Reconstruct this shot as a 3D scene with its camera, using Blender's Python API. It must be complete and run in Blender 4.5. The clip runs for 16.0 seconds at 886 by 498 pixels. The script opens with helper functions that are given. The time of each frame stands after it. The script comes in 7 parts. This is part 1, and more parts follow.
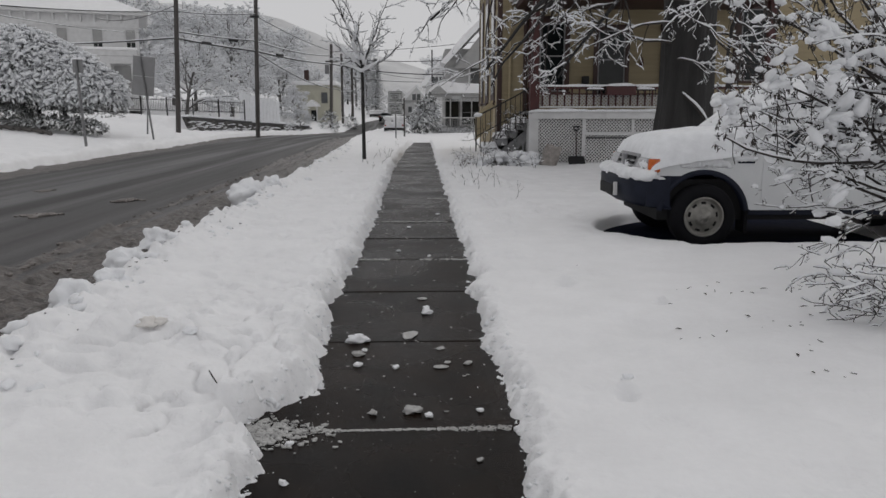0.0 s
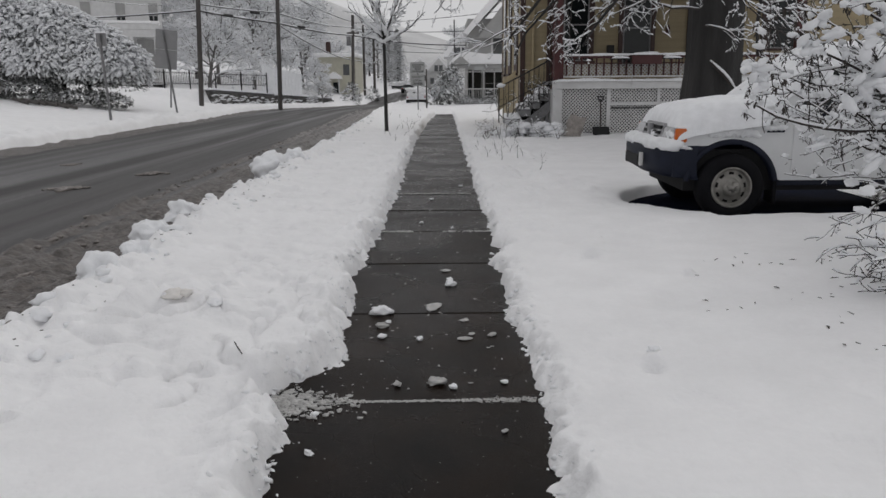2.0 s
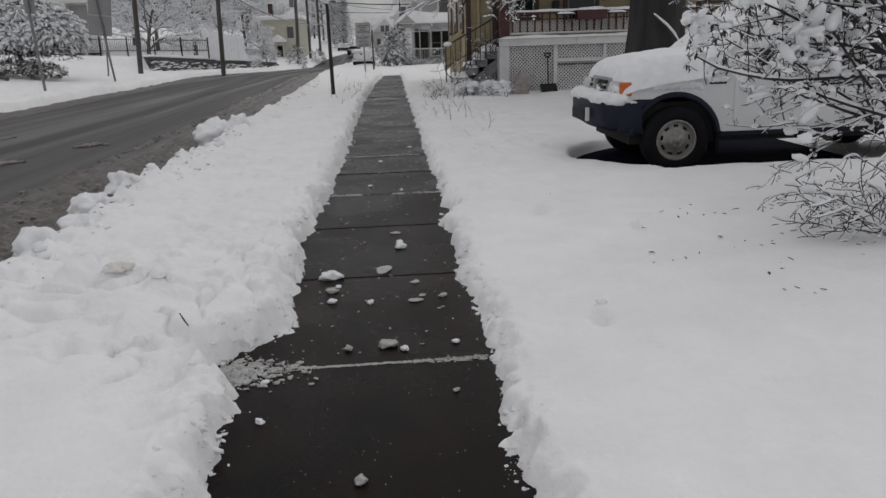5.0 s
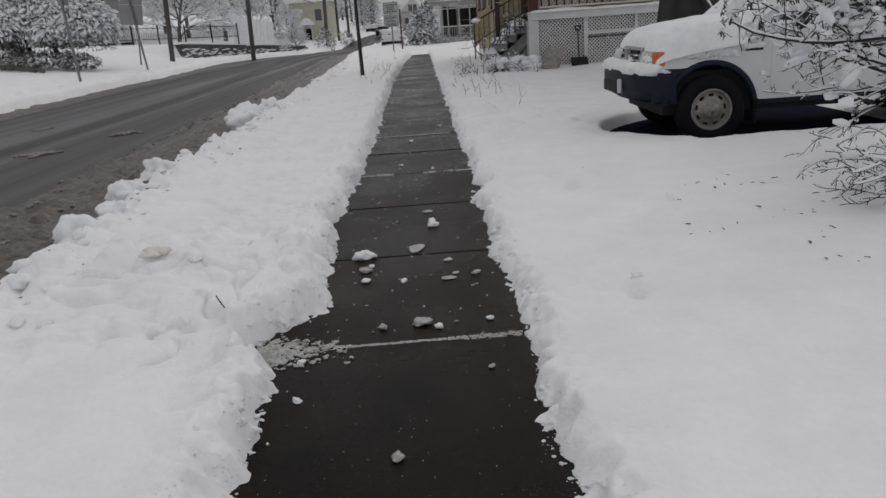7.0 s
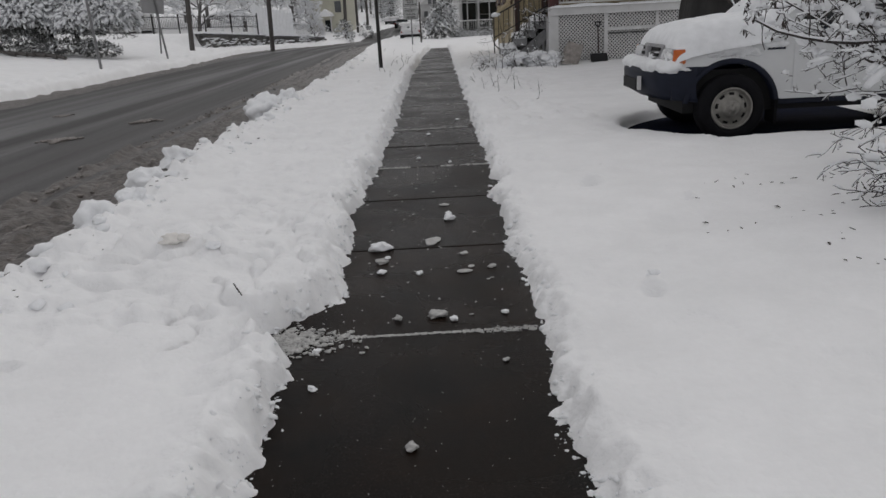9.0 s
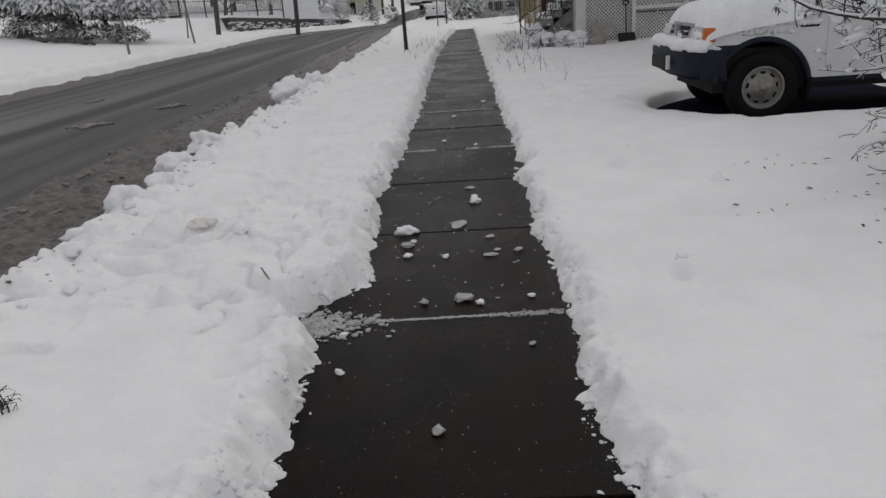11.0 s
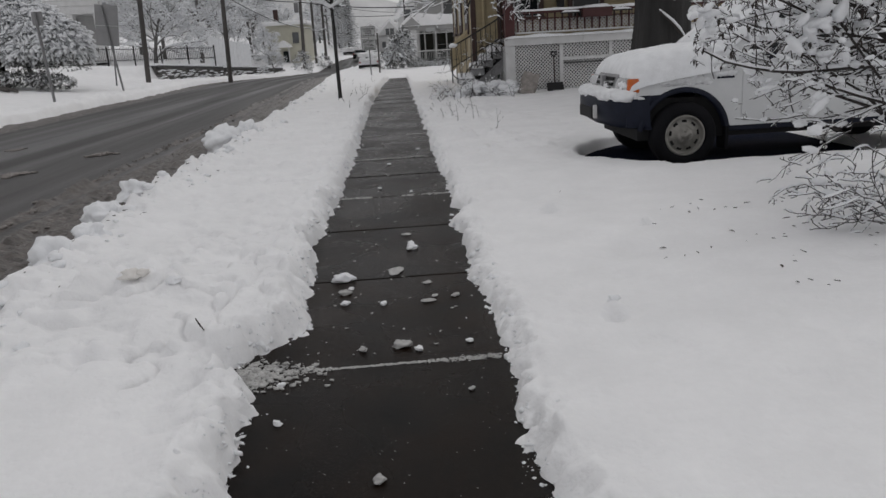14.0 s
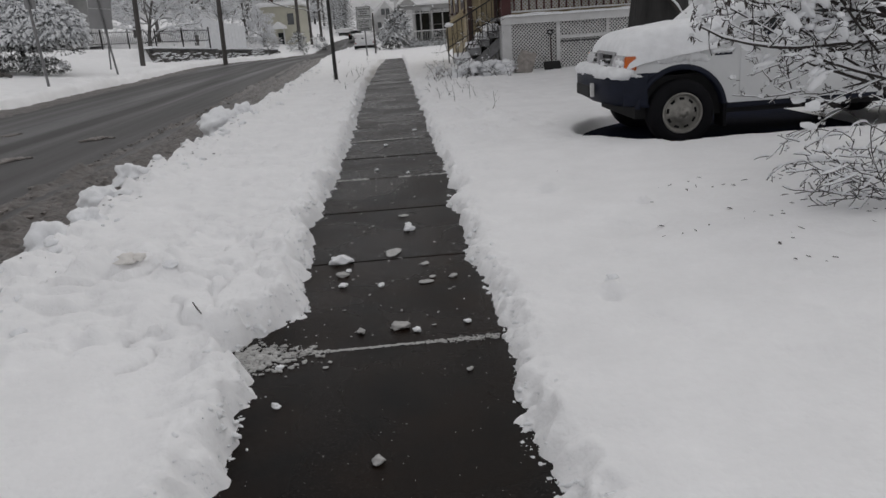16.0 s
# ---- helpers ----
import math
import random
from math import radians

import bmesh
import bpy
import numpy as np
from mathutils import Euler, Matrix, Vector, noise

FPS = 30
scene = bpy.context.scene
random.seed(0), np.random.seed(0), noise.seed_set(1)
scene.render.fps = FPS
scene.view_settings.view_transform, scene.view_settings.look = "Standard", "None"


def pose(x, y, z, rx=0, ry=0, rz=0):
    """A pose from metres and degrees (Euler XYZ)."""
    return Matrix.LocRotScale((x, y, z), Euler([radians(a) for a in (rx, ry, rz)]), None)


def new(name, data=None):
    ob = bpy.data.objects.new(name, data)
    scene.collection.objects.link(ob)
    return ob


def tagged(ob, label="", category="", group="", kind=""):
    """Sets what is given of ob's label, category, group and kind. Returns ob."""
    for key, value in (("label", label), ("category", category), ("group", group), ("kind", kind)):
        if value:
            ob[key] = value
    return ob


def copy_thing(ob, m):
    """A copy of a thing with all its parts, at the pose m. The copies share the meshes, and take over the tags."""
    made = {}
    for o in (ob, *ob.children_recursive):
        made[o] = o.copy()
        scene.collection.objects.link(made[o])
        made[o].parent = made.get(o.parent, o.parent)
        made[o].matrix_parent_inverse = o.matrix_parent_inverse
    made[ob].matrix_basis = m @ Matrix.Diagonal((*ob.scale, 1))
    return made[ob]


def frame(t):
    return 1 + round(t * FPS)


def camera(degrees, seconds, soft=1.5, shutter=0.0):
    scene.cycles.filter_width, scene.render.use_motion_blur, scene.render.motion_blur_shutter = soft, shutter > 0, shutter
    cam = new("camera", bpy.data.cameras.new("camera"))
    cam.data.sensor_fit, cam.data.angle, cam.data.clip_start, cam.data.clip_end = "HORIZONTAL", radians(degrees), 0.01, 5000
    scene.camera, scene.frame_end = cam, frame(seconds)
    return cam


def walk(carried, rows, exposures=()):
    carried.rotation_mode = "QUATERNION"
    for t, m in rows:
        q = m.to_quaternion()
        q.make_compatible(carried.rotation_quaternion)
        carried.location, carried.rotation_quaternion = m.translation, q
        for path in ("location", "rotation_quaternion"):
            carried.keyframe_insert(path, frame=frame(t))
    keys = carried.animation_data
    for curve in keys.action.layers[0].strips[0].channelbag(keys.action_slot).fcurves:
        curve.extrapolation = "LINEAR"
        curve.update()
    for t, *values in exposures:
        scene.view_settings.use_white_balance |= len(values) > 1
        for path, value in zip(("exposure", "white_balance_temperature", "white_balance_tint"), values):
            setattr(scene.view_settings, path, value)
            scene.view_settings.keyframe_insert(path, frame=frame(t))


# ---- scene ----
cam = camera(60.0, 16.0)
PATH = [
    (0.0, pose(0.000, 0.000, 1.500, 79.81, -0.00, -1.43)),
    (0.5, pose(0.001, -0.008, 1.496, 78.83, 0.53, -0.41)),
    (1.0, pose(-0.007, 0.018, 1.487, 78.30, 0.51, -0.13)),
    (1.5, pose(-0.001, 0.027, 1.487, 77.67, 0.55, 0.32)),
    (2.0, pose(-0.006, 0.030, 1.488, 77.76, 0.46, 0.20)),
    (2.5, pose(-0.008, 0.024, 1.484, 77.88, 0.40, 2.06)),
    (3.0, pose(-0.010, 0.024, 1.484, 77.13, 0.93, 2.12)),
    (3.5, pose(0.017, 0.027, 1.487, 76.36, 1.56, 0.36)),
    (4.0, pose(0.009, 0.015, 1.478, 76.04, 1.53, -2.81)),
    (4.2, pose(0.019, 0.022, 1.481, 75.37, 1.49, -4.13)),
    (6.3, pose(0.039, 0.067, 1.464, 74.71, 2.86, -2.30)),
    (6.5, pose(0.036, 0.055, 1.465, 74.77, 3.04, -2.24)),
    (7.0, pose(0.041, 0.069, 1.458, 73.42, 3.87, -1.57)),
    (7.5, pose(0.035, 0.067, 1.456, 73.52, 3.20, -0.93)),
    (8.0, pose(0.031, 0.065, 1.454, 73.09, 3.06, -0.75)),
    (8.5, pose(0.028, 0.062, 1.456, 72.31, 3.37, -0.52)),
    (9.0, pose(0.027, 0.057, 1.455, 73.07, 2.94, -0.20)),
    (9.2, pose(0.032, 0.080, 1.443, 72.85, 2.90, -0.24)),
    (11.3, pose(0.027, 0.063, 1.460, 71.87, 3.74, 1.71)),
    (11.5, pose(0.028, 0.061, 1.461, 72.64, 3.41, -0.37)),
    (12.0, pose(0.024, 0.048, 1.470, 74.50, 4.23, -1.90)),
    (12.5, pose(0.021, 0.046, 1.472, 74.85, 4.06, -2.81)),
    (13.0, pose(0.027, 0.043, 1.467, 74.86, 4.05, -2.75)),
    (13.5, pose(0.029, 0.045, 1.467, 75.30, 3.17, -3.15)),
    (14.0, pose(0.021, 0.036, 1.472, 74.99, 3.24, -3.24)),
    (14.5, pose(0.018, 0.040, 1.471, 74.50, 3.19, -3.35)),
    (15.0, pose(0.023, 0.046, 1.465, 74.26, 3.49, -3.57)),
    (15.5, pose(0.029, 0.052, 1.464, 74.03, 3.58, -3.54)),
    (16.0, pose(0.029, 0.048, 1.466, 73.57, 3.83, -3.52)),
]
walk(cam, PATH, [(0.0, 0.0), (1.0, 0.06), (3.2, 0.07), (4.2, 0.0), (6.3, -0.02), (9.2, -0.04), (11.3, -0.03), (16.0, -0.03)])

# ---- light: an overcast, snowy sky ----
world = bpy.data.worlds.new("overcast_sky")
scene.world = world
world.use_nodes = True
wn, wl = world.node_tree.nodes, world.node_tree.links
wn.clear()
sky = wn.new("ShaderNodeTexSky")
sky.sky_type = 'NISHITA'
sky.sun_disc = False
sky.sun_elevation, sky.sun_rotation = radians(38), radians(150)
sky_scale = wn.new("ShaderNodeVectorMath")
sky_scale.operation = 'SCALE'
sky_scale.inputs["Scale"].default_value = 0.10
grey = wn.new("ShaderNodeHueSaturation")
grey.inputs["Saturation"].default_value = 0.10
cloud = wn.new("ShaderNodeMix")
cloud.data_type = 'RGBA'
cloud.inputs["Factor"].default_value = 0.85
cloud.inputs["B"].default_value = (0.725, 0.72, 0.735, 1)
back = wn.new("ShaderNodeBackground")
back.inputs["Strength"].default_value = 0.78
wout = wn.new("ShaderNodeOutputWorld")
wl.new(sky.outputs[0], sky_scale.inputs[0])
wl.new(sky_scale.outputs[0], grey.inputs["Color"])
wl.new(grey.outputs[0], cloud.inputs["A"])
wl.new(cloud.outputs["Result"], back.inputs["Color"])
wl.new(back.outputs[0], wout.inputs[0])
sun_data = bpy.data.lights.new("sun", 'SUN')
sun_data.energy, sun_data.angle, sun_data.color = 0.5, radians(40), (1.0, 0.985, 0.96)
sun = new("sun", sun_data)
sun.matrix_world = pose(0, 0, 40, 52, 0, 150)

# ---- materials ----
def material(name, base, rough=0.7, metal=0.0, vary=0.25, scale=6.0, bump=0.0, bump_scale=40.0, second=None, coat=0.0, stretch=(1, 1, 1), per_object=0.0, spec=0.5):
    m = bpy.data.materials.new(name)
    m.use_nodes = True
    n, l = m.node_tree.nodes, m.node_tree.links
    b = n["Principled BSDF"]
    b.inputs["Roughness"].default_value = rough
    b.inputs["Metallic"].default_value = metal
    b.inputs["Coat Weight"].default_value = coat
    b.inputs["Specular IOR Level"].default_value = spec
    tc = n.new("ShaderNodeTexCoord")
    mp = n.new("ShaderNodeMapping")
    mp.inputs["Scale"].default_value = stretch
    l.new(tc.outputs["Object"], mp.inputs[0])
    big = n.new("ShaderNodeTexNoise")
    big.inputs["Scale"].default_value = scale
    big.inputs["Detail"].default_value = 6
    fine = n.new("ShaderNodeTexNoise")
    fine.inputs["Scale"].default_value = scale * 9
    fine.inputs["Detail"].default_value = 4
    l.new(mp.outputs[0], big.inputs["Vector"])
    l.new(mp.outputs[0], fine.inputs["Vector"])
    mix0 = n.new("ShaderNodeMath")
    mix0.operation = 'MULTIPLY_ADD'
    mix0.inputs[1].default_value = 0.35
    l.new(fine.outputs[0], mix0.inputs[0])
    l.new(big.outputs[0], mix0.inputs[2])
    ramp = n.new("ShaderNodeMapRange")
    ramp.inputs[1].default_value, ramp.inputs[2].default_value = 0.42, 0.95
    l.new(mix0.outputs[0], ramp.inputs[0])
    mix = n.new("ShaderNodeMix")
    mix.data_type = 'RGBA'
    lo = second or tuple(c * (1 - vary) for c in base)
    hi = base if second else tuple(min(1, c * (1 + vary * 0.6)) for c in base)
    mix.inputs["A"].default_value = (*lo, 1)
    mix.inputs["B"].default_value = (*hi, 1)
    l.new(ramp.outputs[0], mix.inputs["Factor"])
    colour = mix.outputs["Result"]
    if per_object:
        info = n.new("ShaderNodeObjectInfo")
        mr = n.new("ShaderNodeMapRange")
        mr.inputs[3].default_value, mr.inputs[4].default_value = 1 - per_object, 1 + per_object
        l.new(info.outputs["Random"], mr.inputs[0])
        hs = n.new("ShaderNodeHueSaturation")
        l.new(mr.outputs[0], hs.inputs["Value"])
        l.new(colour, hs.inputs["Color"])
        colour = hs.outputs[0]
    l.new(colour, b.inputs["Base Color"])
    if bump:
        bn = n.new("ShaderNodeTexNoise")
        bn.inputs["Scale"].default_value = bump_scale
        bn.inputs["Detail"].default_value = 5
        l.new(mp.outputs[0], bn.inputs["Vector"])
        bu = n.new("ShaderNodeBump")
        bu.inputs["Strength"].default_value = bump
        bu.inputs["Distance"].default_value = 0.02
        l.new(bn.outputs[0], bu.inputs["Height"])
        l.new(bu.outputs[0], b.inputs["Normal"])
    return m


SNOW = material("snow", (0.87, 0.87, 0.88), 0.65, vary=0.06, scale=2.5, bump=0.45, bump_scale=34, spec=0.3)
SNOW_CLUMP = material("clumped_snow", (0.84, 0.85, 0.87), 0.65, vary=0.10, scale=10, bump=0.25, bump_scale=50, spec=0.3)
for m_ in (SNOW, SNOW_CLUMP):
    # light soaks a little way into the snow
    b_ = m_.node_tree.nodes["Principled BSDF"]
    b_.inputs["Subsurface Weight"].default_value = 0.35
    b_.inputs["Subsurface Radius"].default_value = (1.0, 1.0, 1.0)
    b_.inputs["Subsurface Scale"].default_value = 0.025
ICE_SNOW = material("icy_trodden_snow", (0.47, 0.465, 0.455), 0.45, vary=0.35, scale=14, bump=0.3, bump_scale=60)
SLUSH = material("brown_slush", (0.165, 0.145, 0.132), 0.45, vary=0.55, scale=11, bump=1.0, bump_scale=40, second=(0.027, 0.023, 0.022))
ASPHALT = material("wet_asphalt", (0.046, 0.043, 0.043), 0.46, vary=0.85, scale=1.7, bump=0.35, bump_scale=120, stretch=(1, 0.05, 1), spec=0.29)
# Wet driveway; the truck's shade is put into this near-black blue.
DRIVE = material("wet_driveway_truck_shade", (0.005, 0.007, 0.019), 0.85, vary=0.5, scale=2, bump=0.3, bump_scale=90, spec=0.03)
SLAB = material("wet_bluestone", (0.0150, 0.0078, 0.0042), 0.30, vary=0.9, scale=2.9, bump=0.16, bump_scale=260, per_object=0.30, spec=0.06, second=(0.0018, 0.0016, 0.0017))


def add_wet_film(m, dry=0.36, wet=0.22, scale=1.1, grit=(0.026, 0.022, 0.019), along=1.0):
    """Uneven wetness in the gloss and pale grit in the stone."""
    n, l = m.node_tree.nodes, m.node_tree.links
    b = n["Principled BSDF"]
    geo = n.new("ShaderNodeNewGeometry")
    film = n.new("ShaderNodeTexNoise")
    film.inputs["Scale"].default_value, film.inputs["Detail"].default_value, film.inputs["Distortion"].default_value = scale, 7, 0.6
    mr = n.new("ShaderNodeMapRange")
    mr.inputs[1].default_value, mr.inputs[2].default_value = 0.40, 0.62
    mr.inputs[3].default_value, mr.inputs[4].default_value = wet, dry
    run = n.new("ShaderNodeMapping")
    run.inputs["Scale"].default_value = (1, along, 1)
    l.new(geo.outputs["Position"], run.inputs[0])
    l.new(run.outputs[0], film.inputs["Vector"])
    l.new(film.outputs[0], mr.inputs[0])
    l.new(mr.outputs[0], b.inputs["Roughness"])
    speck = n.new("ShaderNodeTexNoise")
    speck.inputs["Scale"].default_value, speck.inputs["Detail"].default_value = 95, 3
    on = n.new("ShaderNodeMapRange")
    on.inputs[1].default_value, on.inputs[2].default_value = 0.57, 0.74
    mx = n.new("ShaderNodeMix")
    mx.data_type = 'RGBA'
    mx.inputs["B"].default_value = (*grit, 1)
    l.new(geo.outputs["Position"], speck.inputs["Vector"])
    l.new(speck.outputs[0], on.inputs[0])
    l.new(on.outputs[0], mx.inputs["Factor"])
    l.new(b.inputs["Base Color"].links[0].from_socket, mx.inputs["A"])
    l.new(mx.outputs["Result"], b.inputs["Base Color"])


add_wet_film(SLAB)
add_wet_film(ASPHALT, 0.60, 0.32, 0.9, (0.09, 0.085, 0.082), 0.035)
SLUSH_CLOD = material("grey_brown_slush_clods", (0.26, 0.235, 0.22), 0.55, vary=0.4, scale=18, bump=0.5, bump_scale=60)
STAINED_SNOW = material("stained_snow", (0.80, 0.775, 0.745), 0.6, vary=0.15, scale=9, bump=0.3, bump_scale=50)
SLAB_EARTH = material("wet_joint_earth", (0.02, 0.018, 0.016), 0.8, vary=0.3, scale=20)
PAINT_WHITE = material("white_truck_paint", (0.62, 0.63, 0.64), 0.28, vary=0.06, scale=3, coat=0.4)
PLASTIC_DARK = material("dark_slate_plastic", (0.011, 0.014, 0.027), 0.55, vary=0.3, scale=8, bump=0.05, bump_scale=200, spec=0.22)
RUBBER = material("black_rubber", (0.006, 0.006, 0.008), 0.85, vary=0.3, scale=12, bump=0.2, bump_scale=120, spec=0.2)
UNDERSIDE = material("black_underbody", (0.01, 0.01, 0.011), 0.85, vary=0.3)
STEEL = material("worn_grey_steel_wheel", (0.27, 0.26, 0.24), 0.42, metal=0.45, vary=0.35, scale=14)
AMBER = material("amber_lens", (0.58, 0.12, 0.010), 0.18, vary=0.15, scale=30, coat=0.6)
LENS = material("clear_lamp_lens", (0.45, 0.45, 0.46), 0.12, vary=0.2, scale=30, coat=0.5)
CHROME = material("dull_grille_plastic", (0.30, 0.30, 0.31), 0.35, metal=0.3, vary=0.2)
GLASS_DARK = material("dark_window_glass", (0.012, 0.015, 0.016), 0.08, vary=0.4, scale=1.5, spec=0.3)
BARK = material("wet_dark_bark", (0.030, 0.0285, 0.028), 0.85, vary=0.5, scale=5, bump=0.9, bump_scale=22, stretch=(1, 1, 0.18))
TWIG = material("wet_twig_bark", (0.030, 0.024, 0.022), 0.75, vary=0.35, scale=12)
LEAF_DEAD = material("withered_dark_leaf", (0.05, 0.038, 0.034), 0.7, vary=0.4, scale=20, per_object=0.2)
# Foliage colour raised for frost and for mist over the far conifers.
EVERGREEN = material("frost_and_mist_pale_foliage", (0.16, 0.165, 0.16), 0.8, vary=0.5, scale=3)
# Bark colour lightened to put haze over the distant trees.
HAZE_BARK = material("haze_paled_grey_bark", (0.20, 0.195, 0.19), 0.85, vary=0.5, scale=4, second=(0.07, 0.065, 0.062))
TWIG_SNOW = material("snow_on_branches", (0.82, 0.83, 0.85), 0.7, vary=0.08, scale=6, spec=0.3)
YELLOW = material("faded_yellow_clapboard", (0.34, 0.28, 0.172), 0.65, vary=0.16, scale=3, bump=0.08, bump_scale=60, stretch=(0.3, 1, 3), per_object=0.08)
MAROON = material("dark_maroon_paint", (0.060, 0.014, 0.014), 0.5, vary=0.3, scale=6)
BROWN = material("dark_brown_trim_paint", (0.045, 0.020, 0.016), 0.55, vary=0.3, scale=6)
LATTICE = material("white_lattice_paint", (0.60, 0.60, 0.60), 0.6, vary=0.12, scale=4, bump=0.05)
WHITE_TRIM = material("white_house_paint", (0.62, 0.62, 0.62), 0.6, vary=0.12, scale=3)
GREY_WALL = material("pale_grey_siding", (0.34, 0.34, 0.335), 0.7, vary=0.15, scale=2)
GREY_STEP = material("grey_painted_concrete", (0.22, 0.22, 0.225), 0.8, vary=0.3, scale=8, bump=0.15)
SHADOW_VOID = material("crawl_space_shade", (0.012, 0.012, 0.012), 0.95, vary=0.2)
IRON = material("black_wrought_iron", (0.014, 0.013, 0.013), 0.5, metal=0.2, vary=0.3)
# Dark pole wood, its base colour raised to carry the haze.
POLE_WOOD = material("haze_paled_pole_wood", (0.085, 0.078, 0.074), 0.85, vary=0.4, scale=4, bump=0.4, bump_scale=30, stretch=(1, 1, 0.1))
CABLE = material("black_cable", (0.016, 0.016, 0.017), 0.6, vary=0.2)
GALV = material("galvanised_post", (0.20, 0.20, 0.205), 0.5, metal=0.5, vary=0.25)
SIGN_BACK = material("bare_aluminium_sign_back", (0.25, 0.25, 0.255), 0.55, metal=0.25, vary=0.12, scale=3)
SIGN_WHITE = material("weathered_white_sign", (0.42, 0.43, 0.43), 0.5, vary=0.1)
SIGN_INK = material("sign_black_ink", (0.03, 0.03, 0.03), 0.5, vary=0.2)
STONE = material("dark_wall_stone", (0.13, 0.125, 0.12), 0.85, vary=0.4, scale=6, bump=0.4, bump_scale=30, per_object=0.3)
CAP_STONE = material("dark_coping_stone", (0.085, 0.085, 0.085), 0.8, vary=0.3, scale=5)
CREAM = material("pale_cream_siding", (0.50, 0.485, 0.40), 0.7, vary=0.12, scale=2)
# Snowy woods, with mist put in by a base colour near the sky's.
HILL = material("snowy_mist_paled_hill", (0.70, 0.70, 0.70), 0.9, vary=0.2, scale=0.05, second=(0.46, 0.46, 0.465), bump=0.6, bump_scale=0.35)
ROOF_DARK = material("dark_shingle", (0.07, 0.07, 0.072), 0.85, vary=0.3, scale=6)
SLATE_GLASS = material("grey_window_pane", (0.10, 0.105, 0.11), 0.15, vary=0.25, scale=1.0)
BURLAP = material("brown_paper_sack", (0.33, 0.305, 0.285), 0.85, vary=0.3, scale=12, bump=0.3)
RED_HANDLE = material("dark_shovel_shaft", (0.045, 0.026, 0.024), 0.6, vary=0.3)
CAR_SILVER = material("silver_car_paint", (0.35, 0.36, 0.37), 0.3, metal=0.3, vary=0.1)
TAIL_RED = material("red_tail_lens", (0.35, 0.02, 0.02), 0.25, vary=0.1)


# ---- tools ----
def h2(ix, iy, seed):
    n = (ix * 374761393 + iy * 668265263 + seed * 974634777) & 0x7FFFFFFF
    n = ((n ^ (n >> 13)) * 1274126177) & 0x7FFFFFFF
    return ((n ^ (n >> 16)) & 0xFFFF) / 65535.0


def vnoise(x, y, seed=0):
    x, y = np.asarray(x, float), np.asarray(y, float)
    ix, iy = np.floor(x).astype(np.int64), np.floor(y).astype(np.int64)
    fx, fy = x - ix, y - iy
    u, v = fx * fx * (3 - 2 * fx), fy * fy * (3 - 2 * fy)
    a, b = h2(ix, iy, seed), h2(ix + 1, iy, seed)
    c, d = h2(ix, iy + 1, seed), h2(ix + 1, iy + 1, seed)
    return (a * (1 - u) + b * u) * (1 - v) + (c * (1 - u) + d * u) * v - 0.5


def fbm(x, y, seed=0, octaves=4):
    s, a = 0, 1.0
    for k in range(octaves):
        s = s + a * vnoise(np.asarray(x) * 2 ** k + 17.3 * k, np.asarray(y) * 2 ** k - 9.1 * k, seed + k)
        a *= 0.5
    return s


def knobs(x, y, cell, seed, fill=0.7):
    """Rounded knobs of uneven size, about one in each cell; 0 to 1."""
    x, y = np.asarray(x, float) / cell, np.asarray(y, float) / cell
    ix, iy = np.floor(x).astype(np.int64), np.floor(y).astype(np.int64)
    out = np.zeros(np.broadcast(x, y).shape)
    for dx in (-1, 0, 1):
        for dy in (-1, 0, 1):
            cx, cy = ix + dx, iy + dy
            px, py = cx + h2(cx, cy, seed), cy + h2(cx, cy, seed + 1)
            r = 0.35 + 0.65 * h2(cx, cy, seed + 2)
            on = h2(cx, cy, seed + 3) < fill
            d = ((x - px) ** 2 + (y - py) ** 2) / (r * r)
            out = np.maximum(out, np.where(on, r * np.sqrt(np.clip(1 - d, 0, 1)), 0))
    return out


def smooth(a, b, x):
    t = np.clip((np.asarray(x, float) - a) / (b - a), 0, 1)
    return t * t * (3 - 2 * t)


def mesh_of(name, verts, faces, mat, shade=False):
    me = bpy.data.meshes.new(name)
    me.from_pydata([tuple(v) for v in verts], [], faces)
    me.materials.append(mat)
    if shade:
        me.polygons.foreach_set("use_smooth", [True] * len(me.polygons))
    me.update()
    return me


def grid_object(name, xs, ys, z, mat, shade=True):
    """A sheet over the lines xs and ys with the heights z[iy, ix] (or 3D points)."""
    nx, ny = len(xs), len(ys)
    X, Y = np.meshgrid(xs, ys)
    co = np.stack([X, Y, z], -1).reshape(-1, 3).astype(np.float32)
    i = np.arange((ny - 1) * nx).reshape(ny - 1, nx)[:, :-1].ravel()
    quads = np.stack([i, i + 1, i + 1 + nx, i + nx], -1).astype(np.int32)
    me = bpy.data.meshes.new(name)
    me.vertices.add(len(co))
    me.vertices.foreach_set("co", co.ravel())
    me.loops.add(quads.size)
    me.loops.foreach_set("vertex_index", quads.ravel())
    me.polygons.add(len(quads))
    me.polygons.foreach_set("loop_start", np.arange(len(quads), dtype=np.int32) * 4)
    me.update(calc_edges=True)
    me.materials.append(mat)
    me.polygons.foreach_set("use_smooth", [shade] * len(quads))
    me.update()
    return new(name, me)


def part(name, bm, mat, parent=None, label="", shade=False):
    me = bpy.data.meshes.new(name)
    bm.to_mesh(me)
    bm.free()
    for m in (mat if isinstance(mat, (list, tuple)) else [mat]):
        me.materials.append(m)
    if shade:
        me.polygons.foreach_set("use_smooth", [True] * len(me.polygons))
    ob = new(name, me)
    ob.parent = parent
    if label:
        ob["label"] = label
    return ob


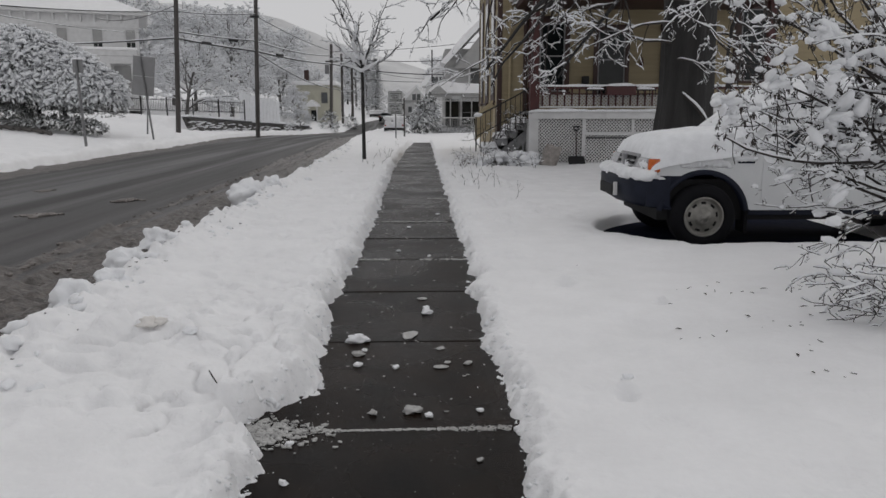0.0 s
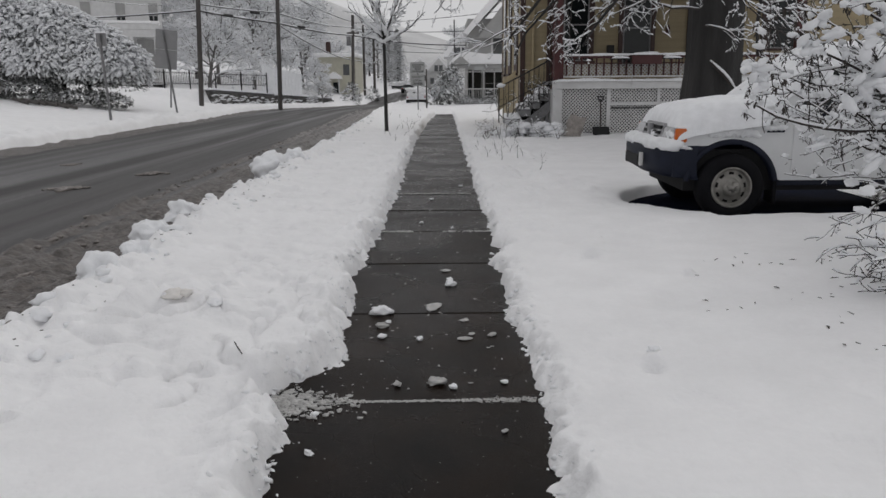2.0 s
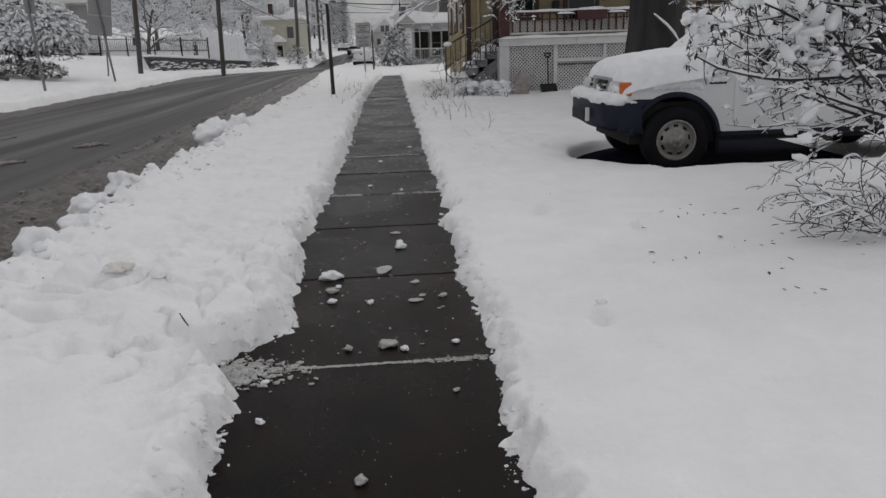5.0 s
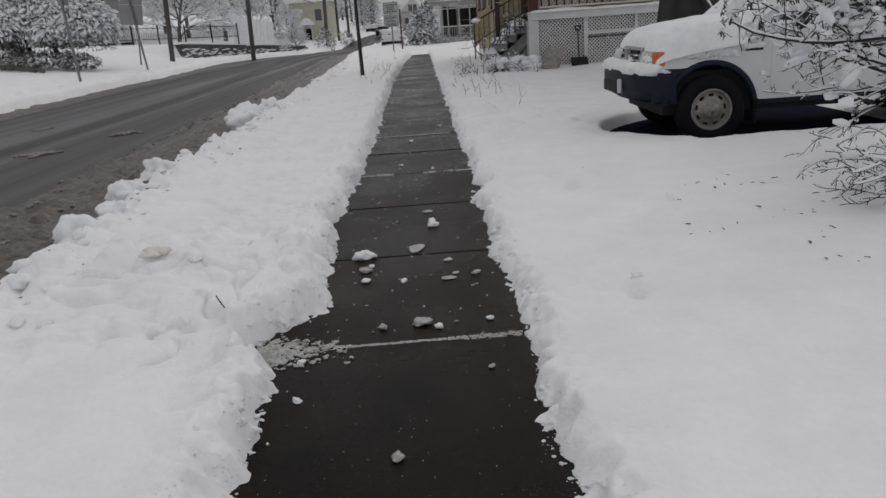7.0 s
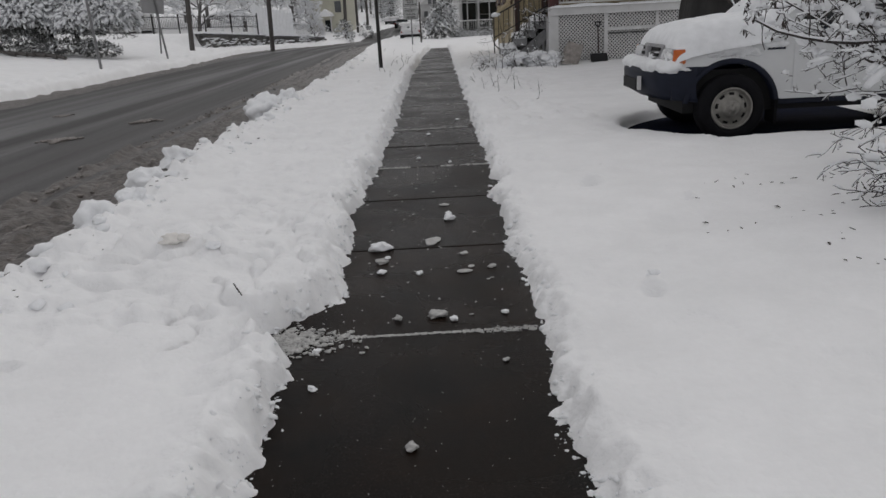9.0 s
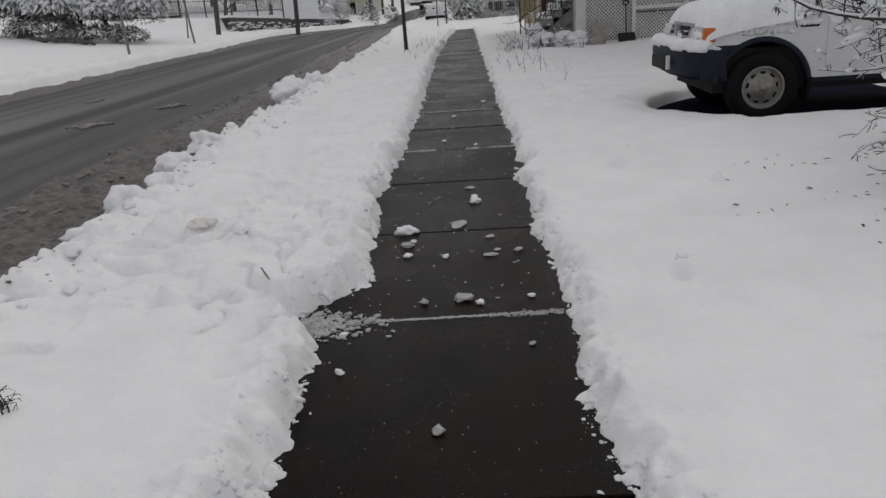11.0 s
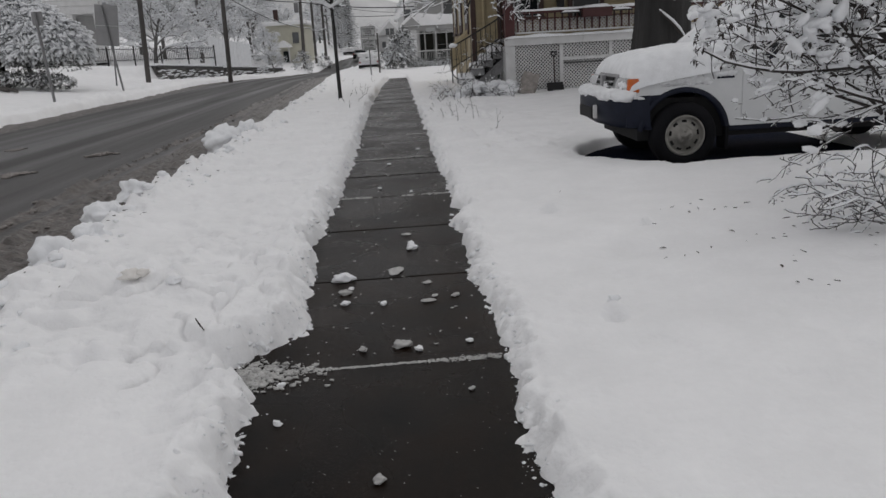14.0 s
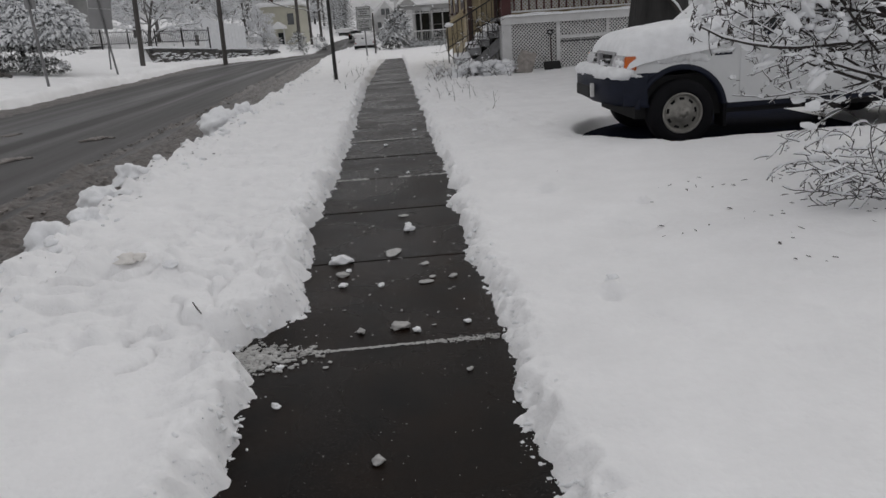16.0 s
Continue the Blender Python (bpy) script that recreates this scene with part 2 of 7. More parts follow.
def thing(name, label, category, at=None, group="", kind=""):
    ob = new(name)
    ob.empty_display_size = 0.2
    if at is not None:
        ob.matrix_basis = at
    return tagged(ob, label, category, group, kind)


def box(bm, lo, hi, bevel=0.0, m=None):
    r = bmesh.ops.create_cube(bm, size=1.0)
    vs = r["verts"]
    c = [(a + b) / 2 for a, b in zip(lo, hi)]
    s = [abs(b - a) for a, b in zip(lo, hi)]
    for v in vs:
        v.co = Vector([c[k] + v.co[k] * s[k] for k in range(3)])
    if bevel:
        es = list({e for v in vs for e in v.link_edges})
        g = bmesh.ops.bevel(bm, geom=es, offset=bevel, segments=2, profile=0.5, affect='EDGES')
        vs = list({v for f in g["faces"] for v in f.verts} | {v for v in vs if v.is_valid})
    if m is not None:
        for v in vs:
            v.co = m @ v.co
    return vs


def boxes(lo, hi, bevel=0.0):
    bm = bmesh.new()
    box(bm, lo, hi, bevel)
    return bm


def tube(bm, pts, radii, sides=8, cap=True):
    """A round bar along pts with a radius at each."""
    rings, up = [], Vector((0.13, 0.27, 0.95))
    pts = [Vector(p) for p in pts]
    for k, p in enumerate(pts):
        d = (pts[min(k + 1, len(pts) - 1)] - pts[max(k - 1, 0)])
        d = d.normalized() if d.length > 1e-9 else Vector((0, 0, 1))
        a = d.cross(up)
        a = a.normalized() if a.length > 1e-4 else d.orthogonal().normalized()
        b = d.cross(a)
        rr = radii[k] if isinstance(radii, (list, tuple)) else radii
        rings.append([bm.verts.new(p + (a * math.cos(2 * math.pi * j / sides) + b * math.sin(2 * math.pi * j / sides)) * rr) for j in range(sides)])
    for r0, r1 in zip(rings, rings[1:]):
        for j in range(sides):
            bm.faces.new((r0[j], r0[(j + 1) % sides], r1[(j + 1) % sides], r1[j]))
    if cap and sides > 2:
        bm.faces.new(rings[0][::-1])
        bm.faces.new(rings[-1])
    return rings


def tubes(pts, radii, sides=8):
    bm = bmesh.new()
    tube(bm, pts, radii, sides)
    return bm


def prism(bm, outline, a, b, axis=1):
    """A closed outline of 2D points swept from a to b along an axis (0 x, 1 y, 2 z)."""
    def at(p, d):
        return {0: (d, p[0], p[1]), 1: (p[0], d, p[1]), 2: (p[0], p[1], d)}[axis]
    lo = [bm.verts.new(at(p, a)) for p in outline]
    hi = [bm.verts.new(at(p, b)) for p in outline]
    n = len(outline)
    fs = [bm.faces.new((lo[k], lo[(k + 1) % n], hi[(k + 1) % n], hi[k])) for k in range(n)]
    fs += [bm.faces.new(lo[::-1]), bm.faces.new(hi)]
    bmesh.ops.recalc_face_normals(bm, faces=fs)
    return lo + hi


def prisms(outline, a, b, axis=1, bevel=0.0):
    bm = bmesh.new()
    prism(bm, outline, a, b, axis)
    if bevel:
        bmesh.ops.bevel(bm, geom=bm.edges[:], offset=bevel, segments=2, affect='EDGES')
    return bm


def lump(bm, centre, size, seed=0, sub=2, rough=0.25, flat=0.0):
    """An uneven clod; size is its half extents."""
    r = bmesh.ops.create_icosphere(bm, subdivisions=sub, radius=1.0)
    for v in r["verts"]:
        p = v.co.copy()
        k = 1 + rough * (noise.noise(p * 1.3 + Vector((seed * 7.1, seed * 3.3, 1))) + 0.5 * noise.noise(p * 3.1 + Vector((seed * 2.7, 5, seed))))
        if p.z < 0:
            p.z *= 1 - flat
        v.co = Vector((p.x * size[0] * k, p.y * size[1] * k, p.z * size[2] * k)) + Vector(centre)
    return r["verts"]


def lathe(bm, profile, centre, sides=40, axis=1, skip=None):
    """Turns a profile of (offset along the axis, radius); skip(ring, sector) leaves holes."""
    rings = []
    for d, r in profile:
        ring = []
        for j in range(sides):
            a = 2 * math.pi * j / sides
            p = {1: (r * math.cos(a), d, r * math.sin(a)), 2: (r * math.cos(a), r * math.sin(a), d), 0: (d, r * math.cos(a), r * math.sin(a))}[axis]
            ring.append(bm.verts.new(Vector(p) + Vector(centre)))
        rings.append(ring)
    for k, (r0, r1) in enumerate(zip(rings, rings[1:])):
        for j in range(sides):
            if skip and skip(k, j):
                continue
            bm.faces.new((r0[j], r0[(j + 1) % sides], r1[(j + 1) % sides], r1[j]))
    return rings


def joined(name, verts, faces, mat, parent=None, label="", shade=True):
    """One mesh from arrays of vertices and equal-sided faces."""
    verts, faces = np.asarray(verts, np.float32), np.asarray(faces, np.int32)
    k = faces.shape[1]
    me = bpy.data.meshes.new(name)
    me.vertices.add(len(verts))
    me.vertices.foreach_set("co", verts.ravel())
    me.loops.add(faces.size)
    me.loops.foreach_set("vertex_index", faces.ravel())
    me.polygons.add(len(faces))
    me.polygons.foreach_set("loop_start", np.arange(len(faces), dtype=np.int32) * k)
    me.update(calc_edges=True)
    me.materials.append(mat)
    me.polygons.foreach_set("use_smooth", [shade] * len(faces))
    me.update()
    ob = new(name, me)
    ob.parent = parent
    if label:
        ob["label"] = label
    return ob


def many_tubes(name, runs, mat, parent=None, label="", sides=5, lift=None, grow_by=None, rng=None):
    """One mesh of round bars; runs are (points, radii). lift raises them (snow lying on a bough)."""
    V, F, base = [], [], 0
    cs = [(math.cos(2 * math.pi * j / sides), math.sin(2 * math.pi * j / sides)) for j in range(sides)]
    for pts, radii in runs:
        P = np.array(pts, float)
        D = np.gradient(P, axis=0)
        D /= np.linalg.norm(D, axis=1)[:, None] + 1e-9
        up = np.where(np.abs(D[:, 2:3]) > 0.95, np.array([[1.0, 0, 0]]), np.array([[0, 0, 1.0]]))
        A = np.cross(D, up)
        A /= np.linalg.norm(A, axis=1)[:, None] + 1e-9
        B = np.cross(A, D)
        R = np.array(radii, float)
        if grow_by:
            flat = np.clip(1.25 - np.abs(D[:, 2]) * 1.2, 0.05, 1)
            wob = np.array([rng.uniform(0.45, 1.35) for _ in R])
            S = (R * grow_by[0] + grow_by[1]) * flat * wob
            S[0] *= 0.3
            S[-1] *= 0.5
            P = P + np.array([0, 0, 1.0]) * (R * 0.55 + S * lift)[:, None]
            R = S
        for (c, s) in cs:
            V.append(P + A * (R * c)[:, None] + B * (R * s)[:, None])
        n = len(P)
        for j in range(sides):
            j2 = (j + 1) % sides
            for k in range(n - 1):
                F.append((base + j * n + k, base + j2 * n + k, base + j2 * n + k + 1, base + j * n + k + 1))
        base += n * sides
    return joined(name, np.concatenate(V), F, mat, parent, label)


def scatter(name, tv, tf, places, mat, parent=None, label="", shade=False):
    """One mesh of many copies of a template; places are (x, y, z, sx, sy, sz, turn, tip)."""
    tv, tf = np.asarray(tv, float), np.asarray(tf, int)
    p = np.asarray(places, float)
    c, s = np.cos(p[:, 6])[:, None], np.sin(p[:, 6])[:, None]
    ct, st = np.cos(p[:, 7])[:, None], np.sin(p[:, 7])[:, None]
    x, y, z = tv[None, :, 0] * p[:, 3:4], tv[None, :, 1] * p[:, 4:5], tv[None, :, 2] * p[:, 5:6]
    x, z = x * ct + z * st, -x * st + z * ct
    v = np.stack([x * c - y * s + p[:, 0:1], x * s + y * c + p[:, 1:2], z + p[:, 2:3]], -1).reshape(-1, 3)
    f = (tf[None] + (np.arange(len(p)) * len(tv))[:, None, None]).reshape(-1, tf.shape[1])
    return joined(name, v, f, mat, parent, label, shade)


def blob_template(seed, sub=1, rough=0.5):
    bm = bmesh.new()
    lump(bm, (0, 0, 0), (1, 1, 1), seed, sub, rough, 0.3)
    bm.verts.ensure_lookup_table()
    v = [tuple(q.co) for q in bm.verts]
    bm.verts.index_update()
    f = [tuple(q.index for q in g.verts) for g in bm.faces]
    bm.free()
    return v, f


LEAF_V = [(0, 0, 0), (0.35, 0.16, 0.06), (0.75, 0.11, 0.0), (1, 0, -0.10), (0.75, -0.11, 0.02), (0.35, -0.16, 0.07), (0.5, 0, -0.04)]
LEAF_F = [(0, 1, 6), (1, 2, 6), (2, 3, 6), (3, 4, 6), (4, 5, 6), (5, 0, 6)]
SPRIG_V = [(0, -0.03, 0), (1, -0.22, 0.30), (1.05, 0.02, 0.25), (0, 0.03, 0), (0.95, -0.32, -0.15), (1.0, -0.10, -0.20), (0.9, 0.30, 0.05), (0.95, 0.12, -0.05)]
SPRIG_F = [(0, 1, 2), (0, 2, 3), (0, 4, 5), (3, 0, 5), (3, 6, 7), (0, 6, 7)]


def grow(rng, p, d, length, r, level, out, kids=(5, 5, 4), spread=0.8, droop=0.0, wander=0.18, shrink=0.55, steps=6, first=0.3):
    """Grows a bough and its twigs into out as (level, points, radii)."""
    pts, radii = [Vector(p)], [r]
    d = Vector(d).normalized()
    for k in range(steps):
        d = (d + Vector((rng.gauss(0, wander), rng.gauss(0, wander), rng.gauss(0, wander) - droop / steps))).normalized()
        pts.append(pts[-1] + d * (length / steps))
        radii.append(r * (1 - 0.72 * (k + 1) / steps))
    out.append((level, pts, radii))
    if level < len(kids):
        n = kids[level]
        for j in range(n):
            t = first + (1 - first) * (j + rng.random()) / n
            i = min(int(t * steps), steps - 1)
            q = pts[i].lerp(pts[i + 1], t * steps - i)
            axis = (pts[i + 1] - pts[i]).normalized()
            side = axis.orthogonal().normalized()
            side.rotate(Matrix.Rotation(rng.uniform(0, 2 * math.pi), 3, axis))
            nd = axis * (1 - spread * 0.5) + side * spread * rng.uniform(0.6, 1.2)
            grow(rng, q, nd, length * shrink * rng.uniform(0.7, 1.25) * (1.15 - 0.5 * t), max(radii[i] * 0.55, 0.002), level + 1, out, kids, spread, droop, wander, shrink, max(3, steps - 1), first)


# ---- the ground ----
def road_z(y):
    y = np.asarray(y, float)
    return -0.10 - 0.015 * np.clip(y - 45, 0, 33) + 0.030 * np.clip(y - 78, 0, 60)


def road_right(y):
    return np.interp(y, [-30, 5, 9, 15, 30, 38, 55, 75, 100, 140, 200], [-2.58, -2.64, -2.84, -2.92, -3.3, -3.6, -4.1, -4.8, -3.4, 4, 25])


def road_left(y):
    return np.interp(y, [-30, 20, 35, 50, 55, 61, 75, 100, 140, 200], [-10.9, -11.0, -11.2, -12.0, -11.8, -9.5, -8.3, -7.6, -2, 17])


def walk_left(y):
    e = np.interp(y, [-3, 2.4, 2.95, 3.2, 3.45, 3.75, 4.0, 4.5, 5.0, 5.8, 6.7, 7.4, 7.8, 9, 11.2, 20, 30, 38], [-0.71, -0.675, -0.655, -0.75, -0.90, -0.74, -0.58, -0.60, -0.62, -0.70, -0.74, -0.66, -0.64, -0.68, -0.71, -0.80, -0.70, -0.50])
    return e + 0.10 * fbm(np.asarray(y) * 2.2, 3.3, 5, 4)


def walk_right(y):
    e = np.interp(y, [-3, 1.9, 2.25, 2.5, 2.9, 3.25, 3.6, 4.3, 4.9, 5.6, 6.3, 6.6, 7.7, 11.2, 20, 38], [0.51, 0.485, 0.425, 0.375, 0.37, 0.43, 0.43, 0.40, 0.37, 0.42, 0.36, 0.43, 0.43, 0.41, 0.38, 0.30])
    return e + 0.075 * fbm(np.asarray(y) * 2.5, 8.3, 15, 4)


def base_height(x, y):
    """The lie of the land, without the snow."""
    x, y = np.asarray(x, float), np.asarray(y, float)
    rz = road_z(y)
    far = np.clip(road_left(y) - x, 0, 60)
    left = rz + 0.10 + 0.10 * np.clip(far - 0.8, 0, 8) + 0.08 * np.clip(far - 8.8, 0, 50)
    # a terrace behind the retaining wall
    line = -16.8 + 6.4 * (y - 55.5) / 14.5
    low = rz + 0.10 + 0.03 * np.clip(far - 0.8, 0, 8)
    span = smooth(50, 54.5, y) * smooth(74, 70, y)
    before = span * smooth(-0.3, 0.1, x - line + 0.25)
    left = left * (1 - before) + low * before
    behind = smooth(53.5, 55.5, y) * smooth(74, 70, y) * smooth(0.0, 0.35, line - x)
    left = left * (1 - behind) + (1.00 - 0.95 * np.clip((y - 55.5) / 14.5, 0, 1) + 0.045 * np.clip(line - x, 0, 40)) * behind
    right = (rz + 0.10) * smooth(38, 60, y) + 0.012 * np.clip(x - 1, 0, 40)
    return np.where(x < (road_left(y) + road_right(y)) / 2, left, right)


def ground_height(x, y):
    x, y = np.asarray(x, float), np.asarray(y, float)
    z = base_height(x, y)
    near = smooth(40, 14, y)
    verge = smooth(-0.3, -0.6, x)
    depth = 0.125 + 0.045 * fbm(x * 0.9, y * 0.9, 1) + 0.018 * fbm(x * 4, y * 4, 2, 3) * (0.7 + 0.3 * verge)
    # ploughed and thrown snow on the verge
    thrown = smooth(0.02, 0.22, fbm(x * 0.8 + 4, y * 0.8, 31, 3)) * verge
    clods = np.abs(fbm(x * 5.5, y * 5.5, 41, 4))
    depth += thrown * (0.055 * clods) + verge * near * 0.020 * np.abs(fbm(x * 9, y * 9, 45, 3)) * (0.2 + thrown)
    heap = np.exp(-(((x + 1.75) / 0.62) ** 2 + ((y - 4.55) / 0.85) ** 2))
    depth += heap * (0.02 + 0.14 * np.abs(fbm(x * 4.2 + 2, y * 4.2, 51, 4)) + 0.10 * fbm(x * 3, y * 3, 52, 3))
    depth -= 0.06 * smooth(0.05, 0.16, fbm(x * 2.1, y * 2.1, 57, 3)) * smooth(0.30, 0.18, fbm(x * 2.1, y * 2.1, 57, 3)) * verge * near * 0.5
    depth += heap * (0.055 * knobs(x + 0.08 * fbm(x * 3, y * 3, 53, 2), y + 0.08 * fbm(x * 3, y * 3, 54, 2), 0.34, 58, 0.7) + 0.03 * knobs(x, y, 0.16, 59, 0.6) - 0.02)
    heap2 = np.exp(-(((x + 2.2) / 0.7) ** 2 + ((y - 3.6) / 0.7) ** 2))
    depth += heap2 * 0.035
    broken = np.clip(heap + np.exp(-(((x + 1.15) / 0.45) ** 2 + ((y - 3.55) / 0.45) ** 2)) + 0.8 * np.exp(-(((x + 0.95) / 0.25) ** 2 + ((y - 4.6) / 1.2) ** 2)), 0, 1)
    depth -= 0.050 * broken * np.exp(-(fbm(x * 2.9, y * 2.9, 54, 3) / 0.035) ** 2)
    depth += 0.018 * broken * np.sign(fbm(x * 2.9, y * 2.9, 54, 3)) * smooth(0.0, 0.05, np.abs(fbm(x * 2.9, y * 2.9, 54, 3)))
    # berm at the road's edge
    db = x - road_right(y)
    berm = np.exp(-((db - 0.30 - 0.12 * fbm(y * 0.7, 2.2, 61, 2)) / 0.24) ** 2)
    depth += berm * (0.02 + 0.20 * np.abs(fbm(x * 2.6, y * 1.8, 71, 4)) + 0.06 * fbm(x * 6, y * 6, 72, 3))
    bl = road_left(y) - x
    depth += np.exp(-((bl - 0.7) / 0.6) ** 2) * (0.04 + 0.30 * np.abs(fbm(x * 2.2, y * 2.2, 81, 4)) + 0.10 * fbm(x * 4, y * 4, 82, 2))
    # shovelled rims along the walk, with small marks and dents on the lawn
    wl, wr = walk_left(y), walk_right(y)
    along = smooth(40, 36, y)
    rim = np.exp(-((wl - x - 0.16) / 0.13) ** 2) * 0.030 + np.exp(-((x - wr - 0.14) / 0.12) ** 2) * 0.022
    depth += along * rim * (1 + 2.2 * fbm(x * 4, y * 4, 91, 3))
    # the cover thins towards the walk, more on the lawn's side
    depth *= 1 - along * (0.42 * smooth(0.42, 0.0, x - wr) * smooth(-0.2, 0.0, x - wr) + 0.12 * smooth(0.30, 0.0, wl - x) * smooth(-0.2, 0.0, wl - x))
    lawn = smooth(0.4, 0.8, x) * near
    dents = smooth(0.30, 0.48, fbm(x * 2.6, y * 2.6, 101, 3))
    depth -= lawn * dents * 0.018
    ruts = smooth(-0.05, 0.28, fbm(x * 2.2, y * 2.2, 103, 4)) * smooth(5.0, 9.0, y) * smooth(2.6, 1.0, x)
    depth += ruts * lawn * 0.11 * fbm(x * 6, y * 6, 104, 3)
    for hx, hy, r in ((1.0, 3.58, 0.05), (1.15, 6.05, 0.07), (1.05, 9.3, 0.06), (-1.56, 3.46, 0.055), (-1.03, 5.15, 0.05), (1.7, 5.3, 0.03), (-1.72, 4.36, 0.06), (-1.2, 3.55, 0.04)):
        q = ((x - hx) ** 2 + (y - hy) ** 2) / (r * r)
        depth -= 0.075 * np.exp(-q)
        depth += 0.055 * np.exp(-(((x - hx - r * 0.5) ** 2 + (y - hy - 1.7 * r) ** 2) / (r * r * 1.3)))
    # small pits where drips and crumbs have struck the verge
    pit = knobs(x, y, 0.30, 171, 0.33) * verge * near * smooth(0.10, -0.05, fbm(x * 0.9, y * 0.9, 173, 2))
    depth -= 0.045 * smooth(0.52, 0.80, pit) - 0.012 * smooth(0.25, 0.5, pit)
    # clods of thrown snow, half sunk: thick on the rims and the berm, patchy on the verge
    wx, wy = x + 0.05 * fbm(x * 6, y * 6, 141, 2), y + 0.05 * fbm(x * 6, y * 6, 142, 2)
    rimw = along * (np.exp(-((wl - x - 0.06) / 0.16) ** 2) * 0.9 + np.exp(-((x - wr - 0.05) / 0.12) ** 2) * 0.6)
    patch = np.clip(0.05 + 0.45 * thrown + 1.1 * berm + 0.8 * heap, 0, 1.2) * verge * np.clip(0.4 + 1.6 * fbm(x * 1.1, y * 1.1, 143, 3), 0, 1)
    tramp = lawn * smooth(6.5, 9.5, y) * smooth(20, 18.5, y) * smooth(3.0, 1.5, x) * np.clip(0.45 + 1.5 * fbm(x * 1.2, y * 0.9, 177, 3), 0, 1)
    depth += tramp * (0.085 * knobs(wx, wy, 0.27, 181, 0.6) + 0.045 * knobs(wx, wy, 0.13, 185, 0.6) - 0.03)
    rough = np.clip(rimw + 0.55 * patch + 0.9 * ruts * lawn, 0, 1.2) * smooth(60, 30, y)
    depth += rough * (0.050 * knobs(wx, wy, 0.17, 151, 0.55) + 0.028 * knobs(wx, wy, 0.085, 155, 0.6) + 0.014 * knobs(wx, wy, 0.045, 159, 0.6) - 0.02)
    z = z + depth
    # the cleared walk
    ins = np.minimum(x - wl, wr - x)
    slope = 0.10 + 0.09 * smooth(-0.2, 0.3, fbm(y * 1.7, x * 0 + 5.5, 117, 2))
    frayed = ins + 0.055 * fbm(x * 9, y * 9, 111, 5) - 0.05 * knobs(x, y, 0.11, 113, 0.6) - 0.022 * knobs(x, y, 0.045, 115, 0.6) + 0.02
    edge = np.clip((frayed + slope) / (slope + 0.012), 0, 1) ** 1.7 * along
    z = z * (1 - edge) + (base_height(x, y) - 0.05) * edge
    # the road
    er = np.minimum(road_right(y) - x + 0.10 * fbm(x * 2.4, y * 2.4, 121, 4), x - road_left(y) + 0.25 * fbm(x * 1.2, y * 1.2, 122, 3))
    e = smooth(-0.16, 0.02, er)
    z = z * (1 - e) + (road_z(y) - 0.12) * e
    # the dry patch beneath the pick-up
    yf = 7.84 + 0.05 * fbm(x * 2, 1.0, 131, 3)
    u = np.minimum(np.minimum(y - yf, 11.8 - y), np.minimum(x - 2.14 - 0.48 * (y - 9.0) ** 2, 8.0 - x))
    e = smooth(-0.10, 0.03, u)
    z = z * (1 - e) + (base_height(x, y) - 0.04) * e
    return z


def lines(stops):
    """Grid lines from stretches (start, end, step at start, step at end)."""
    out = []
    for a, b, s0, s1 in stops:
        p = a
        while p < b - 1e-6:
            out.append(p)
            p += s0 + (s1 - s0) * (p - a) / (b - a)
    return np.array(out + [stops[-1][1]])


gx = lines([(-1500, -200, 300, 60), (-200, -40, 40, 2.0), (-40, -13.5, 1.6, 0.30), (-13.5, -10.2, 0.10, 0.09), (-10.2, -4.6, 0.5, 0.4), (-4.6, -3.2, 0.06, 0.04), (-3.2, -1.1, 0.024, 0.022), (-1.1, -0.5, 0.013, 0.012), (-0.5, 0.28, 0.10, 0.05), (0.28, 0.66, 0.012, 0.014), (0.66, 2.6, 0.025, 0.04), (2.6, 7, 0.05, 0.15), (7, 40, 0.3, 3), (40, 200, 4, 40), (200, 1500, 60, 300)])
gy = lines([(-60, -12, 12, 1.5), (-12, -2, 0.6, 0.15), (-2, 1.2, 0.08, 0.03), (1.2, 6, 0.014, 0.022), (6, 12, 0.022, 0.045), (12, 25, 0.05, 0.12), (25, 60, 0.13, 0.4), (60, 140, 0.6, 3), (140, 400, 5, 40), (400, 1600, 60, 300)])
GX, GY = np.meshgrid(gx, gy)
GZ = ground_height(GX, GY)
# broken, crumbly faces along the walk: shift the sheet sideways by uneven knobs
face = smooth(0.17, 0.10, np.minimum(np.abs(GX - walk_left(GY) + 0.05), np.abs(GX - walk_right(GY) - 0.05))) * smooth(0.015, 0.05, GZ) * smooth(24, 12, GY)
GZ = GZ + face * (0.022 * fbm(GX * 17, GY * 17, 161, 3) + 0.020 * knobs(GX, GY, 0.055, 165, 0.7))
ground = tagged(grid_object("ground", gx, gy, GZ, SNOW), "deep fresh snow over lawn, verge and banks", "snow", kind="structure")


def gz(x, y):
    return float(ground_height(np.array([x]), np.array([y]))[0])


# road: a crowned strip
ry = lines([(-60, 0, 6, 1), (0, 60, 0.8, 0.8), (60, 220, 1, 6)])
ru = np.linspace(0, 1, 29)
rx = road_left(ry)[:, None] - 0.5 + (road_right(ry) - road_left(ry) + 0.8)[:, None] * ru[None, :]
rzz = road_z(ry)[:, None] + 0.05 * (1 - (2 * ru[None, :] - 1) ** 2) - 0.03 + 0 * rx
rv = np.stack([rx, np.repeat(ry[:, None], 29, 1), rzz], -1).reshape(-1, 3)
rf = [(a * 29 + b, a * 29 + b + 1, (a + 1) * 29 + b + 1, (a + 1) * 29 + b) for a in range(len(ry) - 1) for b in range(28)]
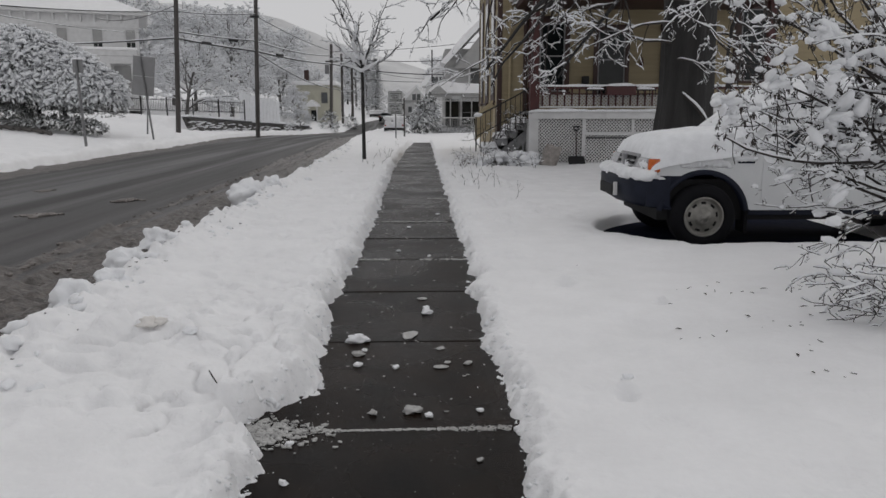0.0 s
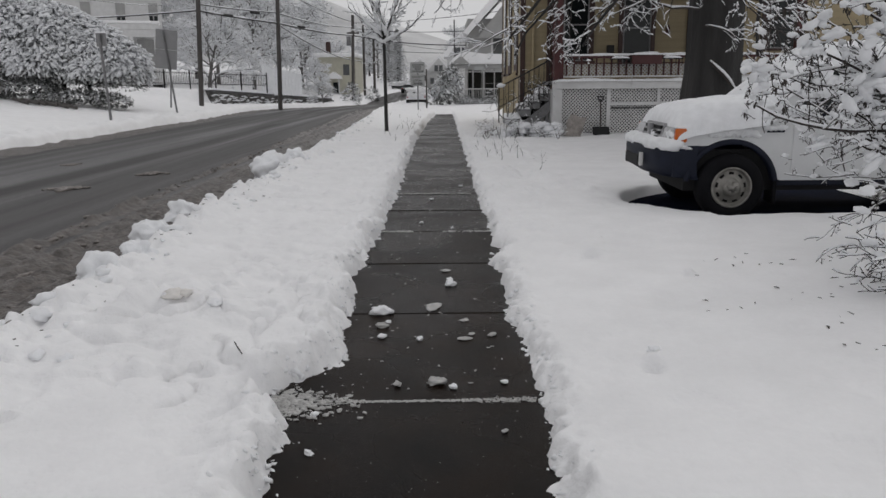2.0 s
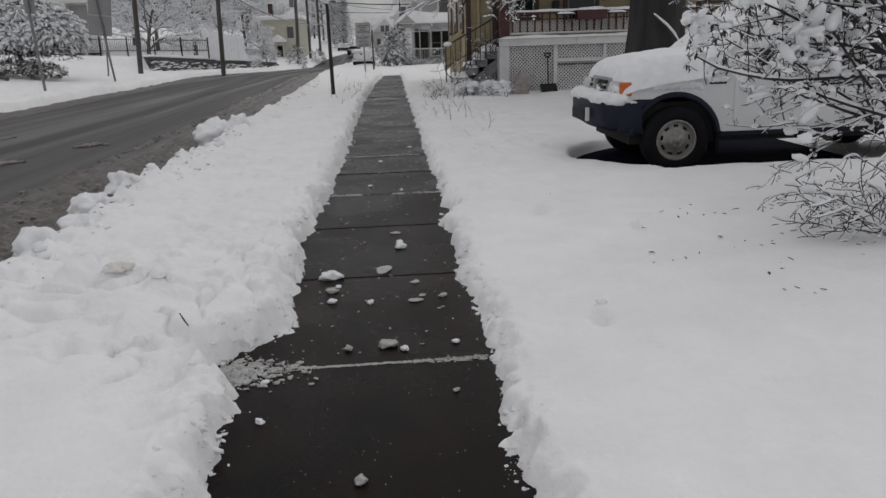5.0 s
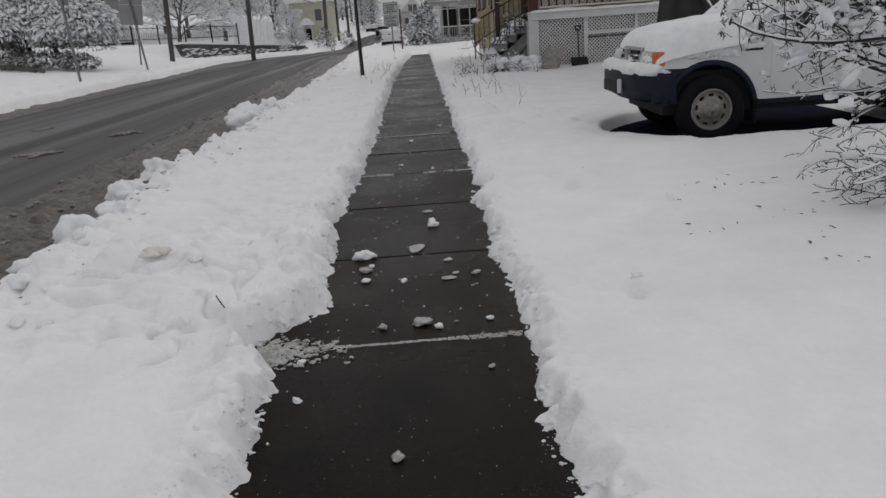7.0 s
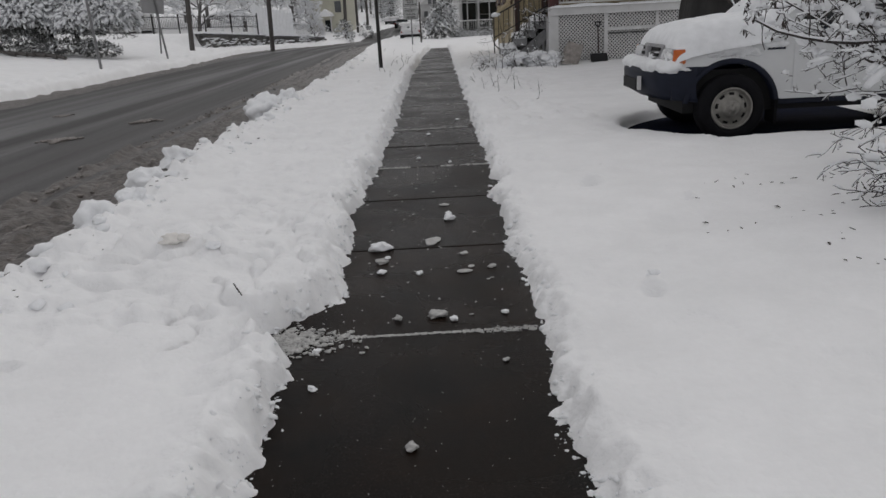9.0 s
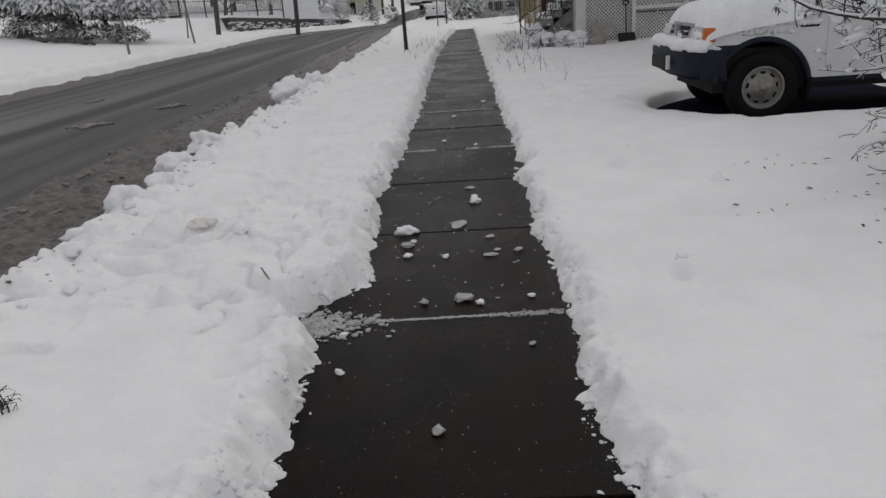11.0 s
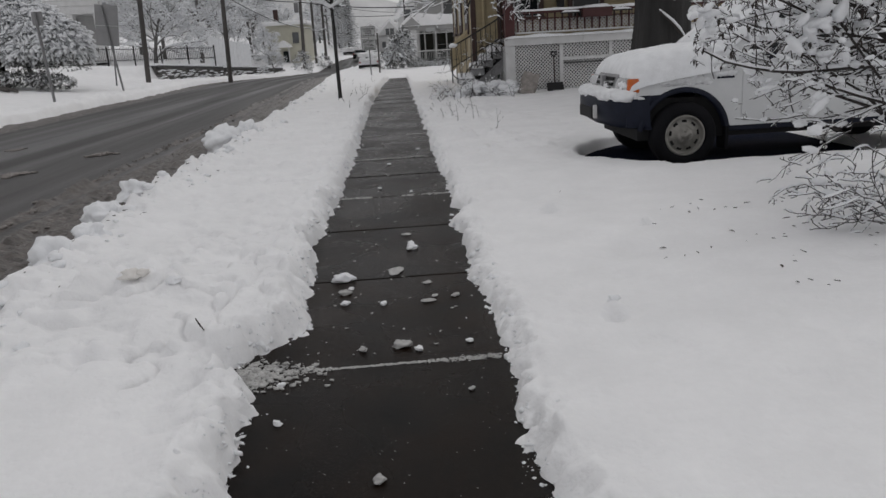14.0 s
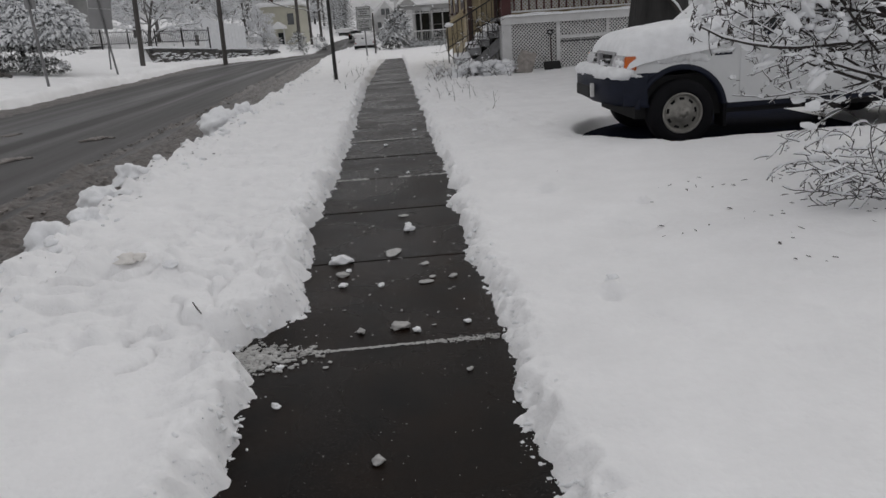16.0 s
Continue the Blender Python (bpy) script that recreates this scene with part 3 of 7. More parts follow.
road = tagged(new("road", mesh_of("road", rv, rf, ASPHALT, True)), "wet dark grey asphalt road cleared of snow", "road", kind="structure")

# slush along the near edge of the road
sy = lines([(-12, 2, 0.3, 0.08), (2, 12, 0.024, 0.04), (12, 50, 0.06, 0.4)])
sx = np.linspace(-1.95, 0.25, 130)
SX, SY = np.meshgrid(sx, sy)
wx = road_right(SY) + SX
ridges = 0.5 + 0.5 * np.sin(SX * 17 + 2.2 * fbm(SY * 0.7, SX, 203, 3))
chunks = knobs(wx + 0.03 * fbm(wx * 9, SY * 9, 206, 2), SY * 0.8, 0.15, 207, 0.7) * 0.055 + knobs(wx, SY, 0.07, 211, 0.7) * 0.028
spread_ = smooth(-1.7, -0.7, SX + 0.45 * fbm(wx * 1.3, SY * 0.45, 205, 3))
furrow = 0
for at_, tall in ((-1.42, 0.070), (-0.85, 0.045), (-0.40, 0.035)):
    furrow = furrow + tall * np.exp(-((SX - at_ - 0.16 * fbm(SY * 0.30, at_, 214, 3)) / 0.075) ** 2) * np.clip(0.5 + 1.6 * fbm(wx * 5, SY * 3.2, 215, 3), 0, 1.5)
sz = road_z(SY) - 0.026 + furrow * smooth(-1.9, -1.7, SX) + spread_ * (0.020 + 0.8 * chunks * (0.35 + 0.65 * ridges) + 0.030 * ridges + 0.03 * fbm(wx * 6, SY * 4, 202, 3) + 0.030 * np.abs(fbm(wx * 13, SY * 11, 221, 3)))
sv = np.stack([wx, SY, sz], -1).reshape(-1, 3)
nsx = len(sx)
sf = [(a * nsx + b, a * nsx + b + 1, (a + 1) * nsx + b + 1, (a + 1) * nsx + b) for a in range(len(sy) - 1) for b in range(nsx - 1)]
tagged(new("slush", mesh_of("slush", sv, sf, SLUSH, True)), "dirty brown rutted slush along the road edge", "slush", kind="stuff")

tv, tf = blob_template(61, 1, 0.7)
kr = random.Random(62)
bits = []
for k in range(900):
    y = 3.2 + 26 * kr.random() ** 1.5
    u = kr.choice((-1.42, -1.42, -0.85, -0.40)) + 0.16 * float(fbm(y * 0.30, -1.42, 214, 3)) + kr.gauss(0, 0.07)
    g = kr.uniform(0.010, 0.040) * (1 if fbm(y * 1.3, u, 216, 2) > 0 else 0.5)
    bits.append((float(road_right(y)) + u, y, float(road_z(y)) + 0.02, g * 1.4, g * 1.2, g * 0.8, kr.uniform(0, 6.3), 0))
tagged(scatter("slush_lumps", tv, tf, bits, SLUSH_CLOD, None, "", True), "brown slush lumps thrown up in ridges on the road", "slush", kind="stuff")
fy_ = lines([(6, 70, 0.16, 0.5)])
fx_ = np.linspace(-0.35, 1.25, 30)
FX, FYY = np.meshgrid(fx_, fy_)
fwx = road_left(FYY) + FX
fz = road_z(FYY) - 0.028 + smooth(1.25, 0.5, FX + 0.5 * fbm(fwx * 0.8, FYY * 0.3, 233, 3)) * (0.022 + 0.05 * knobs(fwx, FYY, 0.22, 235, 0.7) + 0.03 * fbm(fwx * 4, FYY * 3, 237, 3))
fv = np.stack([fwx, FYY, fz], -1).reshape(-1, 3)
ff = [(a * 30 + b, a * 30 + b + 1, (a + 1) * 30 + b + 1, (a + 1) * 30 + b) for a in range(len(fy_) - 1) for b in range(29)]
tagged(new("slush", mesh_of("slush", fv, ff, SLUSH, True)), "thin band of brown slush along the far road edge", "slush", kind="stuff")

# driveway beneath the pick-up, coloured near-black for the truck's shade
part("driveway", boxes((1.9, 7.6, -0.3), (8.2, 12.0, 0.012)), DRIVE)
tagged(bpy.data.objects["driveway"], "bare wet driveway patch beneath the pick-up, its shade put into the colour", "driveway", kind="structure")

# sidewalk slabs
pavement = thing("pavement", "cleared wet sidewalk of dark stone slabs", "sidewalk", kind="structure")
part("bed", boxes((-1.0, -12, -0.30), (0.75, 39, -0.022)), SLAB_EARTH, pavement)
JOINTS = [-12.2, -10.8, -9.3, -7.9, -6.5, -5.1, -3.6, -2.2, -0.8, 0.62, 2.04, 3.46, 4.88, 6.33, 7.73, 9.06, 10.46, 11.9, 13.3, 14.7, 16.05, 17.6, 19.4, 20.9, 22.35, 23.9, 25.5, 27, 28.6, 30.2, 31.8, 33.4, 35, 36.6, 38.2]
rng = random.Random(4)
for a, b in zip(JOINTS, JOINTS[1:]):
    bm = bmesh.new()
    g = 0.006
    box(bm, (-0.98, a + g, -0.09), (0.72, b - g, 0.0), 0.008)
    t1, t2 = rng.uniform(-0.004, 0.004), rng.uniform(-0.006, 0.006)
    for v in bm.verts:
        v.co.z += t1 * v.co.x + t2 * (v.co.y - (a + b) / 2) + 0.0
    part("slab", bm, SLAB, pavement)

# ---- pick-up truck ----
truck = thing("pickup_truck", "white pick-up truck with dark bumper, under fresh snow on the driveway", "truck", pose(0, 0, 0))
NY, FY = 8.36, 9.98
HUBS = (3.08, 5.91)


def arch(cx, z0, r, n=14):
    a0 = math.asin((z0 - 0.35) / r)
    return [(cx + r * math.cos(a), 0.35 + r * math.sin(a)) for a in np.linspace(math.pi - a0, a0, n)]


def pickup_body(bm):
    low = 0.42
    out = [(2.46, 0.795)] + [q for q in arch(HUBS[0], 0.46, 0.475, 30) if not (q[0] < 3.0 and q[1] < 0.795)]
    out += [(3.62, low), (5.36, low)] + arch(HUBS[1], low + 0.02, 0.47) + [(6.55, 0.50), (7.18, 0.50), (7.18, 1.18), (5.16, 1.18), (3.60, 1.13), (3.0, 1.09), (2.66, 1.04), (2.48, 0.98), (2.43, 0.88)]
    prism(bm, out, NY, FY, 1)
    sharp = [e for e in bm.edges if abs(e.verts[0].co.y - e.verts[1].co.y) < 1e-5 and max(v.co.z for v in e.verts) > 0.84]
    bmesh.ops.bevel(bm, geom=sharp, offset=0.05, segments=3, profile=0.6, affect='EDGES')


bm = bmesh.new()
pickup_body(bm)
part("body", bm, PAINT_WHITE, truck)
part("underbody", boxes((2.6, NY + 0.10, 0.30), (7.0, FY - 0.10, 0.75)), UNDERSIDE, truck)
for hub in HUBS:
    bm = bmesh.new()
    lathe(bm, [(NY + 0.30, 0.36), (NY + 0.30, 0.482), (NY - 0.010, 0.462), (NY - 0.018, 0.470), (NY - 0.018, 0.505), (NY - 0.006, 0.518), (NY + 0.004, 0.520)], (hub, 0, 0.35), 44, 1, lambda k, j: math.sin(2 * math.pi * (j + 0.5) / 44) < 0.10)
    bmesh.ops.delete(bm, geom=[v for v in bm.verts if not v.link_faces], context='VERTS')
    part("wheel_arch", bm, PLASTIC_DARK, truck, "dark plastic arch lip", True)
# hood and cab
bm = bmesh.new()
prism(bm, [(2.44, 0.93), (2.50, 1.02), (2.66, 1.09), (3.0, 1.145), (3.5, 1.20), (3.5, 1.02), (2.5, 0.90)], NY + 0.10, FY - 0.10, 1)
bmesh.ops.bevel(bm, geom=bm.edges[:], offset=0.02, segments=2, affect='EDGES')
part("hood", bm, PAINT_WHITE, truck)
bm = bmesh.new()
vs = prism(bm, [(3.42, 1.12), (4.12, 1.68), (4.30, 1.725), (4.92, 1.725), (5.02, 1.68), (5.14, 1.12)], NY + 0.03, FY - 0.03, 1)
for v in vs:
    k = max(0.0, (v.co.z - 1.12) / 0.6)
    v.co.y += 0.16 * k if v.co.y < 9 else -0.16 * k
bmesh.ops.bevel(bm, geom=bm.edges[:], offset=0.025, segments=2, affect='EDGES')
part("cab", bm, PAINT_WHITE, truck)
bm = bmesh.new()
vs = prism(bm, [(3.78, 1.20), (4.22, 1.62), (4.86, 1.62), (4.94, 1.20)], NY + 0.00, NY + 0.05, 1)
for v in vs:
    v.co.y += 0.16 * (v.co.z - 1.12) / 0.6 + 0.004
part("side_window", bm, GLASS_DARK, truck, "dark side window")
# door
door = part("door", prisms([(3.72, 0.47), (5.02, 0.47), (5.02, 1.14), (3.72, 1.12)], NY - 0.008, NY + 0.03, 1, 0.006), PAINT_WHITE, truck)
part("door_handle", boxes((4.78, NY - 0.035, 0.97), (4.94, NY - 0.008, 1.01), 0.006), PLASTIC_DARK, door, "black door handle")
part("sill", boxes((3.60, NY + 0.02, 0.36), (5.36, NY + 0.10, 0.43), 0.01), PLASTIC_DARK, truck)
bm = bmesh.new()
box(bm, (3.92, NY - 0.20, 1.09), (4.02, NY - 0.02, 1.22), 0.02)
part("side_mirror", bm, PLASTIC_DARK, truck, "black side mirror")
part("mud_flap", boxes((3.56, NY + 0.02, 0.16), (3.60, NY + 0.26, 0.50), 0.006), RUBBER, truck)
# plain bars where the fender's name plate sits
badge = part("name_plate", boxes((3.44, NY - 0.008, 0.935), (3.63, NY - 0.002, 0.962), 0.002), PLASTIC_DARK, truck, "small dark name plate")
# bumper, wrapping the front corners
bm = bmesh.new()
prof = [(0.0, 0.80), (-0.035, 0.78), (-0.05, 0.70), (-0.045, 0.56), (0.0, 0.46), (0.07, 0.41), (0.16, 0.42)]
rows_ = []
for y, x, e in ((NY + 0.00, 2.72, 0.25), (NY - 0.005, 2.56, 0.6), (NY + 0.03, 2.42, 0.9), (NY + 0.14, 2.33, 1), (NY + 0.45, 2.275, 1), (9.17, 2.25, 1), (FY - 0.45, 2.275, 1), (FY - 0.14, 2.33, 1), (FY - 0.03, 2.42, 0.9), (FY + 0.005, 2.56, 0.6), (FY, 2.72, 0.25)):
    side = -1 if y < 9.17 else 1
    rows_.append([bm.verts.new((x + dx * min(1, e + 0.2), y + (0.04 * side * (1 - e) if dx < 0 else 0), z + (0.05 * e * (0.80 - z) / 0.4))) for dx, z in prof])
for r0, r1 in zip(rows_, rows_[1:]):
    for a in range(len(prof) - 1):
        bm.faces.new((r0[a], r0[a + 1], r1[a + 1], r1[a]))
bmesh.ops.recalc_face_normals(bm, faces=bm.faces[:])
bumper = part("bumper", bm, PLASTIC_DARK, truck, "dark slate plastic bumper", True)
part("air_intake", boxes((2.195, 8.9, 0.53), (2.24, 9.5, 0.66), 0.01), UNDERSIDE, bumper)
part("plate_bracket", boxes((2.18, 8.74, 0.55), (2.22, 8.78, 0.70), 0.004), LATTICE, bumper)
front_arch = [q for q in arch(HUBS[0], 0.46, 0.475, 30) if q[0] < 3.0 and q[1] < 0.795]
for y0 in (NY + 0.001, FY - 0.051):
    part("lower_fairing", prisms([(2.45, 0.795), (2.45, 0.46)] + front_arch + [(2.93, 0.795)], y0, y0 + 0.05, 1), PLASTIC_DARK, truck, "dark plastic fairing")
# grille and lamps
grille = part("grille", prisms([(2.40, 0.82), (2.47, 1.02), (2.56, 1.02), (2.54, 0.82)], NY + 0.40, FY - 0.40, 1, 0.008), CHROME, truck, "grey honeycomb grille")
for k in range(3):
    z = 0.855 + 0.058 * k
    part("slot", boxes((2.388 + 0.02 * k, NY + 0.48, z - 0.018), (2.42 + 0.02 * k, FY - 0.48, z + 0.018), 0.004), UNDERSIDE, grille)
part("grille_bar", boxes((2.375, 9.12, 0.83), (2.43, 9.22, 1.01), 0.01), CHROME, grille)
for y0, y1 in ((NY + 0.04, NY + 0.40), (FY - 0.40, FY - 0.04)):
    part("headlight", prisms([(2.40, 0.83), (2.46, 0.99), (2.56, 0.99), (2.54, 0.83)], y0, y1, 1, 0.012), LENS, truck, "clear headlight half hidden by snow")
part("turn_lamp", prisms([(2.445, 0.845), (2.465, 0.985), (2.585, 0.985), (2.585, 0.835)], NY - 0.012, NY + 0.04, 1, 0.008), AMBER, truck, "orange side lamp")
part("turn_lamp", prisms([(2.445, 0.845), (2.465, 0.985), (2.585, 0.985), (2.585, 0.835)], FY - 0.04, FY + 0.012, 1, 0.008), AMBER, truck, "orange side lamp")


def wheel(hub, y, out):
    """out is -1 for the side that faces the walk."""
    bm = bmesh.new()
    T = [(0.02, 0.215), (-0.004, 0.225), (-0.012, 0.27), (-0.004, 0.325), (0.02, 0.352), (0.06, 0.36), (0.17, 0.36), (0.21, 0.352), (0.235, 0.325), (0.235, 0.22)]
    lathe(bm, [(y - out * d if out < 0 else y - d, r) for d, r in T], (hub, 0, 0.35), 48, 1)
    bmesh.ops.recalc_face_normals(bm, faces=bm.faces[:])
    w = part("wheel", bm, RUBBER, truck, "black tyre on a grey steel rim", True)
    bm = bmesh.new()
    S = [(0.004, 0.224), (-0.012, 0.214), (-0.004, 0.200), (0.03, 0.192), (0.045, 0.182), (0.036, 0.168), (0.026, 0.142), (0.018, 0.110), (0.012, 0.098), (-0.012, 0.088), (-0.020, 0.070), (-0.020, 0.034), (-0.034, 0.030), (-0.036, 0.0)]
    lathe(bm, [(y - out * d if out < 0 else y - d, r) for d, r in S], (hub, 0, 0.35), 54, 1, lambda k, j: k == 5 and j % 6 in (0, 1, 2))
    bmesh.ops.recalc_face_normals(bm, faces=bm.faces[:])
    rim = part("rim", bm, STEEL, w, "grey vented steel rim", True)
    bm = bmesh.new()
    lathe(bm, [(y + 0.06 if out < 0 else y - 0.06, 0.20), (y + 0.06 if out < 0 else y - 0.06, 0.001)], (hub, 0, 0.35), 24, 1)
    part("brake_drum", bm, UNDERSIDE, w)
    for k in range(5):
        a = 2 * math.pi * k / 5 + 0.3
        bm = bmesh.new()
        yy = y - 0.030 if out < 0 else y + 0.030
        tube(bm, [(hub + 0.052 * math.cos(a), yy, 0.35 + 0.052 * math.sin(a)), (hub + 0.052 * math.cos(a), yy - 0.02 * out * -1, 0.35 + 0.052 * math.sin(a))], 0.011, 6)
        part("nut", bm, STEEL, rim)


for hub in HUBS:
    wheel(hub, 8.30, -1)
    wheel(hub, 10.04, 1)
part("tailgate", boxes((7.16, NY + 0.06, 0.60), (7.22, FY - 0.06, 1.16), 0.01), PAINT_WHITE, truck)
part("rear_bumper", boxes((7.20, NY + 0.05, 0.45), (7.36, FY - 0.05, 0.60), 0.02), CHROME, truck)


# the snow that lies on it
def snow_sheet(name, x0, x1, y0, y1, under, depth, label, nx=70, ny=60, seed=1, edge=8.0, drop=0.03):
    xs, ys = np.linspace(x0, x1, nx), np.linspace(y0, y1, ny)
    X, Y = np.meshgrid(xs, ys)
    u, v = 2 * (X - x0) / (x1 - x0) - 1, 2 * (Y - y0) / (y1 - y0) - 1
    body = np.clip(1 - np.abs(u) ** edge, 0, 1) ** 0.5 * np.clip(1 - np.abs(v) ** edge, 0, 1) ** 0.5
    Z = under(X, Y) - drop * (1 - body) + depth * body * (1 + 0.24 * fbm(X * 2.2, Y * 2.2, seed, 3)) + 0.006 * fbm(X * 14, Y * 14, seed + 5, 3)
    X2 = X + 0.03 * fbm(X * 5, Y * 5, seed + 9, 3) * (1 - body)
    ob = grid_object(name, xs, ys, Z, SNOW_CLUMP)
    return tagged(ob, label, "snow", kind="stuff")


def hood_z(X, Y):
    z = np.interp(X, [2.25, 2.36, 2.50, 2.66, 3.0, 3.45, 4.12, 4.3, 5.1], [0.80, 0.90, 1.04, 1.09, 1.145, 1.20, 1.68, 1.725, 1.725])
    return z - 0.10 * np.clip((8.56 - Y) / 0.22, 0, 1) ** 2 - 0.10 * np.clip((Y - 9.78) / 0.22, 0, 1) ** 2


snow_sheet("hood_snow", 2.47, 3.56, NY - 0.03, FY + 0.02, hood_z, 0.135, "thick smooth snow blanket on the truck hood", 80, 80, 3, 7.0, 0.085)
snow_sheet("windshield_snow", 3.40, 4.30, NY + 0.06, FY - 0.06, hood_z, 0.12, "snow packed on the truck windshield", 50, 60, 7)
snow_sheet("roof_snow", 4.10, 5.10, NY + 0.14, FY - 0.14, hood_z, 0.17, "deep snow on the truck roof", 50, 60, 9, 8)
snow_sheet("bed_snow", 5.14, 7.2, NY, FY, lambda X, Y: 1.17 + 0 * X, 0.16, "snow heaped in the truck bed", 50, 50, 11)
bm = bmesh.new()
for k in range(46):
    t = k / 45
    y = NY + 0.02 + t * (FY - NY - 0.04)
    x = 2.32 + 0.10 * (abs(2 * t - 1) ** 4)
    lump(bm, (x + 0.02, y, 0.805), (0.115 + 0.02 * rng.random(), 0.09, 0.062 + 0.015 * rng.random()), k, 2, 0.28)
for k in range(8):
    lump(bm, (2.43 + 0.028 * k, NY + 0.005, 0.808 - 0.006 * k), (0.055, 0.035, 0.034 - 0.002 * k), k + 60, 2, 0.3)
for k in range(10):
    lump(bm, (2.42 + 0.05 * rng.random(), NY + 0.08 + 0.9 * rng.random(), 0.86 + 0.06 * rng.random()), (0.05, 0.08, 0.04), k + 90, 2, 0.4)
tagged(part("bumper_snow", bm, SNOW_CLUMP, None, "", True), "clumped snow resting on the truck bumper and lamps", "snow", kind="stuff")
bm = bmesh.new()
for k in range(26):
    t = k / 25
    lump(bm, (2.86 + 0.48 * t, NY + 0.002, 0.905 + 0.045 * math.sin(math.pi * t) + 0.015 * rng.random()), (0.05, 0.018, 0.030 + 0.035 * math.sin(math.pi * t)), k + 200, 2, 0.5)
for k in range(6):
    lump(bm, (3.44 + 0.035 * k, NY - 0.008, 0.985), (0.04, 0.018, 0.03), k + 240, 2, 0.5)
for k in range(14):
    lump(bm, (3.74 + 0.09 * k, NY - 0.03, 1.16 + 0.02 * rng.random()), (0.09, 0.05, 0.05), k + 260, 2, 0.5)
for k in range(10):
    lump(bm, (3.90 + 0.10 * k, NY + 0.07, 1.33 + 0.25 * rng.random()), (0.14, 0.05, 0.13), k + 280, 2, 0.5)
tagged(part("fender_snow", bm, SNOW_CLUMP, None, "", True), "snow clinging to the truck fender, mirror and window", "snow", kind="stuff")


# ---- shrub beside the walk ----
def bare_plant(name, label, category, runs_bark, runs_snow, rng, bark=TWIG, snow=TWIG_SNOW, grow_by=(1.0, 0.006), lift=0.7, sides=5, snow_label="snow lying along its branches"):
    t = thing(name, label, category)
    thick = [(p, r) for l, p, r in runs_bark if l == 0]
    thin = [(p, r) for l, p, r in runs_bark if l > 0]
    if thick:
        many_tubes("stem", thick, bark, t, sides=sides + 2)
    if thin:
        many_tubes("twig_growth", thin, bark, t, sides=sides)["kind"] = "stuff"
    if runs_snow:
        many_tubes("snow_load", [(p, r) for l, p, r in runs_snow], snow, t, snow_label, sides=sides, lift=lift, grow_by=grow_by, rng=rng)["kind"] = "stuff"
    return t


srng = random.Random(11)
runs = []
for k in range(24):
    u = k / 23
    p = (srng.uniform(4.0, 5.0), 5.75 + srng.uniform(-0.35, 0.6), srng.uniform(0.3, 1.3))
    el = 0.15 + 1.25 * ((k * 0.618) % 1)
    grow(srng, p, (-math.cos(el), srng.uniform(-0.10, 0.10), math.sin(el)), srng.uniform(1.7, 2.6) * (1.1 - 0.25 * math.sin(el)), srng.uniform(0.012, 0.024), 0, runs, kids=(10, 5, 3), spread=0.80, droop=-0.12, wander=0.12, shrink=0.27, steps=10, first=0.15)
for p, d, ln, r in (((4.4, 5.7, 0.95), (-0.92, 0.0, 0.36), 2.5, 0.02), ((4.6, 5.9, 0.5), (-0.55, 0.0, 0.8), 2.6, 0.02), ((4.4, 5.6, 0.4), (-0.45, 0.0, 0.85), 2.4, 0.016), ((4.9, 6.0, 0.0), (-0.62, 0.0, 0.78), 2.8, 0.035)):
    grow(srng, p, d, ln, r, 0, runs, kids=(10, 5, 3), spread=0.8, droop=-0.05, wander=0.10, shrink=0.25, steps=10, first=0.2)
for d, ln in (((-0.85, 0.0, 0.42), 0.95), ((-0.93, -0.1, 0.12), 0.90), ((-0.55, 0.1, 0.75), 0.85), ((-0.25, -0.1, 0.95), 0.9), ((0.2, 0.0, 0.95), 0.9), ((-0.75, -0.2, 0.55), 0.8), ((-0.9, 0.15, 0.25), 0.8), ((0.5, 0.1, 0.8), 0.8), ((-0.4, -0.2, 0.6), 0.7)):
    grow(srng, (3.38 + srng.uniform(-0.16, 0.16), 4.78 + srng.uniform(-0.08, 0.08), 0.10), d, ln * 0.95, 0.0045, 0, runs, kids=(7, 3), spread=0.75, droop=-0.25, wander=0.12, shrink=0.42, steps=8, first=0.2)
for k in range(22):
    p = (srng.uniform(3.3, 4.4), srng.uniform(4.65, 5.3), 0.08)
    grow(srng, p, (srng.uniform(-0.9, 0.15), srng.uniform(-0.15, 0.15), srng.uniform(0.7, 1.0)), srng.uniform(0.8, 1.35), srng.uniform(0.004, 0.0075), 0, runs, kids=(6, 3), spread=0.7, droop=1.3, wander=0.13, shrink=0.34, steps=9, first=0.25)
runs = [(l, p, [max(v, 0.0030) for v in r]) for l, p, r in runs]
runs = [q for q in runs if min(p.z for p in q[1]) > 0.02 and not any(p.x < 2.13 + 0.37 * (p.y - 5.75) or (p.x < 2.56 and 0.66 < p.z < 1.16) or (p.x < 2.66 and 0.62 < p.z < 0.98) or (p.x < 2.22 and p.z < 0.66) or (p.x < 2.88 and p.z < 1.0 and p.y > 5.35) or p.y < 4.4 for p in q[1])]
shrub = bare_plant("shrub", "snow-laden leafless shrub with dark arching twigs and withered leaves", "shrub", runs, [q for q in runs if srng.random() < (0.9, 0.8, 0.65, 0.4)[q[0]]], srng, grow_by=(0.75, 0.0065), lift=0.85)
leaves, clumps = [], []
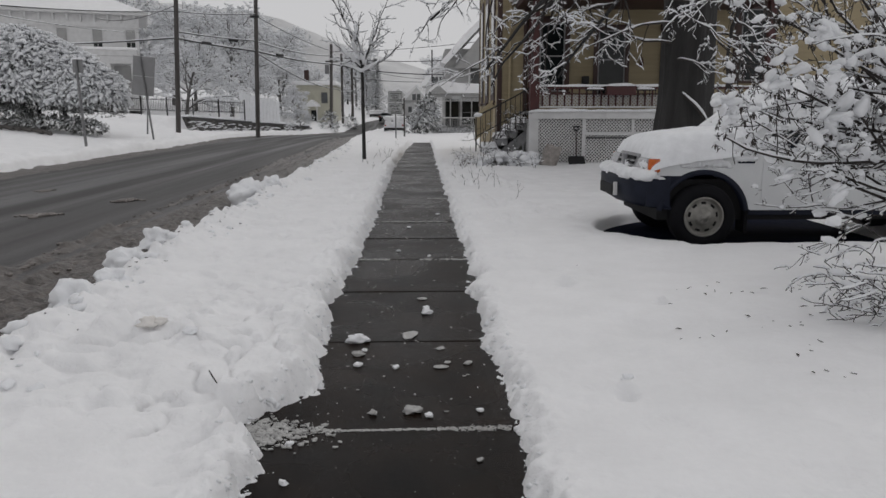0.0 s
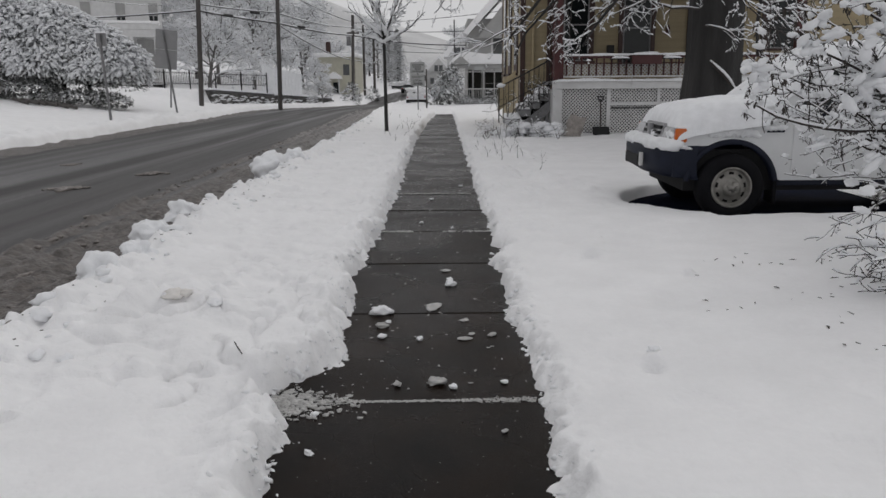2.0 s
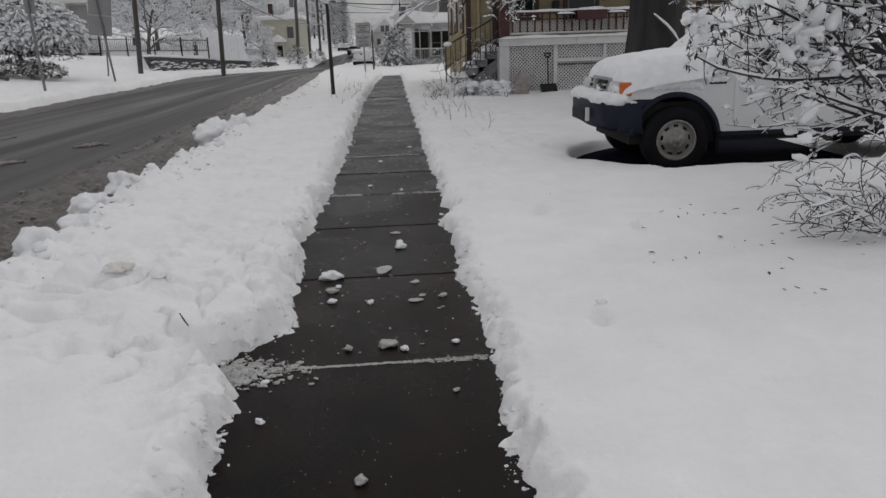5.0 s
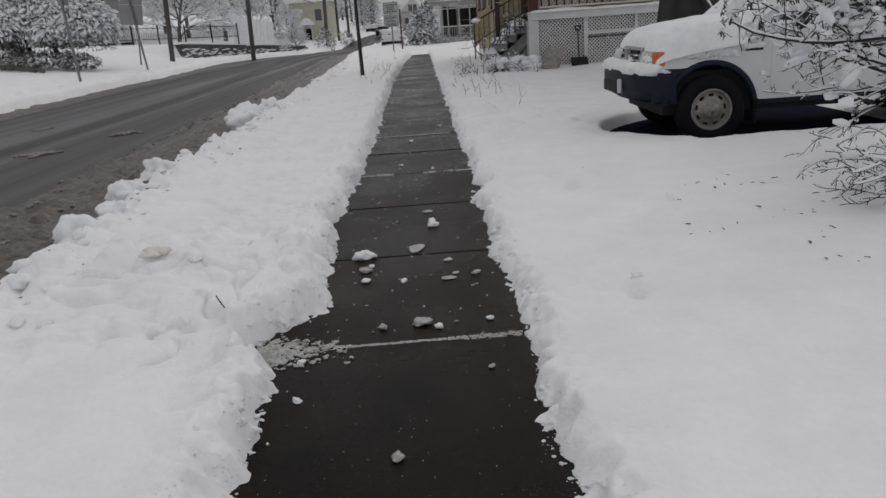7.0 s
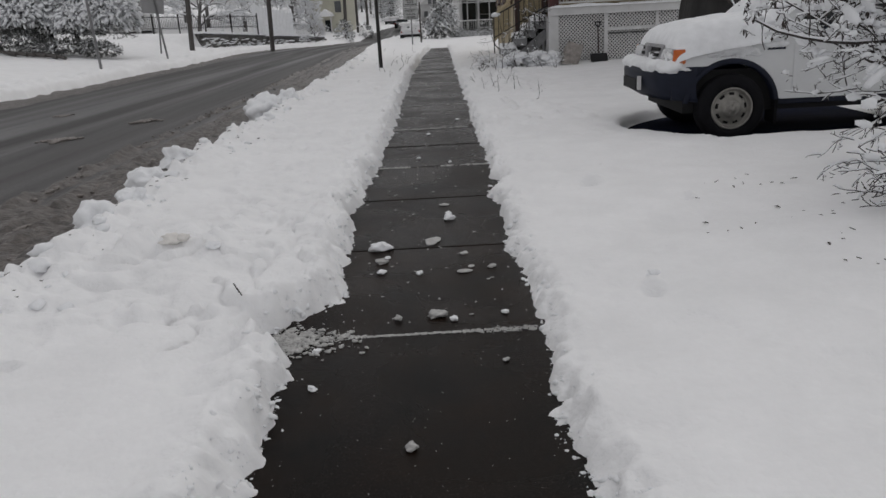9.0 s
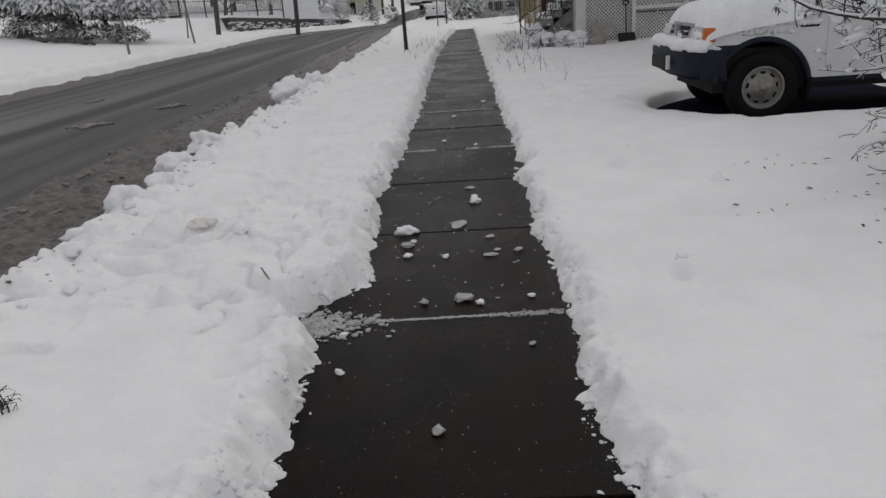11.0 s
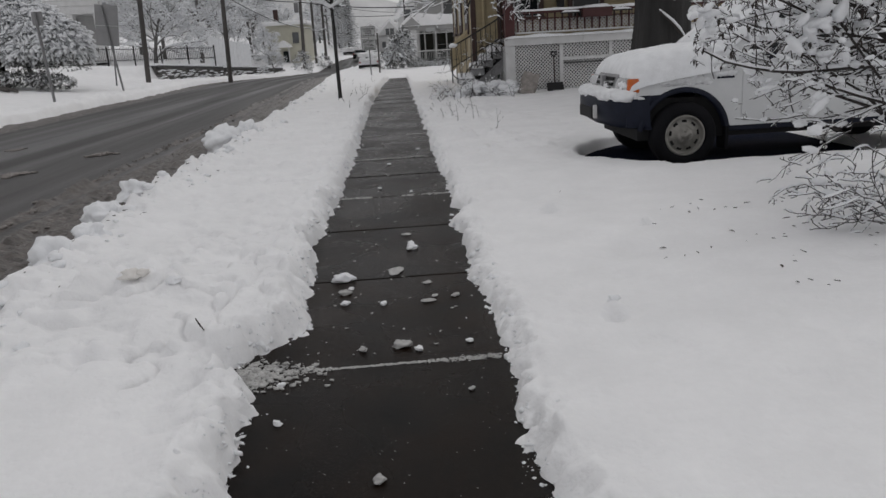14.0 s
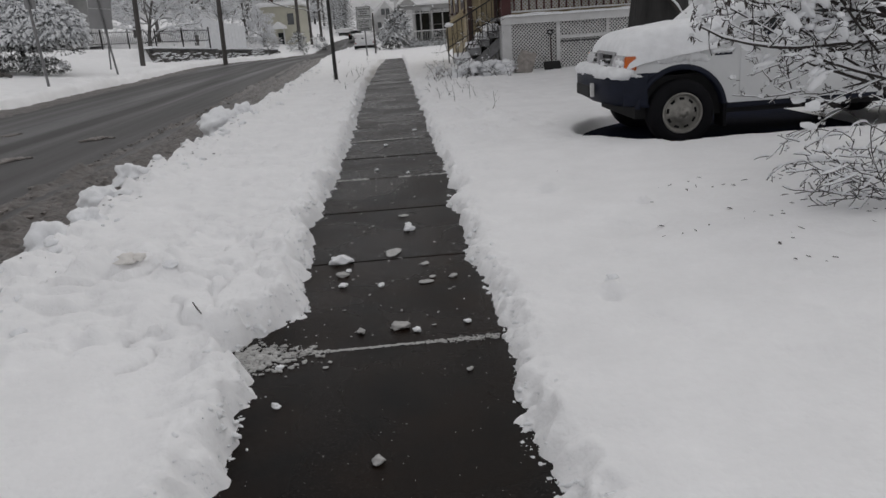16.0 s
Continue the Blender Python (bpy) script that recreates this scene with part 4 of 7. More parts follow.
for level, pts, radii in runs:
    tip = pts[-1]
    if level >= 1 and tip.z > 0.95 and srng.random() < (0.22 if tip.x < 2.7 else 0.08):
        for _ in range(srng.randint(1, 3)):
            q = pts[srng.randint(len(pts) // 2, len(pts) - 1)]
            s = srng.uniform(0.035, 0.065)
            leaves.append((q.x, q.y, q.z - 0.005, s, s, s, srng.uniform(0, 6.3), srng.uniform(0.5, 1.6)))
    if level >= 1 and srng.random() < 0.09 and tip.z > 0.35:
        q = pts[len(pts) // 2]
        s = srng.uniform(0.014, 0.034) * (1.5 if srng.random() < 0.12 else 1)
        clumps.append((q.x, q.y, q.z + s * 0.5, s * 1.5, s * 1.1, s * 0.9, math.atan2(pts[-1].y - pts[0].y, pts[-1].x - pts[0].x), srng.uniform(-0.5, 0.5)))
for x, y, z, s in ((2.62, 5.6, 1.86, 0.11), (2.60, 5.62, 1.72, 0.09), (2.18, 5.65, 1.55, 0.10), (2.28, 5.7, 1.48, 0.09), (2.92, 5.5, 1.75, 0.11), (3.05, 5.6, 1.55, 0.13), (2.85, 5.6, 1.20, 0.10), (3.0, 5.5, 0.95, 0.09), (2.95, 5.6, 1.38, 0.12), (2.75, 5.7, 1.05, 0.08), (3.2, 5.6, 1.2, 0.12), (3.1, 5.6, 1.9, 0.12), (2.9, 5.7, 2.05, 0.11)):
    for k in range(7):
        g = s * srng.uniform(0.22, 0.52)
        clumps.append((x + srng.gauss(0, 0.55) * s, y + srng.gauss(0, 0.4) * s, z + srng.gauss(0, 0.45) * s, g * srng.uniform(1.0, 1.9), g * srng.uniform(0.7, 1.0), g * srng.uniform(0.5, 0.9), srng.uniform(0, 6.3), srng.uniform(-0.9, 0.9)))
scatter("leaves", LEAF_V, LEAF_F, leaves, LEAF_DEAD, shrub, "withered dark curled leaves")
bv, bf = blob_template(5, 2, 0.55)
scatter("snow_clumps", bv, bf, clumps, TWIG_SNOW, shrub, "rounded clumps of wet snow", True)

# ---- the big tree before the porch ----
trng = random.Random(23)
big_tree = thing("street_tree", "big old tree with dark furrowed bark and snowy boughs", "tree")
bm = bmesh.new()
zs = [0, 0.25, 0.6, 1.1, 1.6, 2.2, 3.0, 3.8, 4.6, 5.6, 7.0]
rs = [0.78, 0.66, 0.58, 0.545, 0.50, 0.485, 0.475, 0.475, 0.50, 0.45, 0.36]
rings = []
for z, r in zip(zs, rs):
    ring = []
    for j in range(40):
        a = 2 * math.pi * j / 40
        k = 1 + 0.05 * math.sin(9 * a + z * 0.5) + 0.04 * math.sin(14 * a - z) + 0.07 * noise.noise(Vector((math.cos(a) * 1.5, math.sin(a) * 1.5, z * 0.8)))
        ring.append(bm.verts.new((5.04 + 0.01 * z + r * k * math.cos(a), 15 + r * k * math.sin(a), z)))
    rings.append(ring)
for r0, r1 in zip(rings, rings[1:]):
    for j in range(40):
        bm.faces.new((r0[j], r0[(j + 1) % 40], r1[(j + 1) % 40], r1[j]))
part("trunk", bm, BARK, big_tree, "", True)
runs = []
for p, d, ln, r in (((5.0, 14.8, 4.4), (-0.88, -0.35, 0.0), 5.4, 0.07), ((5.0, 14.7, 4.4), (-0.65, -0.75, -0.02), 5.0, 0.07), ((4.9, 14.8, 4.5), (-0.95, 0.1, 0.0), 4.8, 0.07), ((5.0, 14.6, 4.6), (-0.30, -0.95, -0.02), 4.5, 0.07), ((5.2, 14.6, 4.3), (0.4, -0.85, 0.0), 4.0, 0.07), ((4.8, 14.7, 4.6), (-0.8, -0.5, -0.02), 5.9, 0.07), ((5.2, 15, 4.4), (0.9, -0.3, 0.0), 4.0, 0.07), ((4.9, 14.6, 4.0), (-0.55, -0.60, 0.0), 3.6, 0.06), ((4.7, 14.6, 4.1), (-0.9, -0.2, 0.0), 3.2, 0.06), ((4.9, 14.7, 4.5), (-0.85, -0.35, -0.14), 5.3, 0.06), ((4.7, 14.8, 4.6), (-0.95, -0.10, -0.12), 4.9, 0.06)):
    grow(trng, p, d, ln, r, 0, runs, kids=(9, 5, 4), spread=0.75, droop=0.36, wander=0.17, shrink=0.36, steps=9, first=0.25)
for p, d, ln, r in (((4.6, 14.55, 2.75), (-0.9, -0.25, 0.10), 1.9, 0.022), ((4.7, 14.5, 2.45), (0.35, -0.9, -0.1), 1.0, 0.02), ((4.6, 14.5, 3.1), (-0.75, -0.6, 0.05), 2.2, 0.025), ((5.3, 14.5, 2.9), (0.5, -0.8, 0.0), 1.3, 0.022)):
    grow(trng, p, d, ln, r, 1, runs, kids=(0, 6, 4), spread=0.7, droop=0.3, wander=0.15, shrink=0.45, steps=7, first=0.3)
keep = [q for q in runs if min(p.z for p in q[1]) > 1.75]
many_tubes("bough_growth", [(p, r) for l, p, r in keep if l == 0], BARK, big_tree, sides=8)["kind"] = "stuff"
many_tubes("twig_growth", [(p, r) for l, p, r in keep if l > 0], TWIG, big_tree, sides=5)["kind"] = "stuff"
many_tubes("snow_load", [(p, [max(x, 0.008) for x in r]) for l, p, r in keep], TWIG_SNOW, big_tree, "snow lying along its boughs", sides=6, lift=0.75, grow_by=(0.6, 0.0105), rng=trng)
many_tubes("snapped_branch", [([(4.83, 14.42, 1.80), (5.05, 14.38, 1.59), (5.28, 14.36, 1.29)], [0.028, 0.03, 0.02])], TWIG, big_tree)
many_tubes("branch_snow", [([(4.81, 14.42, 1.85), (4.92, 14.4, 1.75), (5.05, 14.38, 1.64), (5.18, 14.36, 1.50), (5.30, 14.36, 1.32)], [0.012, 0.026, 0.03, 0.024, 0.012])], TWIG_SNOW, big_tree, sides=7)

# ---- young tree on the verge ----
yrng = random.Random(8)
runs = []
grow(yrng, (-1.73, 22.6, 0.0), (-0.03, 0, 1), 2.85, 0.055, 0, runs, kids=(), wander=0.012, steps=8)
runs[0] = (0, runs[0][1], [0.058 - 0.002 * k for k in range(9)])
top = runs[0][1][-1]
for d, ln in (((-0.03, 0, 1), 3.0), ((-0.30, 0.1, 0.92), 2.1), ((0.24, -0.2, 0.95), 2.4), ((0.85, 0.1, 0.42), 1.5), ((-0.55, -0.2, 0.70), 1.35), ((0.1, 0.5, 0.8), 1.8), ((-0.12, -0.4, 0.85), 2.0), ((0.40, 0.2, 0.85), 1.7), ((-0.75, 0.1, 0.5), 1.0)):
    grow(yrng, top - Vector((0, 0, yrng.uniform(0, 0.35))), d, ln, 0.026, 1, runs, kids=(0, 8, 4), spread=0.62, droop=-0.25, wander=0.17, shrink=0.34, steps=8, first=0.12)
young = bare_plant("young_tree", "slender young street tree with snow-covered twigs on the verge", "tree", runs, [q for q in runs if q[0] > 0], yrng, bark=BARK, grow_by=(1.0, 0.016), lift=0.7)
sb = []
for l, pts, rr in runs:
    if l == 1:
        for k in (1, 2, 3, 4):
            if yrng.random() < 0.7:
                q, q2 = pts[k], pts[k + 1]
                sz = yrng.uniform(0.05, 0.10)
                sb.append((q.x, q.y, q.z + sz * 0.4, sz * 2.0, sz * 0.9, sz * 0.8, math.atan2(q2.y - q.y, q2.x - q.x), -math.atan2(q2.z - q.z, math.hypot(q2.x - q.x, q2.y - q.y))))
scatter("snow_clumps", bv, bf, sb, TWIG_SNOW, young, "lumps of snow in the fork", True)


# ---- the yellow house with its porch ----
def clapboards(bm, x0, x1, z0, z1, y, step=0.11, face=-1):
    """Lapped boards on a wall that faces -y (or +y)."""
    z = z0
    while z < z1 - 0.02:
        t = min(z + step, z1)
        prism(bm, [(y, z), (y + face * 0.022, z), (y + face * 0.006, t), (y, t)], x0, x1, 0)
        z = t


def lattice(x0, x1, z0, z1, y, pitch=0.062, w=0.026, depth=0.01):
    """Crossed diagonal laths within a rectangle."""
    bm = bmesh.new()
    for sgn, yy in ((1, y), (-1, y + depth)):
        c = -(z1 - z0) - 0.2
        while c < (x1 - x0) + (z1 - z0):
            a, b = (x0 + c, z0), (x0 + c + (z1 - z0), z1)
            lo, hi = max(a[0], x0), min(b[0], x1)
            if hi - lo > 0.01:
                za, zb = z0 + (lo - a[0]), z0 + (hi - a[0])
                if sgn < 0:
                    za, zb = z1 - (lo - a[0]), z1 - (hi - a[0])
                h = w * 0.707
                vs = [bm.verts.new((lo, q, za + e)) for q in (yy - depth / 2, yy + depth / 2) for e in (-h, h)] + [bm.verts.new((hi, q, zb + e)) for q in (yy - depth / 2, yy + depth / 2) for e in (-h, h)]
                for f in ((0, 1, 5, 4), (2, 6, 7, 3), (0, 4, 6, 2), (1, 3, 7, 5)):
                    bm.faces.new([vs[k] for k in f])
            c += pitch * 1.414
    return bm


def snow_cap(name, parent, x0, x1, y0, y1, z, h, seed=0, n=None):
    """Soft snow along a ledge."""
    n = n or max(6, int((x1 - x0) / 0.10))
    xs, ys = np.linspace(x0, x1, n), np.linspace(y0, y1, 9)
    X, Y = np.meshgrid(xs, ys)
    v = np.abs(2 * (Y - y0) / (y1 - y0) - 1)
    u = np.abs(2 * (X - x0) / (x1 - x0) - 1)
    Z = z - 0.012 + h * np.clip(1 - v ** 4, 0, 1) ** 0.5 * np.clip(1 - u ** 30, 0, 1) * (1 + 0.7 * fbm(X * 2.5, Y * 2.5, seed, 3))
    ob = grid_object(name, xs, ys, Z, TWIG_SNOW)
    ob.parent = parent
    return ob


def sash_window(house, x0, x1, z0, z1, y, trim, w=0.09, rail=0.5, glass=GLASS_DARK, name="window", sash=GREY_STEP, thin=0.04):
    """A sash window proud of a wall that faces -y: casing, two sashes, glass and sill."""
    win = part(name, prisms([(x0 - w, z0 - 0.03), (x1 + w, z0 - 0.03), (x1 + w, z1 + w * 1.3), (x0 - w, z1 + w * 1.3)], y - 0.012, y, 1), trim, house)
    for a, b in ((x0 - w, x0), (x1, x1 + w)):
        part("casing", boxes((a, y - 0.055, z0), (b, y - 0.012, z1), 0.006), trim, win)
    part("head", boxes((x0 - w - 0.03, y - 0.07, z1), (x1 + w + 0.03, y - 0.012, z1 + w * 1.3), 0.008), trim, win)
    part("sill", boxes((x0 - w - 0.04, y - 0.10, z0 - 0.06), (x1 + w + 0.04, y - 0.012, z0), 0.008), trim, win)
    part("pane", boxes((x0, y - 0.022, z0), (x1, y - 0.014, z1)), glass, win, "dark glass pane")
    zm = z0 + (z1 - z0) * rail
    for lo, hi in (((x0, z0), (x1, z0 + thin)), ((x0, zm - thin / 2), (x1, zm + thin / 2)), ((x0, z1 - thin), (x1, z1)), ((x0, z0 + thin), (x0 + thin, zm - thin / 2)), ((x1 - thin, z0 + thin), (x1, zm - thin / 2)), ((x0, zm + thin / 2), (x0 + thin, z1 - thin)), ((x1 - thin, zm + thin / 2), (x1, z1 - thin))):
        part("sash_bar", boxes((lo[0], y - 0.042, lo[1]), (hi[0], y - 0.0225, hi[1])), sash, win)
    return win


house = thing("victorian_house", "yellow clapboard house with maroon porch and white lattice skirt", "house")
WX = 2.14
part("wall", boxes((WX + 0.3, 22.4, 0), (13, 22.7, 7.2)), YELLOW, house)
part("wall", boxes((WX, 22.4, 0), (WX + 0.3, 29.6, 7.2)), YELLOW, house)
part("wall", boxes((12.7, 22.7, 0), (13, 29.3, 7.2)), YELLOW, house)
part("wall", boxes((WX + 0.3, 29.3, 0), (13, 29.6, 7.2)), YELLOW, house)
bm = bmesh.new()
prism(bm, [(1.9, 7.2), (13.4, 7.2), (10, 10.5), (4.6, 10.5)], 21.9, 30.0, 1)
part("roof", bm, SNOW, house, "snow-covered roof")
part("foundation", boxes((WX - 0.01, 22.35, -0.2), (13.02, 22.4, 0.9)), GREY_STEP, house)
for x0, x1, z0, z1 in ((2.24, 13, 0.9, 7.0),):
    bm = bmesh.new()
    clapboards(bm, x0, x1, z0, z1, 22.4)
    part("clapboard_siding", bm, YELLOW, house, "lapped yellow boards")["kind"] = "stuff"
bm = bmesh.new()
z = 0.9
while z < 7.0:
    prism(bm, [(WX, z), (WX - 0.022, z), (WX - 0.006, z + 0.11), (WX, z + 0.11)], 22.4, 29.6, 1)
    z += 0.11
part("clapboard_siding", bm, YELLOW, house, "lapped yellow boards")["kind"] = "stuff"
part("corner_trim", boxes((WX - 0.035, 22.34, 0.8), (WX + 0.10, 22.52, 7.0), 0.008), BROWN, house, "dark brown corner board")
part("corner_trim", boxes((WX - 0.035, 29.5, 0.8), (WX + 0.0, 29.7, 7.0), 0.008), BROWN, house, "dark brown corner board")
for y0, y1 in ((23.4, 24.2), (25.6, 26.5), (27.8, 28.5)):
    w = part("front_window", boxes((WX - 0.05, y0 - 0.16, 1.75), (WX - 0.022, y1 + 0.16, 5.2), 0.006), BROWN, house, "brown framed window towards the street")
    part("pane", boxes((WX - 0.06, y0, 2.0), (WX - 0.05, y1, 4.9)), GLASS_DARK, w)
    part("sill", boxes((WX - 0.12, y0 - 0.2, 1.68), (WX - 0.03, y1 + 0.2, 1.75), 0.006), BROWN, w)
# boards beside the stair, slanted to fit the foreshortened wall in the camera's view
bm = bmesh.new()
for k in range(7):
    za = 0.70 + 0.10 * k
    vs = [bm.verts.new(p) for p in ((1.46, 21.95, za), (1.95, 21.95, za + 0.42), (1.95, 21.98, za + 0.51), (1.46, 21.98, za + 0.09), (1.46, 22.0, za), (1.95, 22.0, za + 0.42))]
    bm.faces.new(vs[:4])
    bm.faces.new((vs[0], vs[4], vs[5], vs[1]))
apron = part("stair_apron", prisms([(1.46, 0.66), (1.95, 1.08), (1.95, 1.66), (1.46, 1.34)], 22.0, 22.05, 1), YELLOW, house, "yellow boards beside the stair, slanted to fit the camera's view")
part("apron_cladding", bm, YELLOW, apron)["kind"] = "stuff"
part("downpipe", tubes([(2.46, 22.32, 0.5), (2.46, 22.32, 7.0)], 0.045, 10), YELLOW, house, "yellow painted downpipe")
part("corner_trim", boxes((2.84, 22.30, 0.9), (2.96, 22.375, 7.0), 0.01), BROWN, house)
sash_window(house, 3.30, 4.02, 2.05, 3.95, 22.375, BROWN, 0.14, 0.52)
sash_window(house, 4.97, 5.75, 1.95, 3.75, 22.375, BROWN, 0.12, 0.55, GLASS_DARK)
sash_window(house, 9.05, 9.85, 2.35, 4.35, 22.375, BROWN, 0.20, 0.5)
sash_window(house, 6.9, 7.7, 1.95, 3.75, 22.375, BROWN, 0.14, 0.5)
part("mail_box", boxes((4.52, 22.20, 2.25), (4.72, 22.375, 2.48), 0.03), IRON, house, "small black mail box")
part("door_lantern", prisms([(6.15, 2.75), (6.27, 2.75), (6.25, 2.95), (6.21, 3.02), (6.17, 2.95)], 22.25, 22.36, 1, 0.01), MAROON, house, "small dark red wall lantern")

# porch
porch = thing("porch", "porch with maroon railing, white lattice skirt and snow on its edge", "porch")
part("deck", boxes((2.74, 20.0, 1.40), (9.0, 22.37, 1.50), 0.01), GREY_STEP, porch)
part("deck_edge", boxes((2.70, 19.94, 1.30), (9.02, 20.0, 1.50), 0.01), LATTICE, porch, "white fascia board")
snow_cap("edge_snow", porch, 2.68, 9.0, 19.90, 20.10, 1.50, 0.07, 3)
# Near-black sheet added behind the lattice as the shade under the deck.
part("shade_sheet", boxes((2.95, 20.25, 0.0), (8.9, 20.30, 1.30)), SHADOW_VOID, porch)
for x0, x1, z0, z1 in ((2.72, 2.97, 0, 1.30), (4.10, 4.20, 0, 1.30), (5.38, 5.46, 0.97, 1.30), (4.20, 8.9, 0.88, 0.97), (2.97, 4.10, 0, 0.06), (8.8, 9.0, 0, 1.3)):
    part("skirt_board", boxes((x0, 19.97, z0), (x1, 20.02, z1), 0.005), LATTICE, porch, "white skirt board")
part("skirt_return", boxes((2.72, 20.02, 0), (2.77, 22.3, 1.30)), LATTICE, porch)
for x0, x1, z0, z1 in ((2.97, 4.10, 0.06, 1.30), (4.20, 5.38, 0.97, 1.30), (5.46, 8.8, 0.97, 1.30), (4.20, 8.8, 0.0, 0.88)):
    part("lattice_panel", lattice(x0, x1, z0, z1, 20.03), LATTICE, porch, "white crossed lattice panel")
part("hatch_frame", boxes((4.20, 19.955, 0.80), (6.2, 19.97, 0.835)), CAP_STONE, porch)
for x in (2.86, 6.4, 8.9):
    col = part("column", boxes((x - 0.085, 20.03, 1.5), (x + 0.085, 20.20, 4.45), 0.015), MAROON, porch, "dark maroon porch column")
    part("base", boxes((x - 0.12, 20.0, 1.5), (x + 0.12, 20.23, 2.25), 0.012), MAROON, col)
part("finial_snow", boxes((2.80, 20.03, 2.25), (2.92, 20.15, 2.33), 0.03), TWIG_SNOW, porch)
part("wall_post", boxes((2.98, 22.2, 1.5), (3.10, 22.34, 4.45), 0.01), MAROON, porch)
# Out-of-view ceiling and roof, set low and deep to shade the porch.
part("porch_shade_ceiling", boxes((2.6, 19.5, 4.32), (9.2, 22.38, 4.5)), BROWN, porch)
part("porch_roof", boxes((2.4, 19.3, 4.5), (9.3, 22.38, 4.72), 0.03), SNOW, porch, "snow-covered porch roof")
part("beam", boxes((2.72, 19.98, 4.26), (9.05, 20.22, 4.32), 0.01), MAROON, porch)
rail = part("top_rail", boxes((2.96, 20.05, 2.06), (8.82, 20.16, 2.13), 0.01), MAROON, porch)
part("mid_rail", boxes((2.96, 20.07, 1.92), (8.82, 20.13, 1.95), 0.005), MAROON, porch)
part("bottom_rail", boxes((2.96, 20.06, 1.585), (8.82, 20.14, 1.63), 0.005), LATTICE, porch)
snow_cap("rail_snow", porch, 2.96, 8.8, 20.03, 20.18, 2.13, 0.055, 5)
for k in range(31):
    x = 3.07 + 0.19 * k
    if x < 8.8:
        part("baluster", boxes((x - 0.02, 20.08, 1.63), (x + 0.02, 20.12, 2.06), 0.004), MAROON, porch)
part("lattice_screen", lattice(2.97, 6.3, 1.64, 1.93, 20.16), LATTICE, porch, "white lattice screen behind the balusters")
planter = tagged(part("planter_box", boxes((4.67, 19.82, 1.90), (5.42, 20.05, 2.14), 0.012), MAROON), "dark red wooden planter box hung on the railing", "planter")
snow_cap("planter_snow", planter, 4.62, 5.44, 19.80, 20.06, 2.14, 0.06, 9)
for x0, x1 in ((4.15, 4.65), (5.45, 5.95)):
    rack = tagged(part("window_box_rack", boxes((x0, 19.86, 2.02), (x1, 20.04, 2.06), 0.004), IRON), "black iron planter rack hung on the porch railing", "rack", group="planter racks")
    for k in range(4):
        part("rack_bar", boxes((x0 + 0.02 + k * 0.15, 19.86, 1.86), (x0 + 0.035 + k * 0.15, 19.875, 2.02)), IRON, rack)
    snow_cap("rack_snow", rack, x0, x1, 19.84, 20.04, 2.06, 0.05, 13)
many_tubes("hanging_cord", [([(4.70, 19.93, 2.1), (4.70, 19.92, 1.3), (4.71, 19.93, 0.75)], [0.008] * 3)], LATTICE, porch)

# steps down to the walk
steps = thing("porch_steps", "grey steps with snow on every tread, beside the porch", "steps")
for x0, x1, z in ((2.44, 2.72, 1.20), (2.20, 2.46, 1.00), (1.95, 2.22, 0.80), (1.60, 1.97, 0.56)):
    part("tread", boxes((x0, 20.45, z - 0.20), (x1, 22.0, z), 0.015), GREY_STEP, steps)
    ob = snow_cap("tread_snow", steps, x0 - 0.03, x1, 20.42, 22.0, z, 0.14, int(z * 50), 12)
part("stringer", prisms([(1.62, 0.1), (1.95, 0.40), (2.72, 1.02), (2.72, 0.72), (2.05, 0.1)], 20.5, 20.6, 1), GREY_STEP, steps)
part("stringer", prisms([(1.62, 0.1), (1.95, 0.40), (2.72, 1.02), (2.72, 0.72), (2.05, 0.1)], 21.8, 21.9, 1), GREY_STEP, steps)
for x in (2.40, 2.62):
    part("support_post", boxes((x, 20.52, 0), (x + 0.06, 20.6, 0.8)), GREY_STEP, steps)
handrail = thing("stair_railing", "black wrought iron stair railing wound with bare vines", "railing")
many_tubes("top_bar", [([(1.38, 20.42, 0.45), (1.38, 20.42, 1.36)], [0.018, 0.018]), ([(1.38, 20.42, 1.36), (1.9, 20.42, 1.62), (2.4, 20.42, 1.88), (2.85, 20.1, 2.15)], [0.02] * 4), ([(1.40, 20.42, 0.85), (2.4, 20.42, 1.38), (2.8, 20.2, 1.6)], [0.014] * 3)], IRON, handrail, sides=6)
for k in range(10):
    x = 1.5 + 0.13 * k
    part("baluster", tubes([(x, 20.42, 0.5 + (x - 1.4) * 0.52), (x, 20.42, 1.36 + (x - 1.38) * 0.52)], 0.009, 5), IRON, handrail)
bm = bmesh.new()
lump(bm, (1.42, 20.42, 1.40), (0.12, 0.07, 0.06), 3, 2, 0.4)
part("newel_snow", bm, TWIG_SNOW, handrail, "", True)
vr = random.Random(31)
runs = []
for k in range(12):
    x = 1.5 + 0.105 * k
    grow(vr, (x, 20.45, 0.5 + 0.48 * (x - 1.4)), (vr.uniform(-0.5, 0.7), vr.uniform(-0.3, 0.3), 1), 0.85, 0.013, 0, runs, kids=(6, 4), spread=0.9, droop=0.5, wander=0.3, shrink=0.5, steps=6)
vine = thing("vine", "tangle of bare brown vine on the stair railing", "vine")
many_tubes("vine_growth", [(p, r) for l, p, r in runs], TWIG, vine, sides=4)
many_tubes("snow_load", [(p, r) for l, p, r in runs if vr.random() < 0.22], TWIG_SNOW, vine, "dusting of snow", sides=4, lift=0.7, grow_by=(1, 0.006), rng=vr)["kind"] = "stuff"

